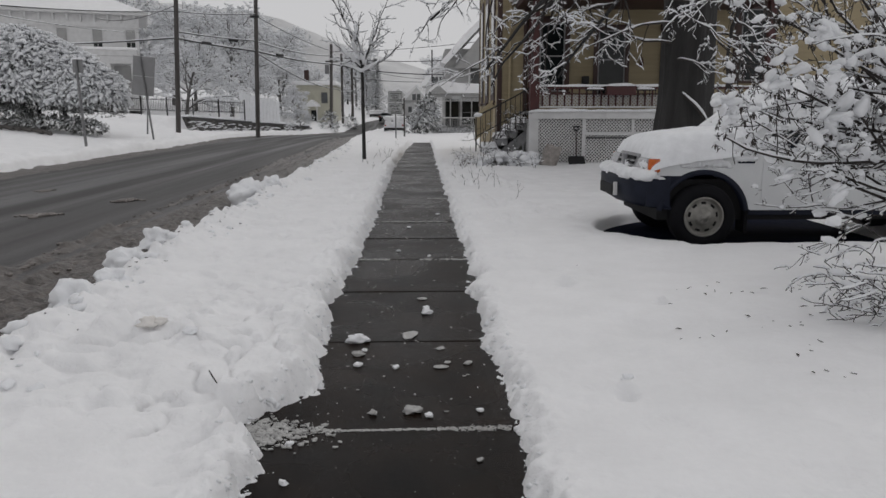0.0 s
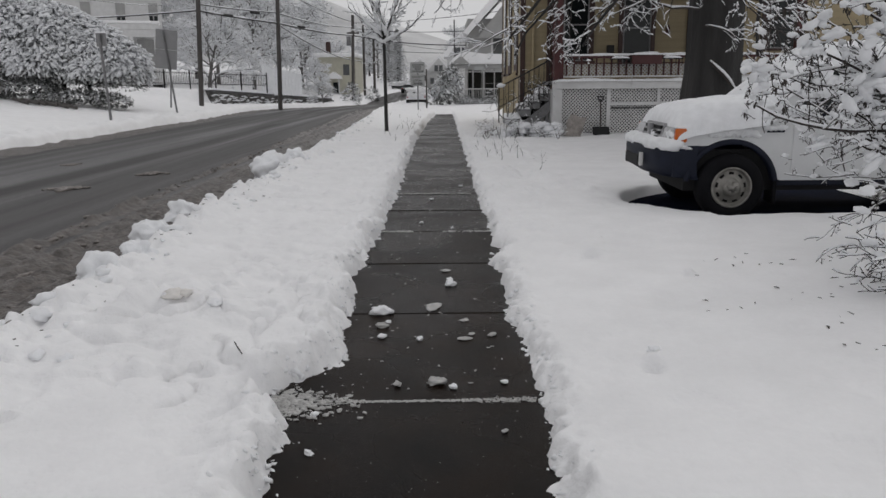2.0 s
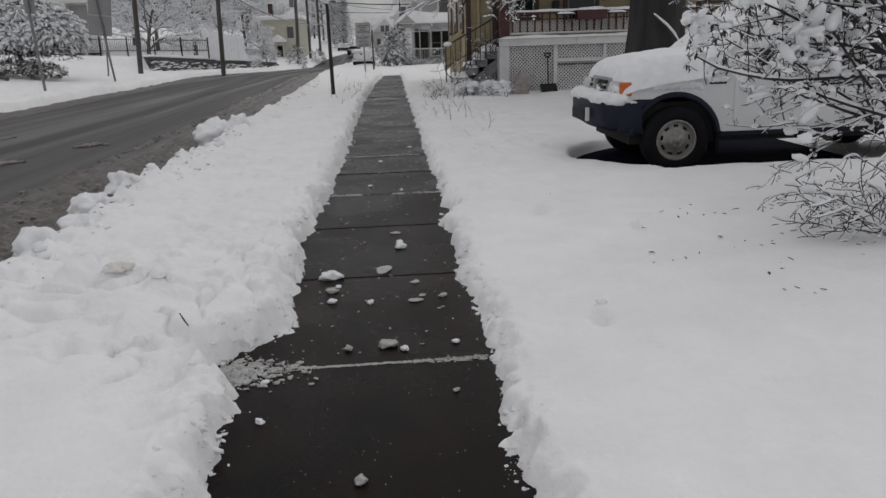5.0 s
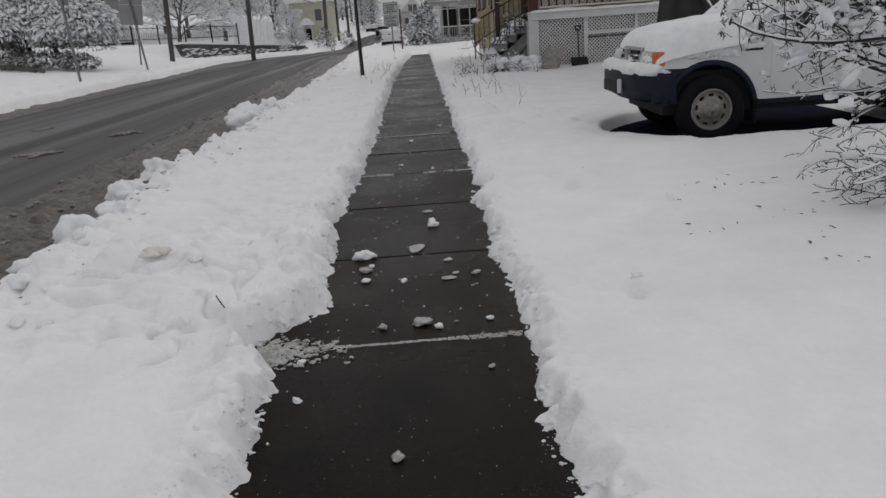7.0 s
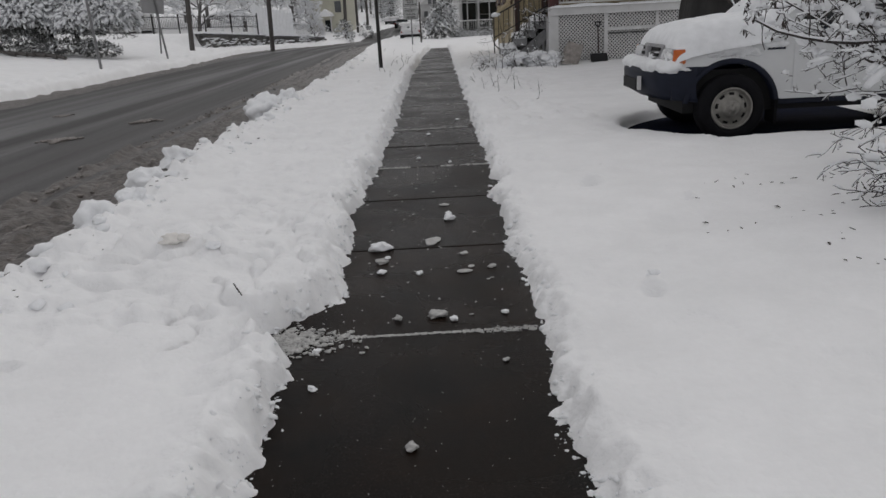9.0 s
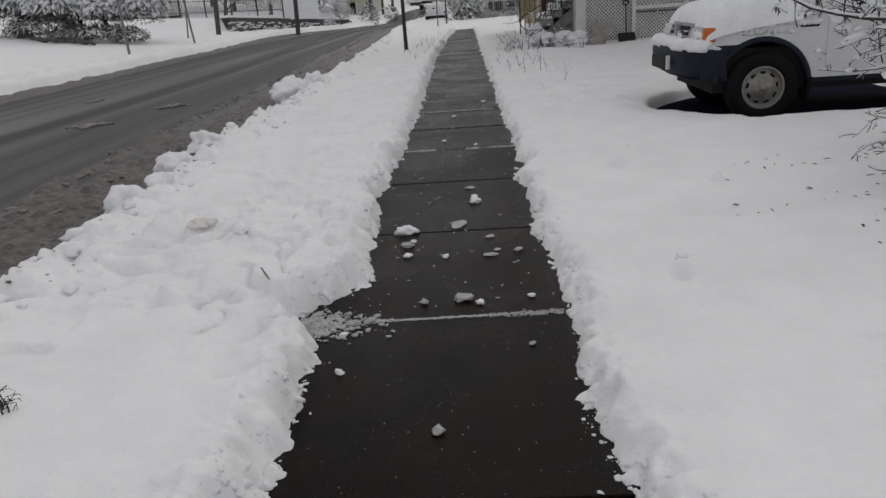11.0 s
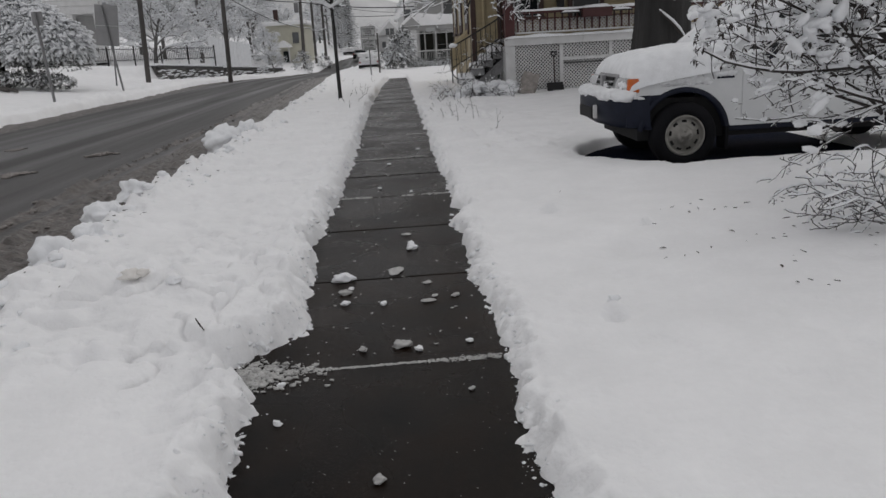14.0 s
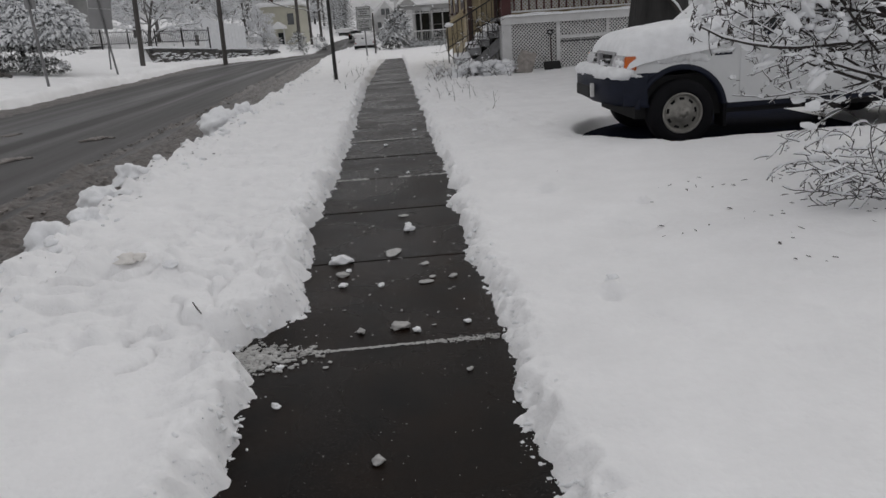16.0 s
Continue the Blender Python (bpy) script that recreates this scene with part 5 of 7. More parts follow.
# things that stand about the porch
shovel = thing("snow_shovel", "snow shovel leaning upright against the lattice skirt", "shovel")
part("shaft", tubes([(3.93, 19.80, 0.25), (3.93, 19.90, 0.98)], 0.016, 8), RED_HANDLE, shovel)
bm = bmesh.new()
hp = [(3.93 + 0.075 * (16 * math.sin(a) ** 3) / 16, 19.905, 1.06 + 0.07 * (13 * math.cos(a) - 5 * math.cos(2 * a) - 2 * math.cos(3 * a)) / 16) for a in np.linspace(0.0, 2 * math.pi, 22)]
tube(bm, hp, 0.016, 6)
part("grip", bm, UNDERSIDE, shovel, "black D-shaped grip")
part("blade", prisms([(19.52, 0.06), (19.60, 0.04), (19.84, 0.34), (19.80, 0.36)], 3.72, 4.14, 0, 0.006), UNDERSIDE, shovel, "black scoop blade")
bm = bmesh.new()
bmesh.ops.create_cube(bm, size=1.0)
bmesh.ops.subdivide_edges(bm, edges=bm.edges[:], cuts=7, use_grid_fill=True)
for v in bm.verts:
    q = v.co.copy()
    v.co = Matrix.Rotation(0.28, 3, 'Y') @ Vector((q.x * 0.40 * (1 - 0.12 * q.z), q.y * 0.24, q.z * 0.52))
    v.co += Vector((noise.noise(q * 3.1), noise.noise(q * 3.7 + Vector((4, 0, 0))), noise.noise(q * 3.3 + Vector((0, 7, 0))))) * 0.075
    v.co += Vector((3.22, 19.45, 0.37))
tagged(part("sack", bm, BURLAP), "crumpled brown sack standing in the snow by the lattice", "sack")
hr = random.Random(44)
brush = thing("snowy_brush", "low heap of snow-covered dead brush beside the steps", "brush")
runs, lumps_ = [], []
for k in range(46):
    x, y = hr.uniform(0.9, 2.75), hr.uniform(18.6, 20.2)
    grow(hr, (x, y, gz(x, y) - 0.03), (hr.uniform(-0.7, 0.7), hr.uniform(-0.4, 0.4), 0.8), hr.uniform(0.3, 0.65), 0.010, 0, runs, kids=(4, 2), spread=0.9, droop=0.4, wander=0.25, shrink=0.5, steps=5)
for k in range(110):
    x = hr.uniform(1.4, 2.9)
    y = hr.uniform(19.2, 20.1)
    s = hr.uniform(0.04, 0.12)
    lumps_.append((x, y, gz(x, y) + hr.uniform(0.0, 0.30) * smooth(1.2, 1.9, x), s * 1.3, s, s * 0.8, hr.uniform(0, 6), 0))
many_tubes("dead_stems", [(p, r) for l, p, r in runs], TWIG, brush, sides=4)
many_tubes("snow_load", [(p, r) for l, p, r in runs if hr.random() < 0.6], TWIG_SNOW, brush, "snow on the stems", sides=4, lift=0.7, grow_by=(1, 0.014), rng=hr)["kind"] = "stuff"
scatter("snow_clumps", bv, bf, lumps_, TWIG_SNOW, brush, "snow clumps", True)


# ---- across the road and down the street ----
def pole(x, y, z, h, r, label, lean=0.0):
    t = thing("utility_pole", label, "utility pole", group="utility poles")
    part("shaft", tubes([(x, y, z - 0.3), (x + lean * h * 0.5, y, z + h * 0.5), (x + lean * h, y, z + h)], [r, r * 0.92, r * 0.85], 12), POLE_WOOD, t)
    return t


p1 = pole(-14.11, 45, 0.30, 10.5, 0.14, "dark wooden utility pole beside the road", 0.042)
p2 = pole(-11.05, 52, -0.1, 11, 0.145, "dark wooden utility pole with crossarm and cables", 0.025)
p3 = pole(-9.49, 80, -0.55, 8.7, 0.17, "dark wooden utility pole with a transformer", 0.025)
p4 = pole(-9.30, 90, -0.5, 8.4, 0.15, "dark wooden utility pole down the street")
p5 = pole(-8.79, 97, -0.4, 7.6, 0.16, "dark wooden utility pole down the street")
p6 = pole(-7.6, 130, 0.6, 8.0, 0.16, "dark wooden utility pole far down the street")
part("crossarm", boxes((-9.9, 79.9, 6.35), (-8.7, 80.1, 6.5)), POLE_WOOD, p3)
bm = bmesh.new()
tube(bm, [(-9.75, 80, 5.2), (-9.75, 80, 6.1)], 0.22, 12)
part("transformer", bm, GALV, p3, "grey can transformer")
part("insulator_bracket", boxes((-11.2, 51.8, 7.45), (-10.65, 52.0, 7.6), 0.02), CABLE, p2)


def wire(pts, r, snow=0.0, label="sagging black overhead cable", sag=0.0, n=14):
    """A hanging cable through points, sagging between them, with snow along it."""
    P = []
    for a, b in zip(pts, pts[1:]):
        for k in range(n + (b is pts[-1])):
            t = k / n
            P.append(tuple(a[i] + (b[i] - a[i]) * t - (4 * sag * t * (1 - t) if i == 2 else 0) for i in range(3)))
    w = thing("overhead_cable", label, "cable", group="overhead cables")
    many_tubes("strand", [(P, [r] * len(P))], CABLE, w, sides=6)
    if snow:
        wr = random.Random(int(abs(pts[0][2]) * 100))
        many_tubes("snow_ridge", [([(x, y, z + r * 0.9 + snow * 0.4) for x, y, z in P], [snow * wr.uniform(0.5, 1.2) for _ in P])], TWIG_SNOW, w, "ridge of snow", sides=6)
    return w


wire([(-32.7, 60, 6.4), (-13.95, 45, 5.55)], 0.04, 0.04, "thick black cable carrying a ridge of snow", 0.15)
wire([(-13.95, 45, 5.55), (-10.95, 52, 5.35)], 0.045, 0.05, "thick black cable carrying a ridge of snow", 0.05)
wire([(-13.95, 45, 5.9), (-10.95, 52, 6.0)], 0.03, 0.04, "black cable carrying a ridge of snow", 0.05)
wire([(-10.95, 52, 5.35), (-9.35, 80, 6.2)], 0.05, 0.05, "thick black cable carrying a ridge of snow", 0.15)
wire([(-10.95, 52, 6.0), (-9.35, 80, 7.0)], 0.03, 0.04, "black cable carrying a ridge of snow", 0.25)
wire([(-9.35, 80, 6.2), (4.2, 58, 4.2)], 0.045, 0.0, "black service cable crossing the road", 0.4)
wire([(-9.35, 80, 6.9), (4.4, 62, 5.6)], 0.03, 0.0, "black service cable crossing the road", 0.35)
wire([(-10.9, 52, 7.6), (-9.35, 80, 7.5)], 0.025, 0.02, "thin overhead wire dusted with snow", 0.2)
wire([(-9.35, 80, 7.4), (10, 48, 6.6)], 0.022, 0.0, "thin overhead wire crossing the road", 0.4)
wire([(-16, 20, 4.6), (-13.9, 45, 7.0)], 0.022, 0.0, "thin black overhead wire", 0.25)
wire([(-13.9, 45, 7.0), (-10.85, 52, 7.7)], 0.022, 0.02, "thin overhead wire dusted with snow", 0.1)
wire([(-17, 16, 5.2), (-26, 73.5, 8.6)], 0.016, 0.02, "thin service wire dusted with snow", 0.5)
wire([(-13.9, 45, 7.3), (-30, 73.5, 9.9)], 0.02, 0.0, "thin service wire to the white house", 0.5)
wire([(-10.95, 52, 5.3), (-9.6, 88, 3.9), (-7.8, 93, 4.3)], 0.03, 0.035, "slack cable carrying a ridge of snow", 0.5)
wire([(-8.7, 97, 6.9), (2.0, 118, 6.2)], 0.03, 0.0, "service cable crossing the road far off", 0.4)
wire([(-8.7, 97, 5.6), (5.2, 75, 4.5)], 0.03, 0.025, "service cable crossing the road far off", 0.4)
for x, y, z in ((-12.9, 47.4, 5.48), (-10.2, 56.5, 5.42), (-11.9, 50, 5.85)):
    cc = tagged(part("cable_closure", tubes([(x - 0.16, y - 0.35, z), (x + 0.16, y + 0.35, z)], 0.085, 10), CABLE), "black splice closure hung on the cable", "cable closure", group="cable closures")

# signs across the road, seen from behind
sign = thing("street_sign", "small grey street sign on a leaning post, seen from behind", "sign")
part("post", tubes([(-12.50, 29, 0.0), (-12.64, 29, 3.35)], 0.05, 8), GALV, sign)
part("panel", boxes((-12.80, 29.06, 2.88), (-12.42, 29.09, 3.36), 0.01), SIGN_BACK, sign)
snow_cap("panel_snow", sign, -12.82, -12.40, 29.02, 29.12, 3.36, 0.07, 2, 8)
big_sign = thing("road_sign", "large blank back of a road sign on leaning posts", "sign")
part("post", tubes([(-11.72, 34, 0.1), (-12.10, 34, 3.75)], 0.042, 8), GALV, big_sign)
part("post", tubes([(-12.20, 34.6, 0.5), (-12.0, 34.4, 2.3)], 0.035, 8), GALV, big_sign)
m = Matrix.Translation((-12.02, 34.06, 2.98)) @ Matrix.Rotation(radians(6), 4, 'Y')
for z0, z1 in ((-0.82, -0.02), (0.0, 0.82)):
    bm = bmesh.new()
    box(bm, (-0.47, 0, z0), (0.47, 0.02, z1), 0.008, m)
    part("panel", bm, SIGN_BACK, big_sign, "bare aluminium panel")
bm = bmesh.new()
box(bm, (-0.47, -0.03, -0.03), (0.47, 0, 0.0), 0.004, m)
part("bracket", bm, SIGN_WHITE, big_sign)

# the road sign on this side
limit = thing("regulatory_sign", "pair of white road signs with unreadable dark lettering on posts", "sign")
part("post", tubes([(-1.46, 41, 0.0), (-1.47, 41, 2.5)], 0.035, 8), GALV, limit)
part("post", tubes([(-1.05, 42.5, 0.0), (-1.05, 42.5, 2.2)], 0.045, 8), POLE_WOOD, limit)
for z0, z1, rows_n in ((1.96, 2.53, 4), (1.33, 1.92, 3)):
    pn = part("panel", boxes((-1.84, 40.94, z0), (-1.10, 40.965, z1), 0.008), SIGN_WHITE, limit)
    for a, b, c, d in ((-1.82, z0 + 0.02, -1.12, z0 + 0.035), (-1.82, z1 - 0.035, -1.12, z1 - 0.02), (-1.82, z0 + 0.035, -1.805, z1 - 0.035), (-1.135, z0 + 0.035, -1.12, z1 - 0.035)):
        part("border", boxes((a, 40.934, b), (c, 40.94, d)), SIGN_INK, pn)
    if rows_n == 3:
        for k, word in enumerate(("EXCEPT", "LOCAL", "DELIVERIES")):
            cu = bpy.data.curves.new("lettering", 'FONT')
            cu.body, cu.size, cu.extrude, cu.align_x = word, 0.165, 0.003, 'CENTER'
            cu.offset = 0.004
            cu.materials.append(SIGN_INK)
            tx = new("lettering", cu)
            tx.parent = pn
            tx.matrix_basis = pose(-1.47, 40.936, z1 - 0.20 - 0.165 * k, 90, 0, 0) @ Matrix.Diagonal((0.66 if k == 2 else 0.95, 1, 1, 1))
        continue
    for k in range(rows_n):
        zz = z1 - 0.10 - k * (z1 - z0 - 0.14) / rows_n
        wd = (0.27, 0.22, 0.15, 0.27)[k]
        x = -1.47 - wd
        while x < -1.47 + wd - 0.03:
            part("bar", boxes((x, 40.934, zz - 0.07), (x + 0.055, 40.94, zz)), SIGN_INK, pn)
            x += 0.085

# retaining wall with dark coping
wall = thing("retaining_wall", "low dry stone retaining wall with dark coping under snow", "wall")
A, B = Vector((-16.8, 55.5, 0)), Vector((-10.4, 70, 0))
wr = random.Random(5)
d = (B - A).normalized()
nrm = Vector((d.y, -d.x, 0))
L = (B - A).length


def wall_top(s):
    return 1.15 - 0.95 * s / L


bm = bmesh.new()
vs = box(bm, (0, 0.05, -1.0), (L, 0.6, 0.0))
for v in vs:
    s = v.co.x
    q = A + d * s - nrm * v.co.y
    v.co = Vector((q.x, q.y, wall_top(s) - 0.12 if v.co.z > -0.5 else -0.8))
part("core", bm, STONE, wall)
stone_v, stone_f = blob_template(9, 1, 0.5)
for row in range(7):
    s = wr.uniform(0, 0.3)
    while s < L:
        w = wr.uniform(0.25, 0.6)
        zt = wall_top(s)
        z = zt - 0.25 - row * 0.17
        if z > -0.55:
            bm = bmesh.new()
            q = A + d * (s + w / 2)
            vs = box(bm, (-w / 2 + 0.015, -0.10 - 0.07 * wr.random(), -0.07), (w / 2 - 0.015, 0.1, 0.075), 0.02)
            mm = Matrix.Translation((q.x, q.y, z)) @ Matrix.Rotation(math.atan2(d.y, d.x), 4, 'Z')
            for v in bm.verts:
                v.co = mm @ (v.co + Vector((0.012 * noise.noise(v.co * 9 + q), 0, 0.02 * noise.noise(v.co * 5 + q))))
            part("stone", bm, STONE, wall)
        s += w
n = 16
for k in range(n):
    s0, s1 = L * k / n, L * (k + 1) / n - 0.02
    bm = bmesh.new()
    vs = box(bm, (s0, -0.24, -0.16), (s1, 0.5, 0.0), 0.02)
    for v in bm.verts:
        q = A + d * v.co.x - nrm * v.co.y
        v.co = Vector((q.x, q.y, wall_top(v.co.x) + v.co.z))
    part("coping_stone", bm, CAP_STONE, wall)
sn = [(A.x + d.x * s - nrm.x * o, A.y + d.y * s - nrm.y * o, wall_top(s) + 0.02, 0.5, 0.3, 0.10, math.atan2(d.y, d.x), 0) for s in np.arange(0.2, L, 0.35) for o in (0.0, 0.35)]
sn += [(A.x + d.x * s + nrm.x * 0.17, A.y + d.y * s + nrm.y * 0.17, wall_top(s) - wr.uniform(0.3, 1.2), wr.uniform(0.1, 0.25), 0.10, 0.05, math.atan2(d.y, d.x), 0) for s in np.arange(0.2, L, 0.07)]
tagged(scatter("wall_snow", bv, bf, sn, TWIG_SNOW, None, "", True), "snow on the retaining wall and in its joints", "snow", kind="stuff")

# iron fence on the terrace
fence = thing("iron_fence", "black iron picket fence on a snowy terrace", "fence")
fa, fb = Vector((-23.5, 60, 1.55)), Vector((-13.8, 60.5, 1.30))
for t_ in (0.12, 0.95):
    part("rail", tubes([fa + Vector((0, 0, t_)), fb + Vector((0, 0, t_ * 0.85))], 0.022, 5), IRON, fence)
picket = tubes([(0, 0, 0), (0, 0, 1.08)], 0.02, 4)
pk = part("picket", picket, IRON, fence)
pk.location = fa
for k in range(1, 78):
    o = new("picket", pk.data)
    o.parent = fence
    o.location = fa.lerp(fb, k / 77)
    o.scale = (1, 1, 1 - 0.15 * k / 77)
for k in range(6):
    q = fa.lerp(fb, k / 5)
    part("fence_post", boxes((q.x - 0.045, q.y - 0.045, q.z - 0.5), (q.x + 0.045, q.y + 0.045, q.z + 1.18 - 0.03 * k), 0.01), IRON, fence)
# snow-plastered board fence
bf_ = thing("board_fence", "board fence plastered white with snow", "fence")
for k in range(12):
    x0 = -14.5 + 0.255 * k
    top_ = 3.0 - 0.065 * k + 0.05 * math.sin(k * 1.7)
    part("board", boxes((x0, 62 + 0.03 * k, 0.6), (x0 + 0.25, 62.1 + 0.03 * k, top_), 0.03), TWIG_SNOW, bf_)


# white two-storey house on the rise
wh = thing("white_house", "white two-storey house with bracketed eaves and a snowy hip roof", "house")
part("wall", boxes((-39.5, 74, 1.5), (-26.3, 84, 10.2)), WHITE_TRIM, wh)
part("frieze", boxes((-39.6, 73.9, 9.0), (-26.2, 74.0, 10.2)), WHITE_TRIM, wh)
part("eave", boxes((-40.3, 73.2, 10.1), (-25.5, 84.8, 10.35), 0.03), WHITE_TRIM, wh)
bm = bmesh.new()
lo = [bm.verts.new(p) for p in ((-40.4, 73.1, 10.35), (-25.4, 73.1, 10.35), (-25.4, 84.9, 10.35), (-40.4, 84.9, 10.35))]
hi = [bm.verts.new(p) for p in ((-35.5, 78, 12.6), (-30.2, 78, 12.6), (-30.2, 80, 12.6), (-35.5, 80, 12.6))]
for k in range(4):
    bm.faces.new((lo[k], lo[(k + 1) % 4], hi[(k + 1) % 4], hi[k]))
bm.faces.new(hi)
part("roof", bm, SNOW, wh, "snow-covered hip roof")
part("chimney", boxes((-34.2, 76, 11.0), (-33.3, 77, 13.4), 0.03), BROWN, wh, "brick chimney")
for k in range(12):
    x = -39 + 1.12 * k
    part("bracket", prisms([(73.4, 10.1), (73.9, 10.1), (73.9, 9.4), (73.75, 9.55)], x, x + 0.16, 0, 0.01), WHITE_TRIM, wh)
for x in (-38.4, -35.5, -32.72, -29.8, -27.0):
    w = part("window", boxes((x - 0.42, 73.95, 6.9), (x + 0.42, 74.0, 8.85), 0.01), WHITE_TRIM, wh)
    part("pane", boxes((x - 0.36, 73.93, 7.0), (x + 0.36, 73.948, 7.7)), GLASS_DARK, w)
    part("shutter", boxes((x - 0.40, 73.90, 7.72), (x + 0.40, 73.948, 8.82), 0.005), GREY_WALL, w, "pale grey drawn blind")
    part("mullion", boxes((x - 0.02, 73.91, 7.0), (x + 0.02, 73.93, 7.7)), WHITE_TRIM, w)
part("porch_roof", boxes((-34.5, 71.6, 6.35), (-26.6, 74, 6.85), 0.04), WHITE_TRIM, wh)
part("porch_snow", boxes((-34.6, 71.5, 6.85), (-26.5, 73.9, 7.1), 0.09), SNOW, wh)
part("porch_beam", boxes((-34.4, 71.7, 5.7), (-26.7, 71.95, 6.35)), WHITE_TRIM, wh)
part("porch_back", boxes((-34.0, 73.90, 2.0), (-30.2, 73.99, 5.6)), GLASS_DARK, wh, "dark porch window")
part("porch_back", boxes((-28.6, 73.90, 2.0), (-27.0, 73.99, 5.6)), GREY_WALL, wh)
for x in (-34.2, -31.6, -29.0, -26.9):
    part("column", tubes([(x, 71.85, 1.8), (x, 71.85, 5.7)], 0.22, 12), WHITE_TRIM, wh, "white porch column")

wh.matrix_basis = Matrix.Translation((-26.3, 74, 0)) @ Matrix.Rotation(radians(19.5), 4, 'Z') @ Matrix.Translation((26.3, -74, 0))

# cream house down the street
ch = thing("cream_house", "small cream house with a snowy flat roof", "house")
part("wall", boxes((-14.6, 90, -1.0), (-10.3, 98, 4.4)), CREAM, ch)
part("roof", boxes((-15.0, 89.5, 4.4), (-9.9, 98.5, 4.85), 0.12), SNOW, ch, "snow-covered roof")
part("chimney", boxes((-13.9, 92, 4.8), (-13.4, 92.5, 6.2)), BROWN, ch)
part("porch_roof", prisms([(-13.2, 2.0), (-11.8, 2.0), (-11.9, 2.3), (-12.6, 2.75), (-13.1, 2.3)], 87.6, 90, 1), SNOW, ch)
for x in (-13.1, -12.0):
    part("porch_post", boxes((x, 87.7, -0.8), (x + 0.12, 87.8, 2.0)), WHITE_TRIM, ch)
part("door", boxes((-12.9, 89.93, -0.6), (-12.2, 89.99, 1.6)), GLASS_DARK, ch)
part("window", boxes((-11.7, 89.93, 2.4), (-11.0, 89.99, 3.6)), SLATE_GLASS, ch)


# grey porch house on this side
gh = thing("porch_house", "grey gabled house with a spindled porch under snow", "house")
part("wall", boxes((1.9, 58, -0.5), (6.5, 66, 6.0)), GREY_WALL, gh)
bm = bmesh.new()
prism(bm, [(2.6, 4.6), (6.6, 4.6), (6.6, 7.9), (5.2, 7.9)], 57.4, 57.6, 1)
part("gable", bm, GREY_WALL, gh)
bm = bmesh.new()
prism(bm, [(1.55, 5.0), (1.9, 4.85), (4.9, 8.0), (8, 5.0), (8.2, 5.3), (4.9, 8.5), (3.2, 6.9)], 57.0, 66.5, 1)
part("roof", bm, SNOW, gh, "steep snow-covered roof")
sash_window(gh, 3.75, 4.45, 3.45, 5.0, 57.98, WHITE_TRIM, 0.12, 0.5, SLATE_GLASS)
# Window enlarged and door in dark glass to stand in for porch shade.
sash_window(gh, 3.15, 4.6, 0.5, 2.3, 57.98, WHITE_TRIM, 0.12, 0.5, GLASS_DARK)
part("door", boxes((1.95, 57.92, 0.2), (2.9, 57.98, 2.4)), GLASS_DARK, gh)
part("porch_floor", boxes((0.85, 55.0, 0.0), (5.2, 58, 0.25), 0.02), GREY_WALL, gh)
for k in range(9):
    part("floor_joist", boxes((1.0 + 0.45 * k, 54.98, -0.4), (1.1 + 0.45 * k, 55.0, 0.0)), GREY_WALL, gh)
part("porch_beam", boxes((0.75, 54.95, 2.45), (5.2, 55.1, 2.75), 0.01), GREY_WALL, gh)
part("porch_beam", boxes((0.75, 55.1, 2.45), (0.9, 58, 2.75), 0.01), GREY_WALL, gh)
for x in (0.82, 2.2, 3.7, 5.1):
    part("porch_post", tubes([(x, 55.02, 0.25), (x, 55.02, 0.9), (x, 55.02, 1.0), (x, 55.02, 2.45)], [0.065, 0.065, 0.045, 0.045], 8), GREY_WALL, gh, "turned porch post")
for k in range(42):
    x = 0.92 + 0.10 * k
    part("spindle", boxes((x, 55.0, 2.22), (x + 0.035, 55.03, 2.45)), GREY_WALL, gh)
part("spindle_rail", boxes((0.85, 54.99, 2.18), (5.1, 55.05, 2.22)), WHITE_TRIM, gh)
for k in range(34):
    x = 0.95 + 0.125 * k
    part("baluster", boxes((x, 55.0, 0.35), (x + 0.03, 55.04, 1.0)), GREY_WALL, gh)
part("hand_rail", boxes((0.85, 54.98, 1.0), (5.1, 55.06, 1.07)), WHITE_TRIM, gh)
bm = bmesh.new()
prism(bm, [(0.45, 2.72), (5.3, 2.72), (5.3, 3.35), (2.9, 3.42), (1.55, 3.62), (0.95, 3.25)], 54.6, 58.0, 1)
bmesh.ops.bevel(bm, geom=bm.edges[:], offset=0.08, segments=2, affect='EDGES')
part("porch_roof", bm, SNOW, gh, "snow-covered porch roof")
bm = bmesh.new()
prism(bm, [(0.72, 2.75), (1.95, 2.75), (1.35, 3.30)], 54.55, 54.62, 1)
part("porch_gable", bm, GREY_WALL, gh)
part("hanging_panel", boxes((2.3, 54.9, 2.30), (2.95, 54.94, 2.55)), SIGN_WHITE, gh)
part("chimney_pipe", tubes([(0.95, 59, 3.3), (0.95, 59, 6.0)], 0.05, 6), IRON, gh)

gh.matrix_basis = pose(-0.3, 0, 0)

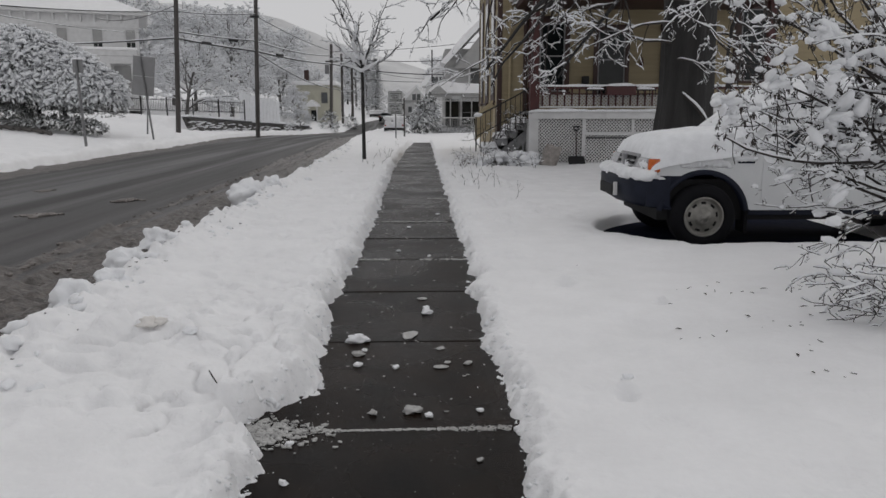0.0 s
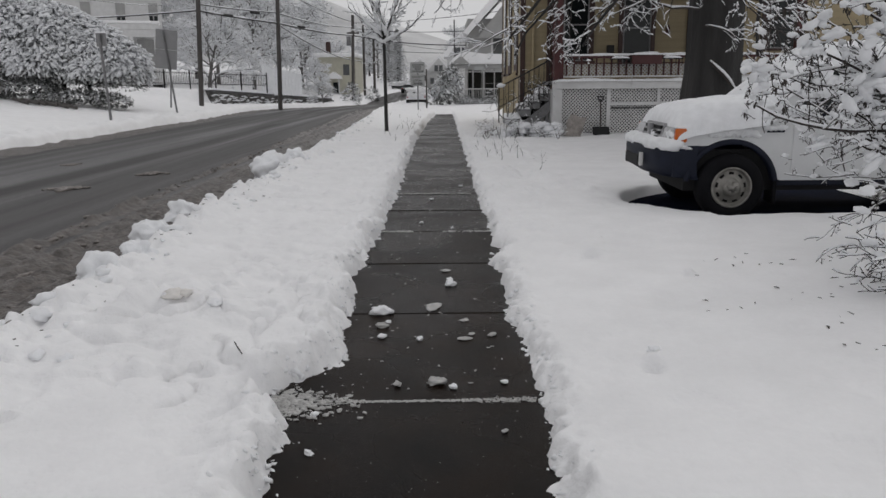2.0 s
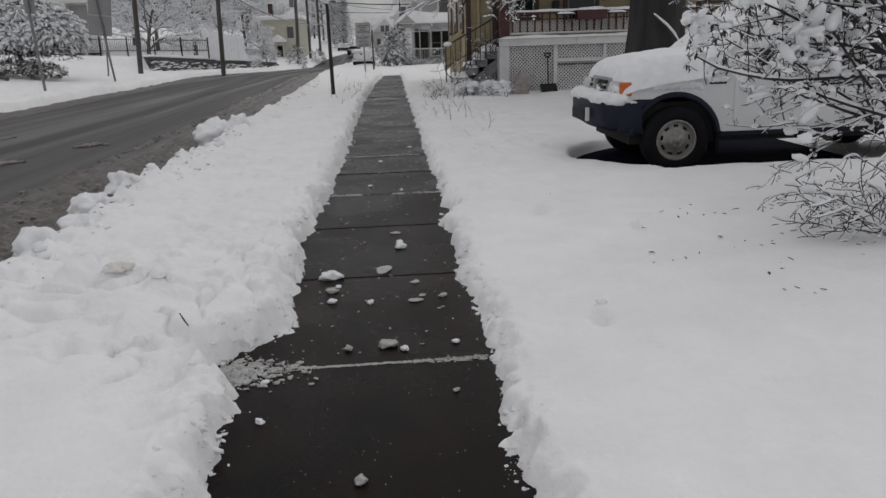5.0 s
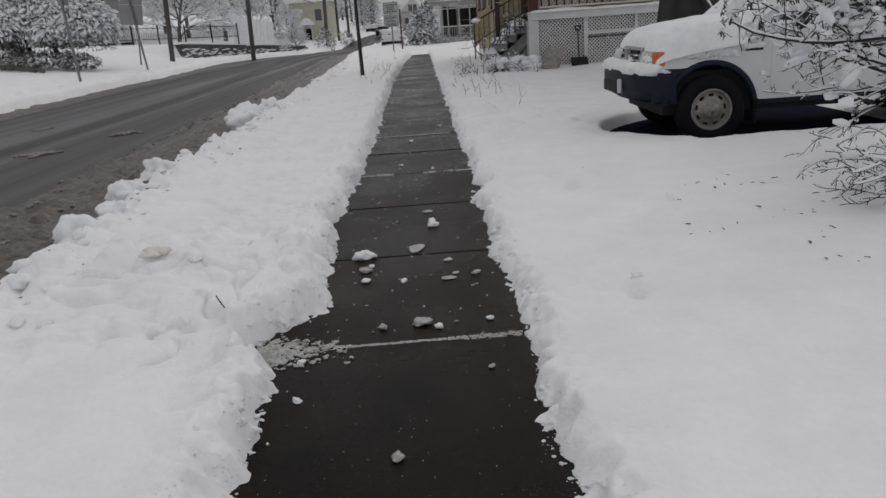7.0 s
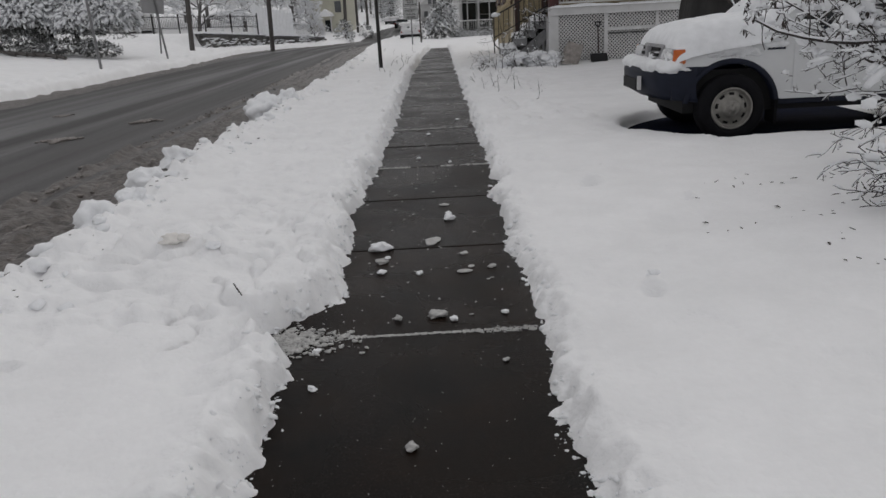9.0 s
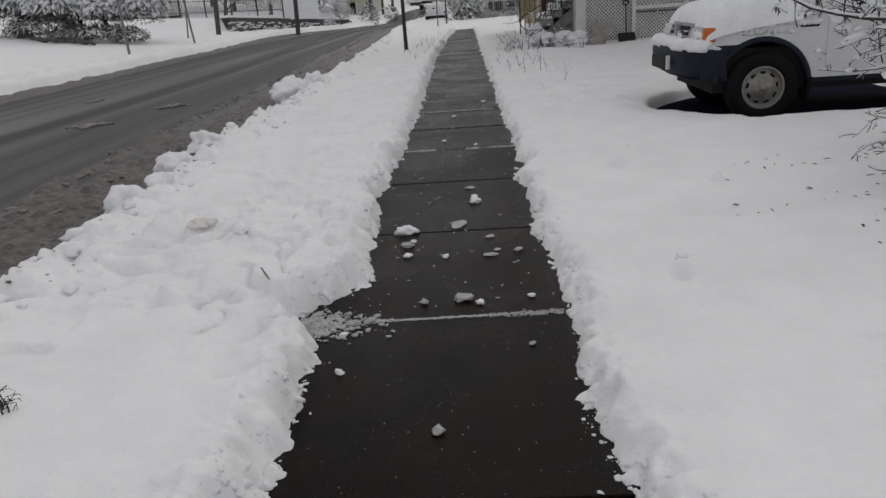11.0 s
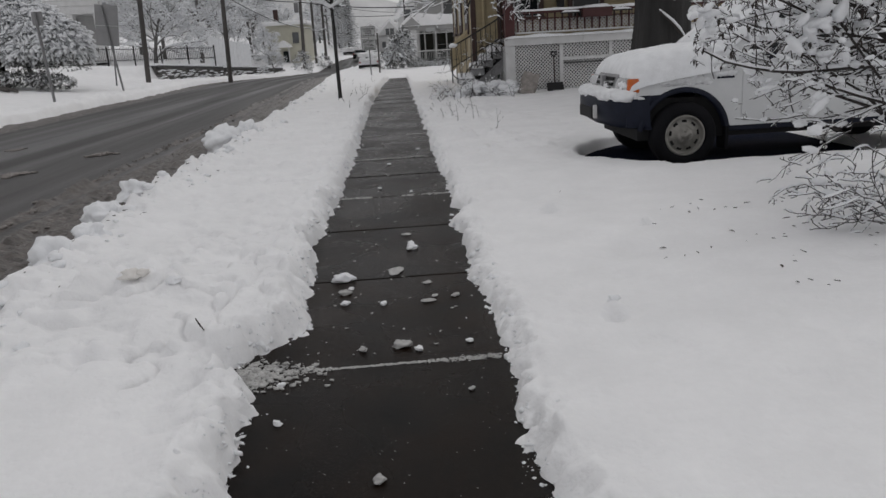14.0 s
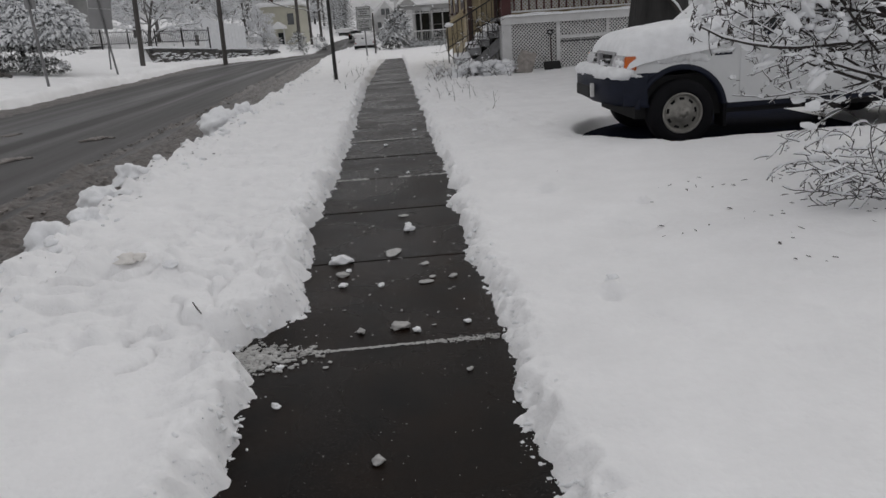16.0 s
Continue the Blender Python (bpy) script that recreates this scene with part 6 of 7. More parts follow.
# gabled houses far down the street
def far_house(x0, x1, y, z0, z1, ridge, label, mat):
    t = thing("far_house", label, "house", group="houses down the street")
    part("wall", boxes((x0, y, z0), (x1, y + 8, z1)), mat, t)
    bm = bmesh.new()
    prism(bm, [(x0 - 0.4, z1 - 0.2), (x1 + 0.4, z1 - 0.2), (x1 + 0.4, z1 + 0.1), ((x0 + x1) / 2, ridge + 0.3), (x0 - 0.4, z1 + 0.1)], y - 0.35, y + 8.4, 1)
    part("roof", bm, SNOW, t, "snowy gable roof")
    bm = bmesh.new()
    prism(bm, [(x0, z1 - 0.25), (x1, z1 - 0.25), ((x0 + x1) / 2, ridge - 0.15)], y - 0.42, y - 0.34, 1)
    part("gable", bm, mat, t)
    cx = (x0 + x1) / 2
    for dx, z in ((-0.35, z1 + 0.3), (0.35, z1 + 0.3), (-1.0, z1 - 1.6), (1.0, z1 - 1.6)):
        part("window", boxes((cx + dx - 0.28, y - 0.46, z - 0.5), (cx + dx + 0.28, y - 0.40, z + 0.4)), SLATE_GLASS, t)
    return t


far_house(-2.9, 0.7, 122, 0, 3.4, 5.3, "pale house with a snowy gable, far down the street", WHITE_TRIM)
far_house(-6.2, -2.4, 134, 0, 3.9, 5.4, "pale house with a snow-covered roof, far down the street", WHITE_TRIM)
far_house(0.4, 4.6, 108, 0, 3.2, 5.2, "pale house with a snowy gable, down the street", GREY_WALL)
far_house(-1.0, 1.4, 100, 0, 1.7, 2.5, "low porch with a snow-covered roof, down the street", WHITE_TRIM)
far_house(0.2, 3.0, 82, -0.5, 4.3, 6.3, "narrow pale house behind the grey porch house", WHITE_TRIM)


# ---- vehicles down the road ----
def small_car(name, x, y, z, w, h, ln, mat, label, snow):
    t = thing(name, label, "car")
    bm = bmesh.new()
    prism(bm, [(-w / 2, 0.30), (w / 2, 0.30), (w / 2, 0.62 * h), (0.40 * w, 0.68 * h), (0.34 * w, h), (-0.34 * w, h), (-0.40 * w, 0.68 * h), (-w / 2, 0.62 * h)], 0, ln, 1)
    bmesh.ops.bevel(bm, geom=bm.edges[:], offset=0.07, segments=2, affect='EDGES')
    part("body", bm, mat, t)
    part("rear_window", prisms([(-0.37 * w, 0.70 * h), (0.37 * w, 0.70 * h), (0.31 * w, 0.94 * h), (-0.31 * w, 0.94 * h)], -0.012, 0.02, 1), GLASS_DARK, t)
    part("bumper", boxes((-w / 2 + 0.02, -0.09, 0.32), (w / 2 - 0.02, 0.05, 0.52), 0.03), UNDERSIDE, t)
    for s in (-1, 1):
        part("tail_lamp", boxes((s * 0.42 * w - 0.07, -0.02, 0.5 * h), (s * 0.42 * w + 0.07, 0.03, 0.62 * h), 0.01), TAIL_RED, t)
        for yy in (0.75, ln - 0.75):
            bm = bmesh.new()
            tube(bm, [(s * (w / 2 - 0.2), yy, 0.31), (s * (w / 2 + 0.01), yy, 0.31)], 0.31, 16)
            part("wheel", bm, RUBBER, t)
    if snow:
        bm = bmesh.new()
        for k in range(40):
            lump(bm, (rng.uniform(-0.36, 0.36) * w, rng.uniform(0.0, ln), h + 0.02), (0.35, 0.4, 0.14), k, 2, 0.3)
        for k in range(26):
            lump(bm, (rng.uniform(-0.42, 0.42) * w, 0.0, rng.uniform(0.62, 0.98) * h), (0.22, 0.10, 0.16), k + 50, 2, 0.3)
        part("snow_blanket", bm, SNOW, t, "thick snow blanket", True)
    t.matrix_basis = pose(x, y, z)
    return t


small_car("parked_car", -2.5, 66, -0.42, 1.75, 1.35, 4.2, SNOW_CLUMP, "dark parked car buried under thick snow", True)
small_car("car", -4.55, 95, 0.25, 1.8, 1.05, 4.3, CAR_SILVER, "silver car on the road far off", False)
small_car("car", -6.75, 110, 0.55, 1.7, 0.95, 4.3, CAR_SILVER, "pale car on the road far off", True)


# ---- snowy trees and bushes ----
def winter_tree(seed, h, spread_, label, kids=(11, 7, 5), trunk=0.16, clear=0.22, snow=(1.0, 0.040), thin=0.010):
    r = random.Random(seed)
    runs = []
    grow(r, (0, 0, -0.3), (0.02, 0, 1), h * 0.55, trunk, 0, runs, kids=(), wander=0.05, steps=6)
    st = runs[0][1]
    for k in range(11):
        f = clear + (1 - clear) * k / 10
        q = st[min(5, int(f * 6))].lerp(st[min(6, int(f * 6) + 1)], (f * 6) % 1)
        a = k * 2.4 + r.uniform(-0.4, 0.4)
        el = 0.45 + 0.9 * f
        grow(r, q, (math.cos(a), math.sin(a), el), h * spread_ * (1.05 - 0.35 * f), trunk * 0.42, 1, runs, kids=(0,) + kids, spread=0.75, droop=0.12, wander=0.13, shrink=0.46, steps=7, first=0.2)
    runs = [(l, p, [max(x, thin) for x in rr]) for l, p, rr in runs]
    t = bare_plant("winter_tree", label, "tree", [q for q in runs if q[0] < 4], [q for q in runs if q[0] > 0], r, bark=HAZE_BARK, grow_by=snow, lift=0.6, sides=4)
    return t


def place_copies(src, spots, group):
    for x, y, s, a in spots:
        c = copy_thing(src, pose(x, y, gz(x, y), 0, 0, a) @ Matrix.Scale(s, 4))
        c.scale = (s, s, s)
        c["group"] = group


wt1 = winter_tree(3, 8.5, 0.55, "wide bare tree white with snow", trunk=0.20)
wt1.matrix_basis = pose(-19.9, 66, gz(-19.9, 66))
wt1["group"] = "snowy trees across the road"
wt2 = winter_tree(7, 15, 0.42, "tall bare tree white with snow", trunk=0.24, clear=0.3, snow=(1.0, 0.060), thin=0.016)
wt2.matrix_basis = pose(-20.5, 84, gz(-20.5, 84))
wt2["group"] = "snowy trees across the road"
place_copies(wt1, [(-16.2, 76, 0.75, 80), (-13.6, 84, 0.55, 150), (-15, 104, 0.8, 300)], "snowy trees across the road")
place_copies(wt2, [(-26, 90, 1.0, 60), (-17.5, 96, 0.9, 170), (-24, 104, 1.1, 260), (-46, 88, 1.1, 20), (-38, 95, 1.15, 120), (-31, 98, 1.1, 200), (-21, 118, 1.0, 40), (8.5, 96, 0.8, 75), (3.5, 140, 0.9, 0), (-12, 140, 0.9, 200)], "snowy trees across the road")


def conifer(seed, h, label):
    """A spruce: whorls of drooping boughs of needles with snow upon them."""
    r = random.Random(seed)
    t = thing("conifer", label, "tree")
    part("trunk", tubes([(0, 0, -0.2), (0, 0, h)], [0.02 * h, 0.01], 8), BARK, t)
    dark, white = [], []
    for k in range(int(34)):
        f = k / 33
        z = h * (0.08 + 0.9 * f)
        ln = h * 0.30 * (1 - f) ** 0.85 + 0.1
        for j in range(9):
            a = j * 0.7 + k * 1.3 + r.uniform(-0.2, 0.2)
            l2 = ln * r.uniform(0.7, 1.15)
            for m_ in range(4):
                u = (m_ + 0.6) / 4
                x, y, zz = math.cos(a) * l2 * u, math.sin(a) * l2 * u, z - 0.35 * l2 * u * u
                s = 0.10 * h * 0.35 * (1.1 - 0.5 * u)
                dark.append((x, y, zz - 0.05, s * 1.2, s * 1.2, s, a, r.uniform(0.2, 0.6)))
                if r.random() < 0.72:
                    white.append((x, y, zz + 0.06, s * 0.75, s * 0.5, s * 0.3, a, 0.25))
    scatter("needles", SPRIG_V, SPRIG_F, dark, EVERGREEN, t, "dark needles")
    b1, f1 = blob_template(3, 1, 0.5)
    scatter("snow_load", b1, f1, white, TWIG_SNOW, t, "snow on its boughs", True)
    return t


cf = conifer(2, 9.0, "tall dark spruce with snow-laden boughs")
cf.matrix_basis = pose(-7.2, 118, 0.4)
place_copies(cf, [(-9.3, 128, 0.95, 40), (-14.5, 150, 1.1, 90), (2.6, 150, 0.9, 200)], "spruces")


def snow_bush(name, label, blobs, n, size, seed, dark=1.6, snow_up=0.35, tufts=False, cover=1.25):
    """A dense evergreen bush: sprigs within some lobes, and snow on their upper sides."""
    r = random.Random(seed)
    t = thing(name, label, "bush")
    D, W, T = [], [], []
    tot = sum(b[3] * b[5] for b in blobs)
    for cx, cy, cz, rx, ry, rz in blobs:
        k = int(n * rx * rz / tot)
        for _ in range(k):
            a, u = r.uniform(0, 2 * math.pi), r.uniform(-0.75, 1)
            q = math.sqrt(1 - u * u)
            f = r.uniform(0.62, 1.05)
            x, y, z = cx + rx * q * math.cos(a) * f, cy + ry * q * math.sin(a) * f, cz + rz * u * f
            s = size * r.uniform(0.6, 1.3)
            D.append((x, y, z, s * dark, s * dark, s * dark, a + r.uniform(-0.6, 0.6), -0.9 * u + r.uniform(-0.4, 0.4)))
            if u > -0.6 and r.random() < cover * (u + 0.75):
                W.append((x + 0.7 * s * q * math.cos(a), y + 0.7 * s * q * math.sin(a), z + 0.25 * s, s * r.uniform(0.8, 1.7), s * r.uniform(0.25, 0.5), s * snow_up * r.uniform(0.4, 0.9), a + r.uniform(-0.9, 0.9), 0.55 - 0.7 * u + r.uniform(-0.35, 0.35)))
            # heavy tufts of snow that weigh the outer sprays down
            if tufts and u > -0.25 and f > 0.88 and noise.noise(Vector((x, y, z)) * 2.3) > -0.02 and r.random() < 0.75:
                g = size * r.uniform(0.6, 1.35)
                W.append((x + 0.05 * math.cos(a), y + 0.05 * math.sin(a), z + 0.06, g * r.uniform(1.2, 2.2), g * r.uniform(0.45, 0.9), g * r.uniform(0.35, 0.6), a + r.uniform(-0.5, 0.5), 0.5 - 0.5 * u + r.uniform(-0.25, 0.25)))
    scatter("foliage", SPRIG_V, SPRIG_F, D, EVERGREEN, t, "dark foliage")
    b1, f1 = blob_template(seed, 1, 0.9)
    scatter("snow_load", b1, f1, W, TWIG_SNOW, t, "snow caught on the sprigs", True)["kind"] = "stuff"
    return t


big_bush = snow_bush("evergreen_bush", "huge spreading evergreen bush bowed down with snow", [(-18.6, 36.5, 3.1, 2.6, 2.0, 2.1), (-16.6, 36.3, 2.7, 1.9, 1.6, 1.75), (-14.9, 36, 2.2, 1.4, 1.3, 1.25), (-21.2, 37, 3.4, 2.4, 2.0, 2.3), (-15.7, 36, 2.9, 1.2, 1.2, 1.2), (-17.6, 36.2, 3.9, 1.6, 1.4, 1.1), (-19.6, 36.0, 4.3, 1.7, 1.4, 1.1), (-16.0, 35.4, 2.0, 1.1, 0.9, 0.8), (-18.2, 35.2, 2.3, 1.3, 0.9, 0.9), (-20.3, 35.4, 2.6, 1.4, 0.9, 0.9)], 30000, 0.115, 4, 1.1, 0.75, True)
for p_, h_ in (((-16.5, 36.5, 0.3), 2.4), ((-18.5, 36.8, 0.3), 2.8), ((-20.4, 36.6, 0.6), 2.6), ((-17.4, 36.0, 0.4), 2.2)):
    part("stem", tubes([p_, (p_[0] - 0.2, p_[1], h_)], 0.10, 8), BARK, big_bush)
low = snow_bush("low_evergreen", "low dark ground cover under the big bush, dusted with snow", [(-16.5, 34.8, 0.95, 1.9, 0.6, 0.28), (-18.9, 35.2, 1.35, 1.7, 0.6, 0.40), (-14.8, 34.6, 0.75, 0.8, 0.5, 0.22)], 2200, 0.13, 8, 1.4, 0.25, False, 0.4)
rg = random.Random(3)
for k in range(7):
    x, y = -18.8 + 0.42 * k, 33.9 - 0.12 * k
    b_ = tagged(part("timber", tubes([(x, y, gz(x, y) + 0.14), (x + rg.uniform(0.8, 1.3), y - 0.55, gz(x + 1, y - 0.5) + 0.10)], 0.075, 7), POLE_WOOD), "dark fallen timber half buried in the snowy bank", "timber", group="fallen timbers")
snow_bush("snowy_shrub", "snow-laden shrub beside the street", [(-0.15, 50, 0.9, 0.55, 0.5, 1.0), (0.35, 50.5, 1.2, 0.6, 0.5, 1.3), (-0.75, 51, 0.5, 0.5, 0.4, 0.6)], 520, 0.17, 12)
snow_bush("snowy_shrub", "low snowy shrubs before the grey porch", [(1.4, 52, 0.2, 0.6, 0.5, 0.35), (2.5, 52.5, 0.15, 0.6, 0.5, 0.3), (3.4, 52.5, 0.15, 0.5, 0.5, 0.3)], 420, 0.12, 13)
place_copies(wt1, [(-9.9, 63, 0.27, 200)], "snowy trees across the road")
snow_bush("snowy_shrub", "snowy shrub on the bank across the road", [(-8.9, 74, 0.3, 0.8, 0.6, 1.1), (-7.9, 84, 0.1, 0.7, 0.6, 0.9)], 300, 0.18, 15)

# wooded hill in the distance
hx = np.linspace(-420, 420, 150)
hy = np.linspace(330, 620, 60)
HX, HY = np.meshgrid(hx, hy)
ridge = np.interp(HX, [-420, -183, -79, -62, -37, 3, 25, 80, 200, 420], [56, 64, 53, 46, 37, 24, 26, 37, 55, 50])
hz = ridge * smooth(330, 430, HY) * (1 + 0.06 * fbm(HX / 40, HY / 40, 301, 4)) - 2 + 1.6 * np.abs(fbm(HX / 5, HY / 5, 302, 3)) * smooth(335, 380, HY)
tagged(grid_object("backdrop", hx, hy, hz, HILL), "snowy wooded hill in the distance, its colour paled for mist", "hill", kind="structure")


# ---- loose snow, ice and litter ----
drng = random.Random(77)
b2, f2 = blob_template(21, 2, 0.8)
b3, f3 = blob_template(34, 1, 0.9)


def clod(name, x, y, z, sx, sy, sz, seed, label, mat=SNOW_CLUMP, group=""):
    bm = bmesh.new()
    for v in lump(bm, (0, 0, 0), (sx, sy, sz), seed, 4 if sx > 0.1 else 3, 0.55, 0.4):
        q = v.co / sx
        v.co *= 1 + 0.11 * noise.noise(q * 4.3 + Vector((seed, 0, 3))) - 0.06 * abs(noise.noise(q * 2.6 + Vector((3, seed, 0)))) + 0.05 * noise.noise(q * 9)
    ob = part(name, bm, mat, None, "", True)
    ob.matrix_basis = pose(x, y, z, 0, 0, drng.uniform(0, 360))
    return tagged(ob, label, "snow lump", group)


for k, (x, y, s) in enumerate(((-2.98, 13.0, 0.33), (-2.72, 13.7, 0.16), (-2.92, 7.5, 0.21), (-3.02, 8.75, 0.20), (-2.58, 5.6, 0.19), (-2.46, 5.98, 0.11))):
    clod("snow_boulder", x, y, max(gz(x, y), -0.08) + s * 0.30, s * 1.1, s, s * 0.9, k + 3, "rounded lump of ploughed snow at the road edge", group="ploughed snow lumps")

for k, (x, y, s, mat) in enumerate(((-1.64, 4.45, 0.05, STAINED_SNOW), (-1.57, 4.47, 0.035, STAINED_SNOW), (-1.38, 4.40, 0.035, SNOW_CLUMP), (1.03, 3.70, 0.028, SNOW_CLUMP))):
    clod("snow_clod", x, y, gz(x, y) + s * 0.25, s * 1.3, s, s * 0.75, k + 80, "half-sunk clod of loose snow on the snow cover", mat, "clods on the snow")

# crumbs broken from the edges of the walk
def gzs(xs, ys):
    return ground_height(np.array(xs), np.array(ys))


n = 3400
ey = np.array([1.6 + 17 * drng.random() ** 1.7 for _ in range(n)])
side = np.array([drng.random() < 0.58 for _ in range(n)])
off = np.array([min(drng.gauss(-0.065, 0.042), -0.012) if k % 70 else abs(drng.gauss(0, 0.06)) for k in range(n)])
ex = np.where(side, walk_left(ey) + off, walk_right(ey) - off)
es = np.array([drng.choice((0.003, 0.004, 0.006, 0.009, 0.013)) * drng.uniform(0.7, 1.3) for _ in range(n)]) * (1 + 0.05 * ey)
es *= np.where(fbm(ex * 3, ey * 3, 431, 3) > -0.05, 1.25, 0.7)
ez = np.maximum(gzs(ex, ey), 0.0)
edge_bits = [(ex[k], ey[k], ez[k] - es[k] * 0.35, es[k] * drng.uniform(0.8, 1.9), es[k] * drng.uniform(0.7, 1.2), es[k] * drng.uniform(0.5, 1.0), drng.uniform(0, 6.3), drng.uniform(-0.5, 0.5)) for k in range(n)]
b4, f4 = blob_template(51, 1, 0.75)
tagged(scatter("snow_crumbs", b4, f4, edge_bits, SNOW_CLUMP, None, "", True), "crumbled snow along the edges of the shovelled walk", "snow", kind="stuff")
n = 190
vy = np.array([3 + 30 * drng.random() ** 1.4 for _ in range(n)])
vx = road_right(vy) + np.array([drng.gauss(0.25, 0.18) for _ in range(n)])
vs_ = np.array([drng.choice((0.012, 0.02, 0.03, 0.05)) * drng.uniform(0.7, 1.3) for _ in range(n)])
vz = np.maximum(gzs(vx, vy), road_z(vy))
tagged(scatter("snow_clods", b2, f2, [(vx[k], vy[k], vz[k] + 0.1 * vs_[k], vs_[k] * 1.2, vs_[k], vs_[k] * 0.8, drng.uniform(0, 6.3), 0) for k in range(n)], SNOW_CLUMP, None, "", True), "clods of ploughed snow along the road edge", "snow", kind="stuff")

# specks of road dirt thrown on the ploughed edge
n = 260
py = np.array([3.5 + 22 * drng.random() ** 1.4 for _ in range(n)])
px = road_right(py) + np.array([abs(drng.gauss(0.0, 0.22)) + 0.05 for _ in range(n)])
pz = np.maximum(gzs(px, py), road_z(py))
ps = [0.004 + 0.014 * drng.random() ** 2 for _ in range(n)]
tagged(scatter("dirt_specks", b3, f3, [(px[k], py[k], pz[k], ps[k] * 1.5, ps[k], ps[k] * 0.6, drng.uniform(0, 6.3), 0) for k in range(n)], SLUSH), "specks of road dirt on the ploughed snow", "dirt", kind="stuff")

# pieces of ice and snow that lie on the slabs
for k, (x, y, s, mat, label) in enumerate(((0.02, 5.60, 0.062, SNOW_CLUMP, "white lump of snow on the walk"), (0.015, 5.74, 0.035, SNOW_CLUMP, "white lump of snow on the walk"), (-0.02, 6.05, 0.05, ICE_SNOW, "flat patch of grey slush on the walk"), (-0.06, 3.68, 0.055, ICE_SNOW, "dirty lump of ice on the walk"), (0.02, 3.62, 0.03, SNOW_CLUMP, "small lump of snow on the walk"), (-0.26, 3.66, 0.03, ICE_SNOW, "small lump of ice on the walk"), (0.28, 3.68, 0.025, SNOW_CLUMP, "small lump of snow on the walk"), (-0.17, 4.36, 0.03, SNOW_CLUMP, "small lump of snow on the walk"), (-0.40, 4.40, 0.035, SNOW_CLUMP, "small lump of snow on the walk"), (-0.41, 4.60, 0.045, ICE_SNOW, "grey lump of ice on the walk"), (-0.38, 4.69, 0.025, SNOW_CLUMP, "small lump of snow on the walk"), (0.10, 4.36, 0.05, ICE_SNOW, "flat patch of grey slush on the walk"), (0.14, 4.45, 0.03, ICE_SNOW, "flat patch of grey slush on the walk"), (0.26, 4.42, 0.032, ICE_SNOW, "grey lump of ice on the walk"), (-0.44, 4.88, 0.09, SNOW_CLUMP, "ragged lump of snow on the walk"), (-0.15, 2.44, 0.034, ICE_SNOW, "dirty lump of ice on the walk"), (-0.62, 3.30, 0.03, SNOW_CLUMP, "small lump of snow on the walk"), (-0.58, 2.93, 0.026, SNOW_CLUMP, "small lump of snow on the walk"), (0.24, 3.12, 0.02, ICE_SNOW, "small lump of ice on the walk"), (-0.10, 5.02, 0.09, ICE_SNOW, "flat patch of grey slush on the walk"), (0.10, 4.72, 0.04, ICE_SNOW, "flat patch of grey slush on the walk"), (-0.28, 8.2, 0.03, SNOW_CLUMP, "small lump of snow on the walk"), (0.05, 7.9, 0.03, SNOW_CLUMP, "small lump of snow on the walk"), (-0.2, 9.9, 0.04, SNOW_CLUMP, "small lump of snow on the walk"), (0.2, 11.2, 0.04, SNOW_CLUMP, "small lump of snow on the walk"))):
    flat = 0.22 if "patch" in label else 0.62
    s *= 0.72
    clod("snow_lump", x, y, 0.003 + s * flat * 0.30, s * 1.15, s * 0.85, s * flat, k + 40, label, mat, "lumps on the walk")

# slush swept into the joints and the bite at the verge, and fine crumbs
crumbs = []
for k in range(800):
    x = drng.uniform(-0.62, 0.42)
    s = drng.uniform(0.0025, 0.0062)
    crumbs.append((x, 3.46 + 0.02 * (x + 0.1) + drng.gauss(0, 0.005 + 0.011 * smooth(-0.1, 0.35, x) + 0.02 * smooth(-0.35, -0.6, x)), 0.002, s * 1.5, s, s * 0.6, drng.uniform(0, 6.3), 0))
for k in range(700):
    x, y = -0.86 + abs(drng.gauss(0, 0.17)), 3.43 + drng.gauss(0, 0.075)
    s = 0.003 + 0.012 * drng.random() ** 2.2
    crumbs.append((x, y, 0.004, s * 1.3, s, s * 0.7, drng.uniform(0, 6.3), 0))
for j in (7.73, 10.46, 13.3):
    for k in range(240):
        x = drng.uniform(-0.7, 0.45)
        if fbm(x * 4, j, 401, 2) > -0.12:
            s = drng.uniform(0.005, 0.014)
            crumbs.append((x, j + drng.gauss(0, 0.018), 0.002, s * 1.5, s, s * 0.5, drng.uniform(0, 6.3), 0))
for k in range(380):
    x, y, s = drng.uniform(-0.66, 0.42), 1.9 + 6 * drng.random() ** 1.2, drng.uniform(0.0008, 0.002)
    crumbs.append((x, y, 0.002, s * 1.4, s, s * 0.6, drng.uniform(0, 6.3), 0))
for k in range(300):
    y = 3.6 + 15 * drng.random() ** 1.3
    x = drng.uniform(-0.65, 0.4)
    s = drng.uniform(0.002, 0.006) * (1 + 0.08 * y)
    crumbs.append((x, y, 0.002, s * 1.4, s, s * 0.6, drng.uniform(0, 6.3), 0))
tagged(scatter("ice_crumbs", b3, f3, crumbs, ICE_SNOW, None, "", True), "icy crumbs and slush strewn over the slabs and joints", "ice", kind="stuff")

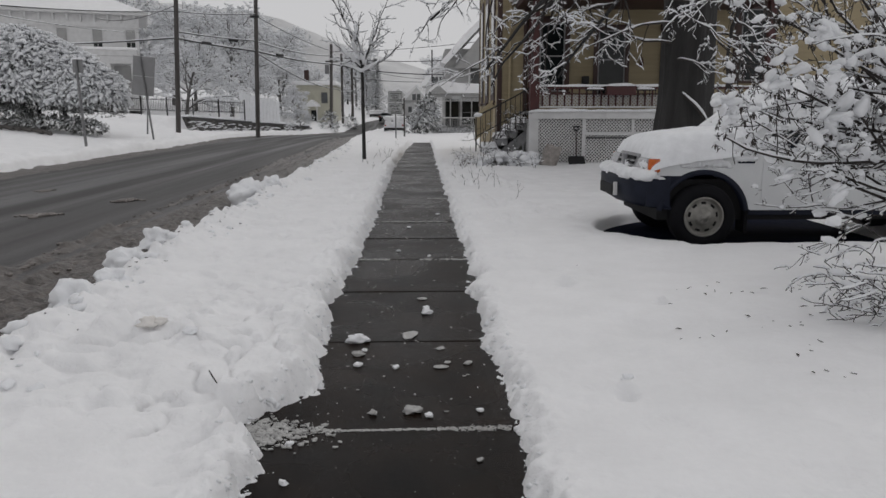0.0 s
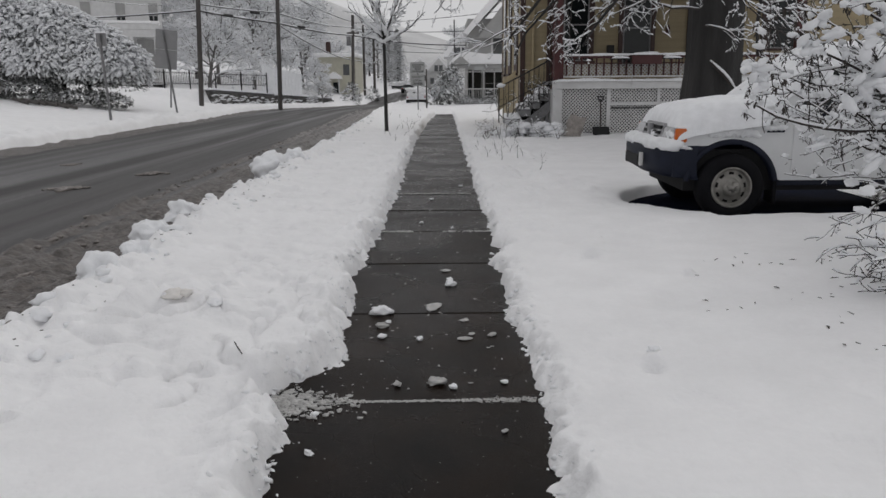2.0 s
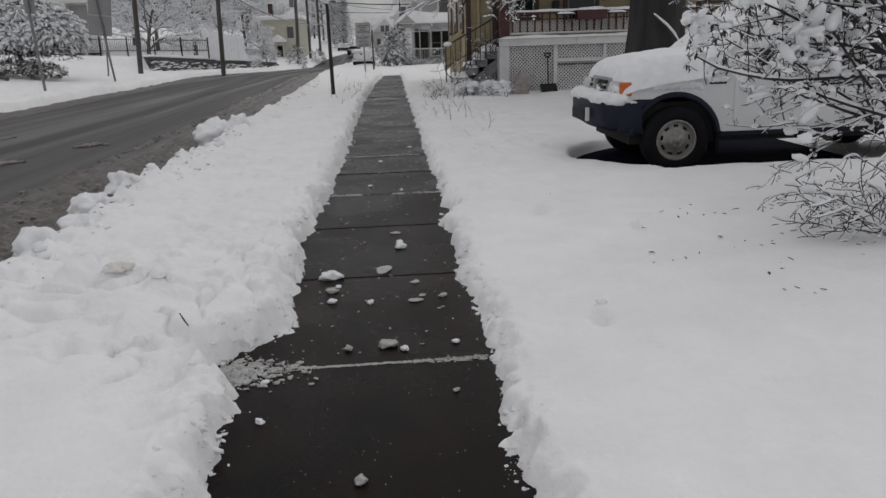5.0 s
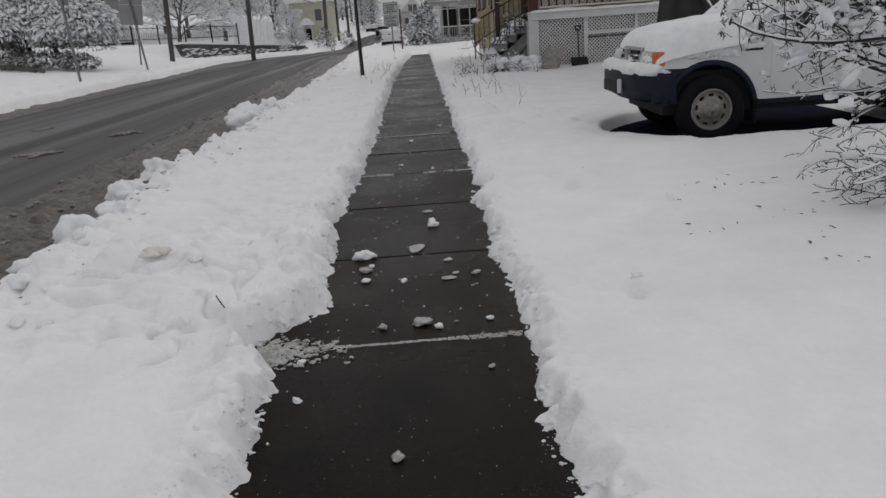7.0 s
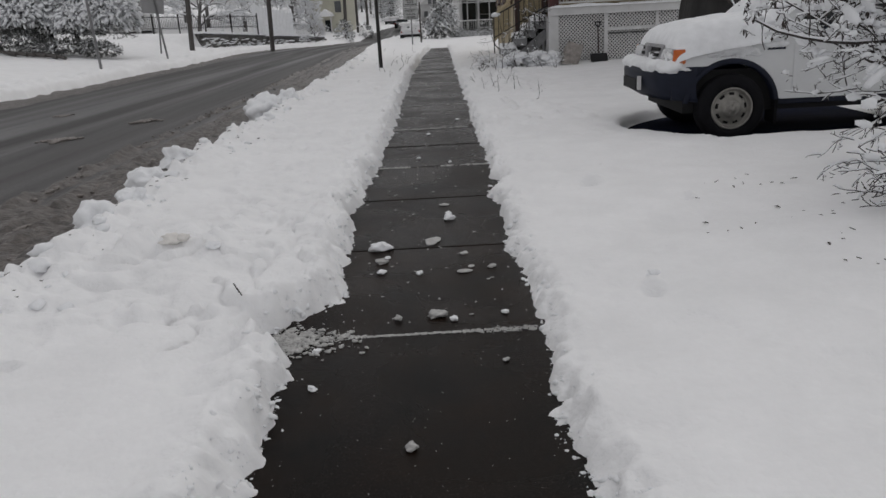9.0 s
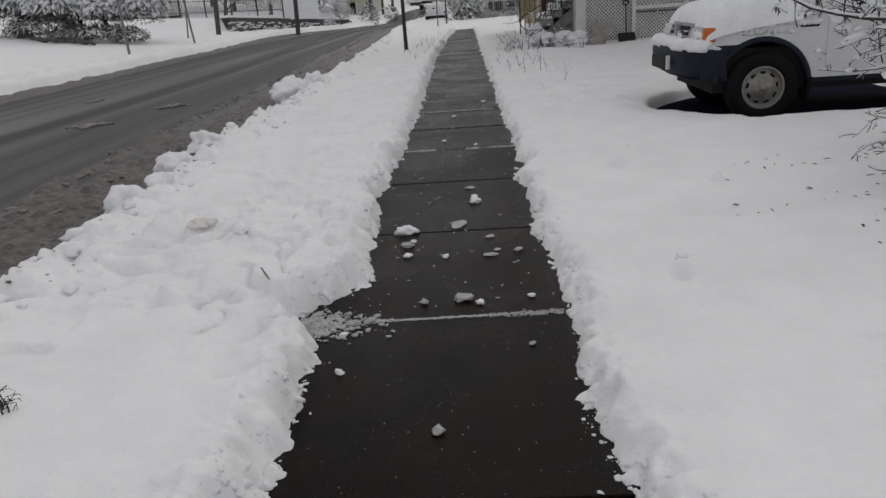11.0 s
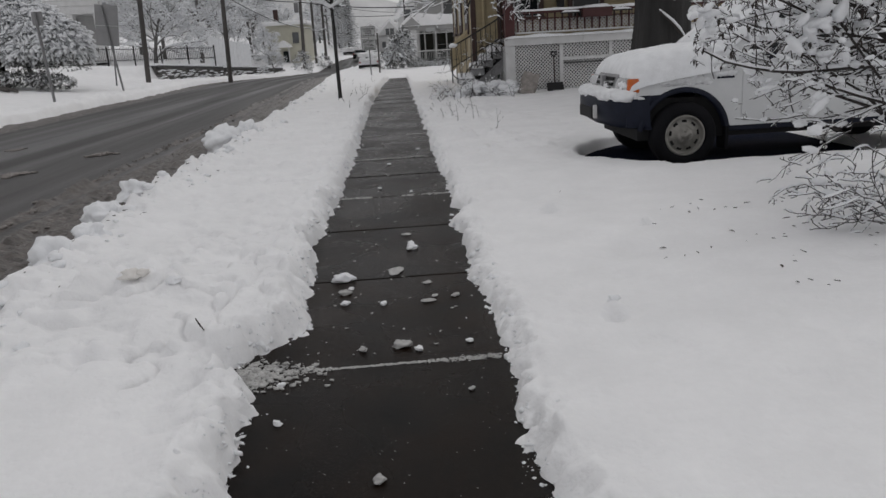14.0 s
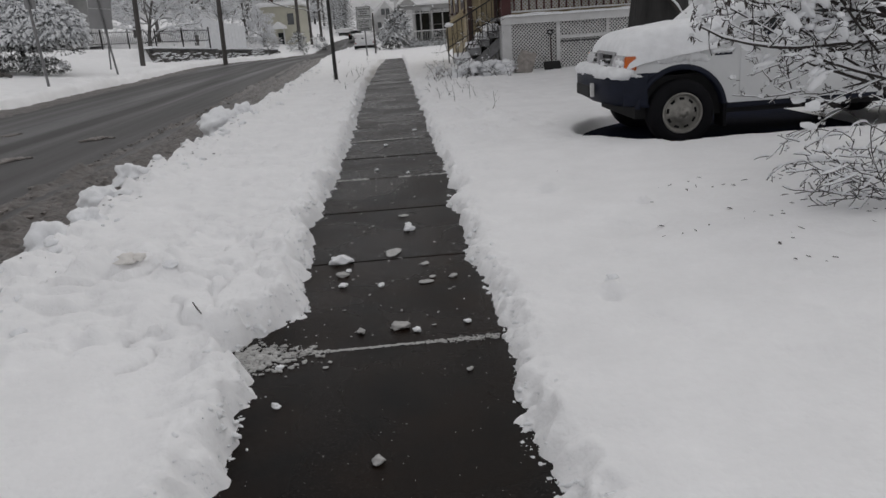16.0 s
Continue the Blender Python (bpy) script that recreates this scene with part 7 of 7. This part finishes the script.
# withered leaves and bits of twig on the snow near the shrub
litter, sticks = [], []
for k in range(40):
    x, y = drng.gauss(2.5, 0.6), drng.gauss(5.05, 0.7)
    if x < 1.2:
        continue
    s = drng.uniform(0.02, 0.062)
    litter.append((x, y, gz(x, y) + 0.008, s * drng.uniform(0.4, 1.2), s * drng.uniform(0.5, 1.3), s, drng.uniform(0, 6.3), drng.uniform(-0.3, 0.3)))
    if drng.random() < 0.35:
        a, ln = drng.uniform(0, 6.3), drng.uniform(0.02, 0.06)
        sticks.append(([(x + 0.1, y + 0.05, gz(x + 0.1, y + 0.05) + 0.006), (x + 0.1 + ln * math.cos(a), y + 0.05 + ln * math.sin(a), gz(x + 0.1, y + 0.05) + 0.01)], [0.003, 0.002]))
for x, y in ((2.30, 5.85), (1.72, 5.22)):
    litter.append((x, y, gz(x, y) + 0.015, 0.05, 0.05, 0.05, 0.6, 0.1))
tagged(scatter("leaf_litter", LEAF_V, LEAF_F, litter, LEAF_DEAD), "withered dark leaf bits fallen on the snow", "leaf litter", kind="stuff")
tagged(many_tubes("twig_litter", sticks, TWIG), "broken bits of twig on the snow", "twigs", kind="stuff")
stick_z = max(gz(-1.10, 3.78), gz(-1.07, 3.72), gz(-1.035, 3.66))
tagged(many_tubes("stick", [([(-1.105, 3.79, stick_z + 0.022), (-1.068, 3.72, stick_z + 0.012), (-1.030, 3.65, stick_z + 0.006)], [0.003, 0.0045, 0.003])], TWIG), "short dark stick lying on the thrown snow", "stick")
runs = []
for k in range(9):
    grow(drng, (-1.74 + drng.uniform(-0.04, 0.04), 2.50 + drng.uniform(-0.04, 0.04), gz(-1.74, 2.50) - 0.02), (drng.uniform(-0.7, 0.7), drng.uniform(-0.7, 0.7), 0.8), 0.15, 0.004, 0, runs, kids=(4, 2), spread=0.8, droop=0.8, wander=0.25, steps=5)
tagged(many_tubes("dead_weed", [(p, r) for l, p, r in runs], TWIG), "small dead weed poking out of the snow", "weed")
runs = []
for k in range(20):
    x, y = drng.uniform(0.55, 1.6), drng.uniform(12, 20)
    grow(drng, (x, y, gz(x, y) - 0.02), (drng.uniform(-0.6, 0.6), drng.uniform(-0.5, 0.5), 0.9), drng.uniform(0.10, 0.40), 0.005, 0, runs, kids=(3,), spread=0.7, droop=0.2, wander=0.2, steps=4)
for k in range(14):
    x, y = drng.uniform(-2.6, -1.0), drng.uniform(16, 34)
    grow(drng, (x, y, gz(x, y) - 0.02), (drng.uniform(-0.4, 0.4), drng.uniform(-0.4, 0.4), 0.9), drng.uniform(0.10, 0.45), 0.006, 0, runs, kids=(2,), spread=0.6, droop=0.2, wander=0.2, steps=4)
tagged(many_tubes("dead_stalks", [(p, r) for l, p, r in runs], TWIG, sides=4), "dead stalks standing out of the snow", "stalks", kind="stuff")
for cx, cy, ln, n in ((-5.93, 11.85, 0.27, 60), (-5.35, 13.8, 0.22, 40), (-7.6, 15.5, 0.15, 20)):
    bits = []
    for k in range(n):
        u = drng.gauss(0, 0.5)
        s = drng.uniform(0.02, 0.055) * (1.1 - 0.4 * min(1, abs(u)))
        bits.append((cx + u * ln, cy + 0.25 * u * ln + drng.gauss(0, 0.09), float(road_z(cy)) + 0.028, s * 1.4, s, s * 0.7, drng.uniform(0, 6.3), 0))
    tagged(scatter("slush_streak", b3, f3, bits, SLUSH_CLOD, None, "", True), "streak of dirty slush crumbs on the wet asphalt", "slush", "slush streaks on the road", "stuff")
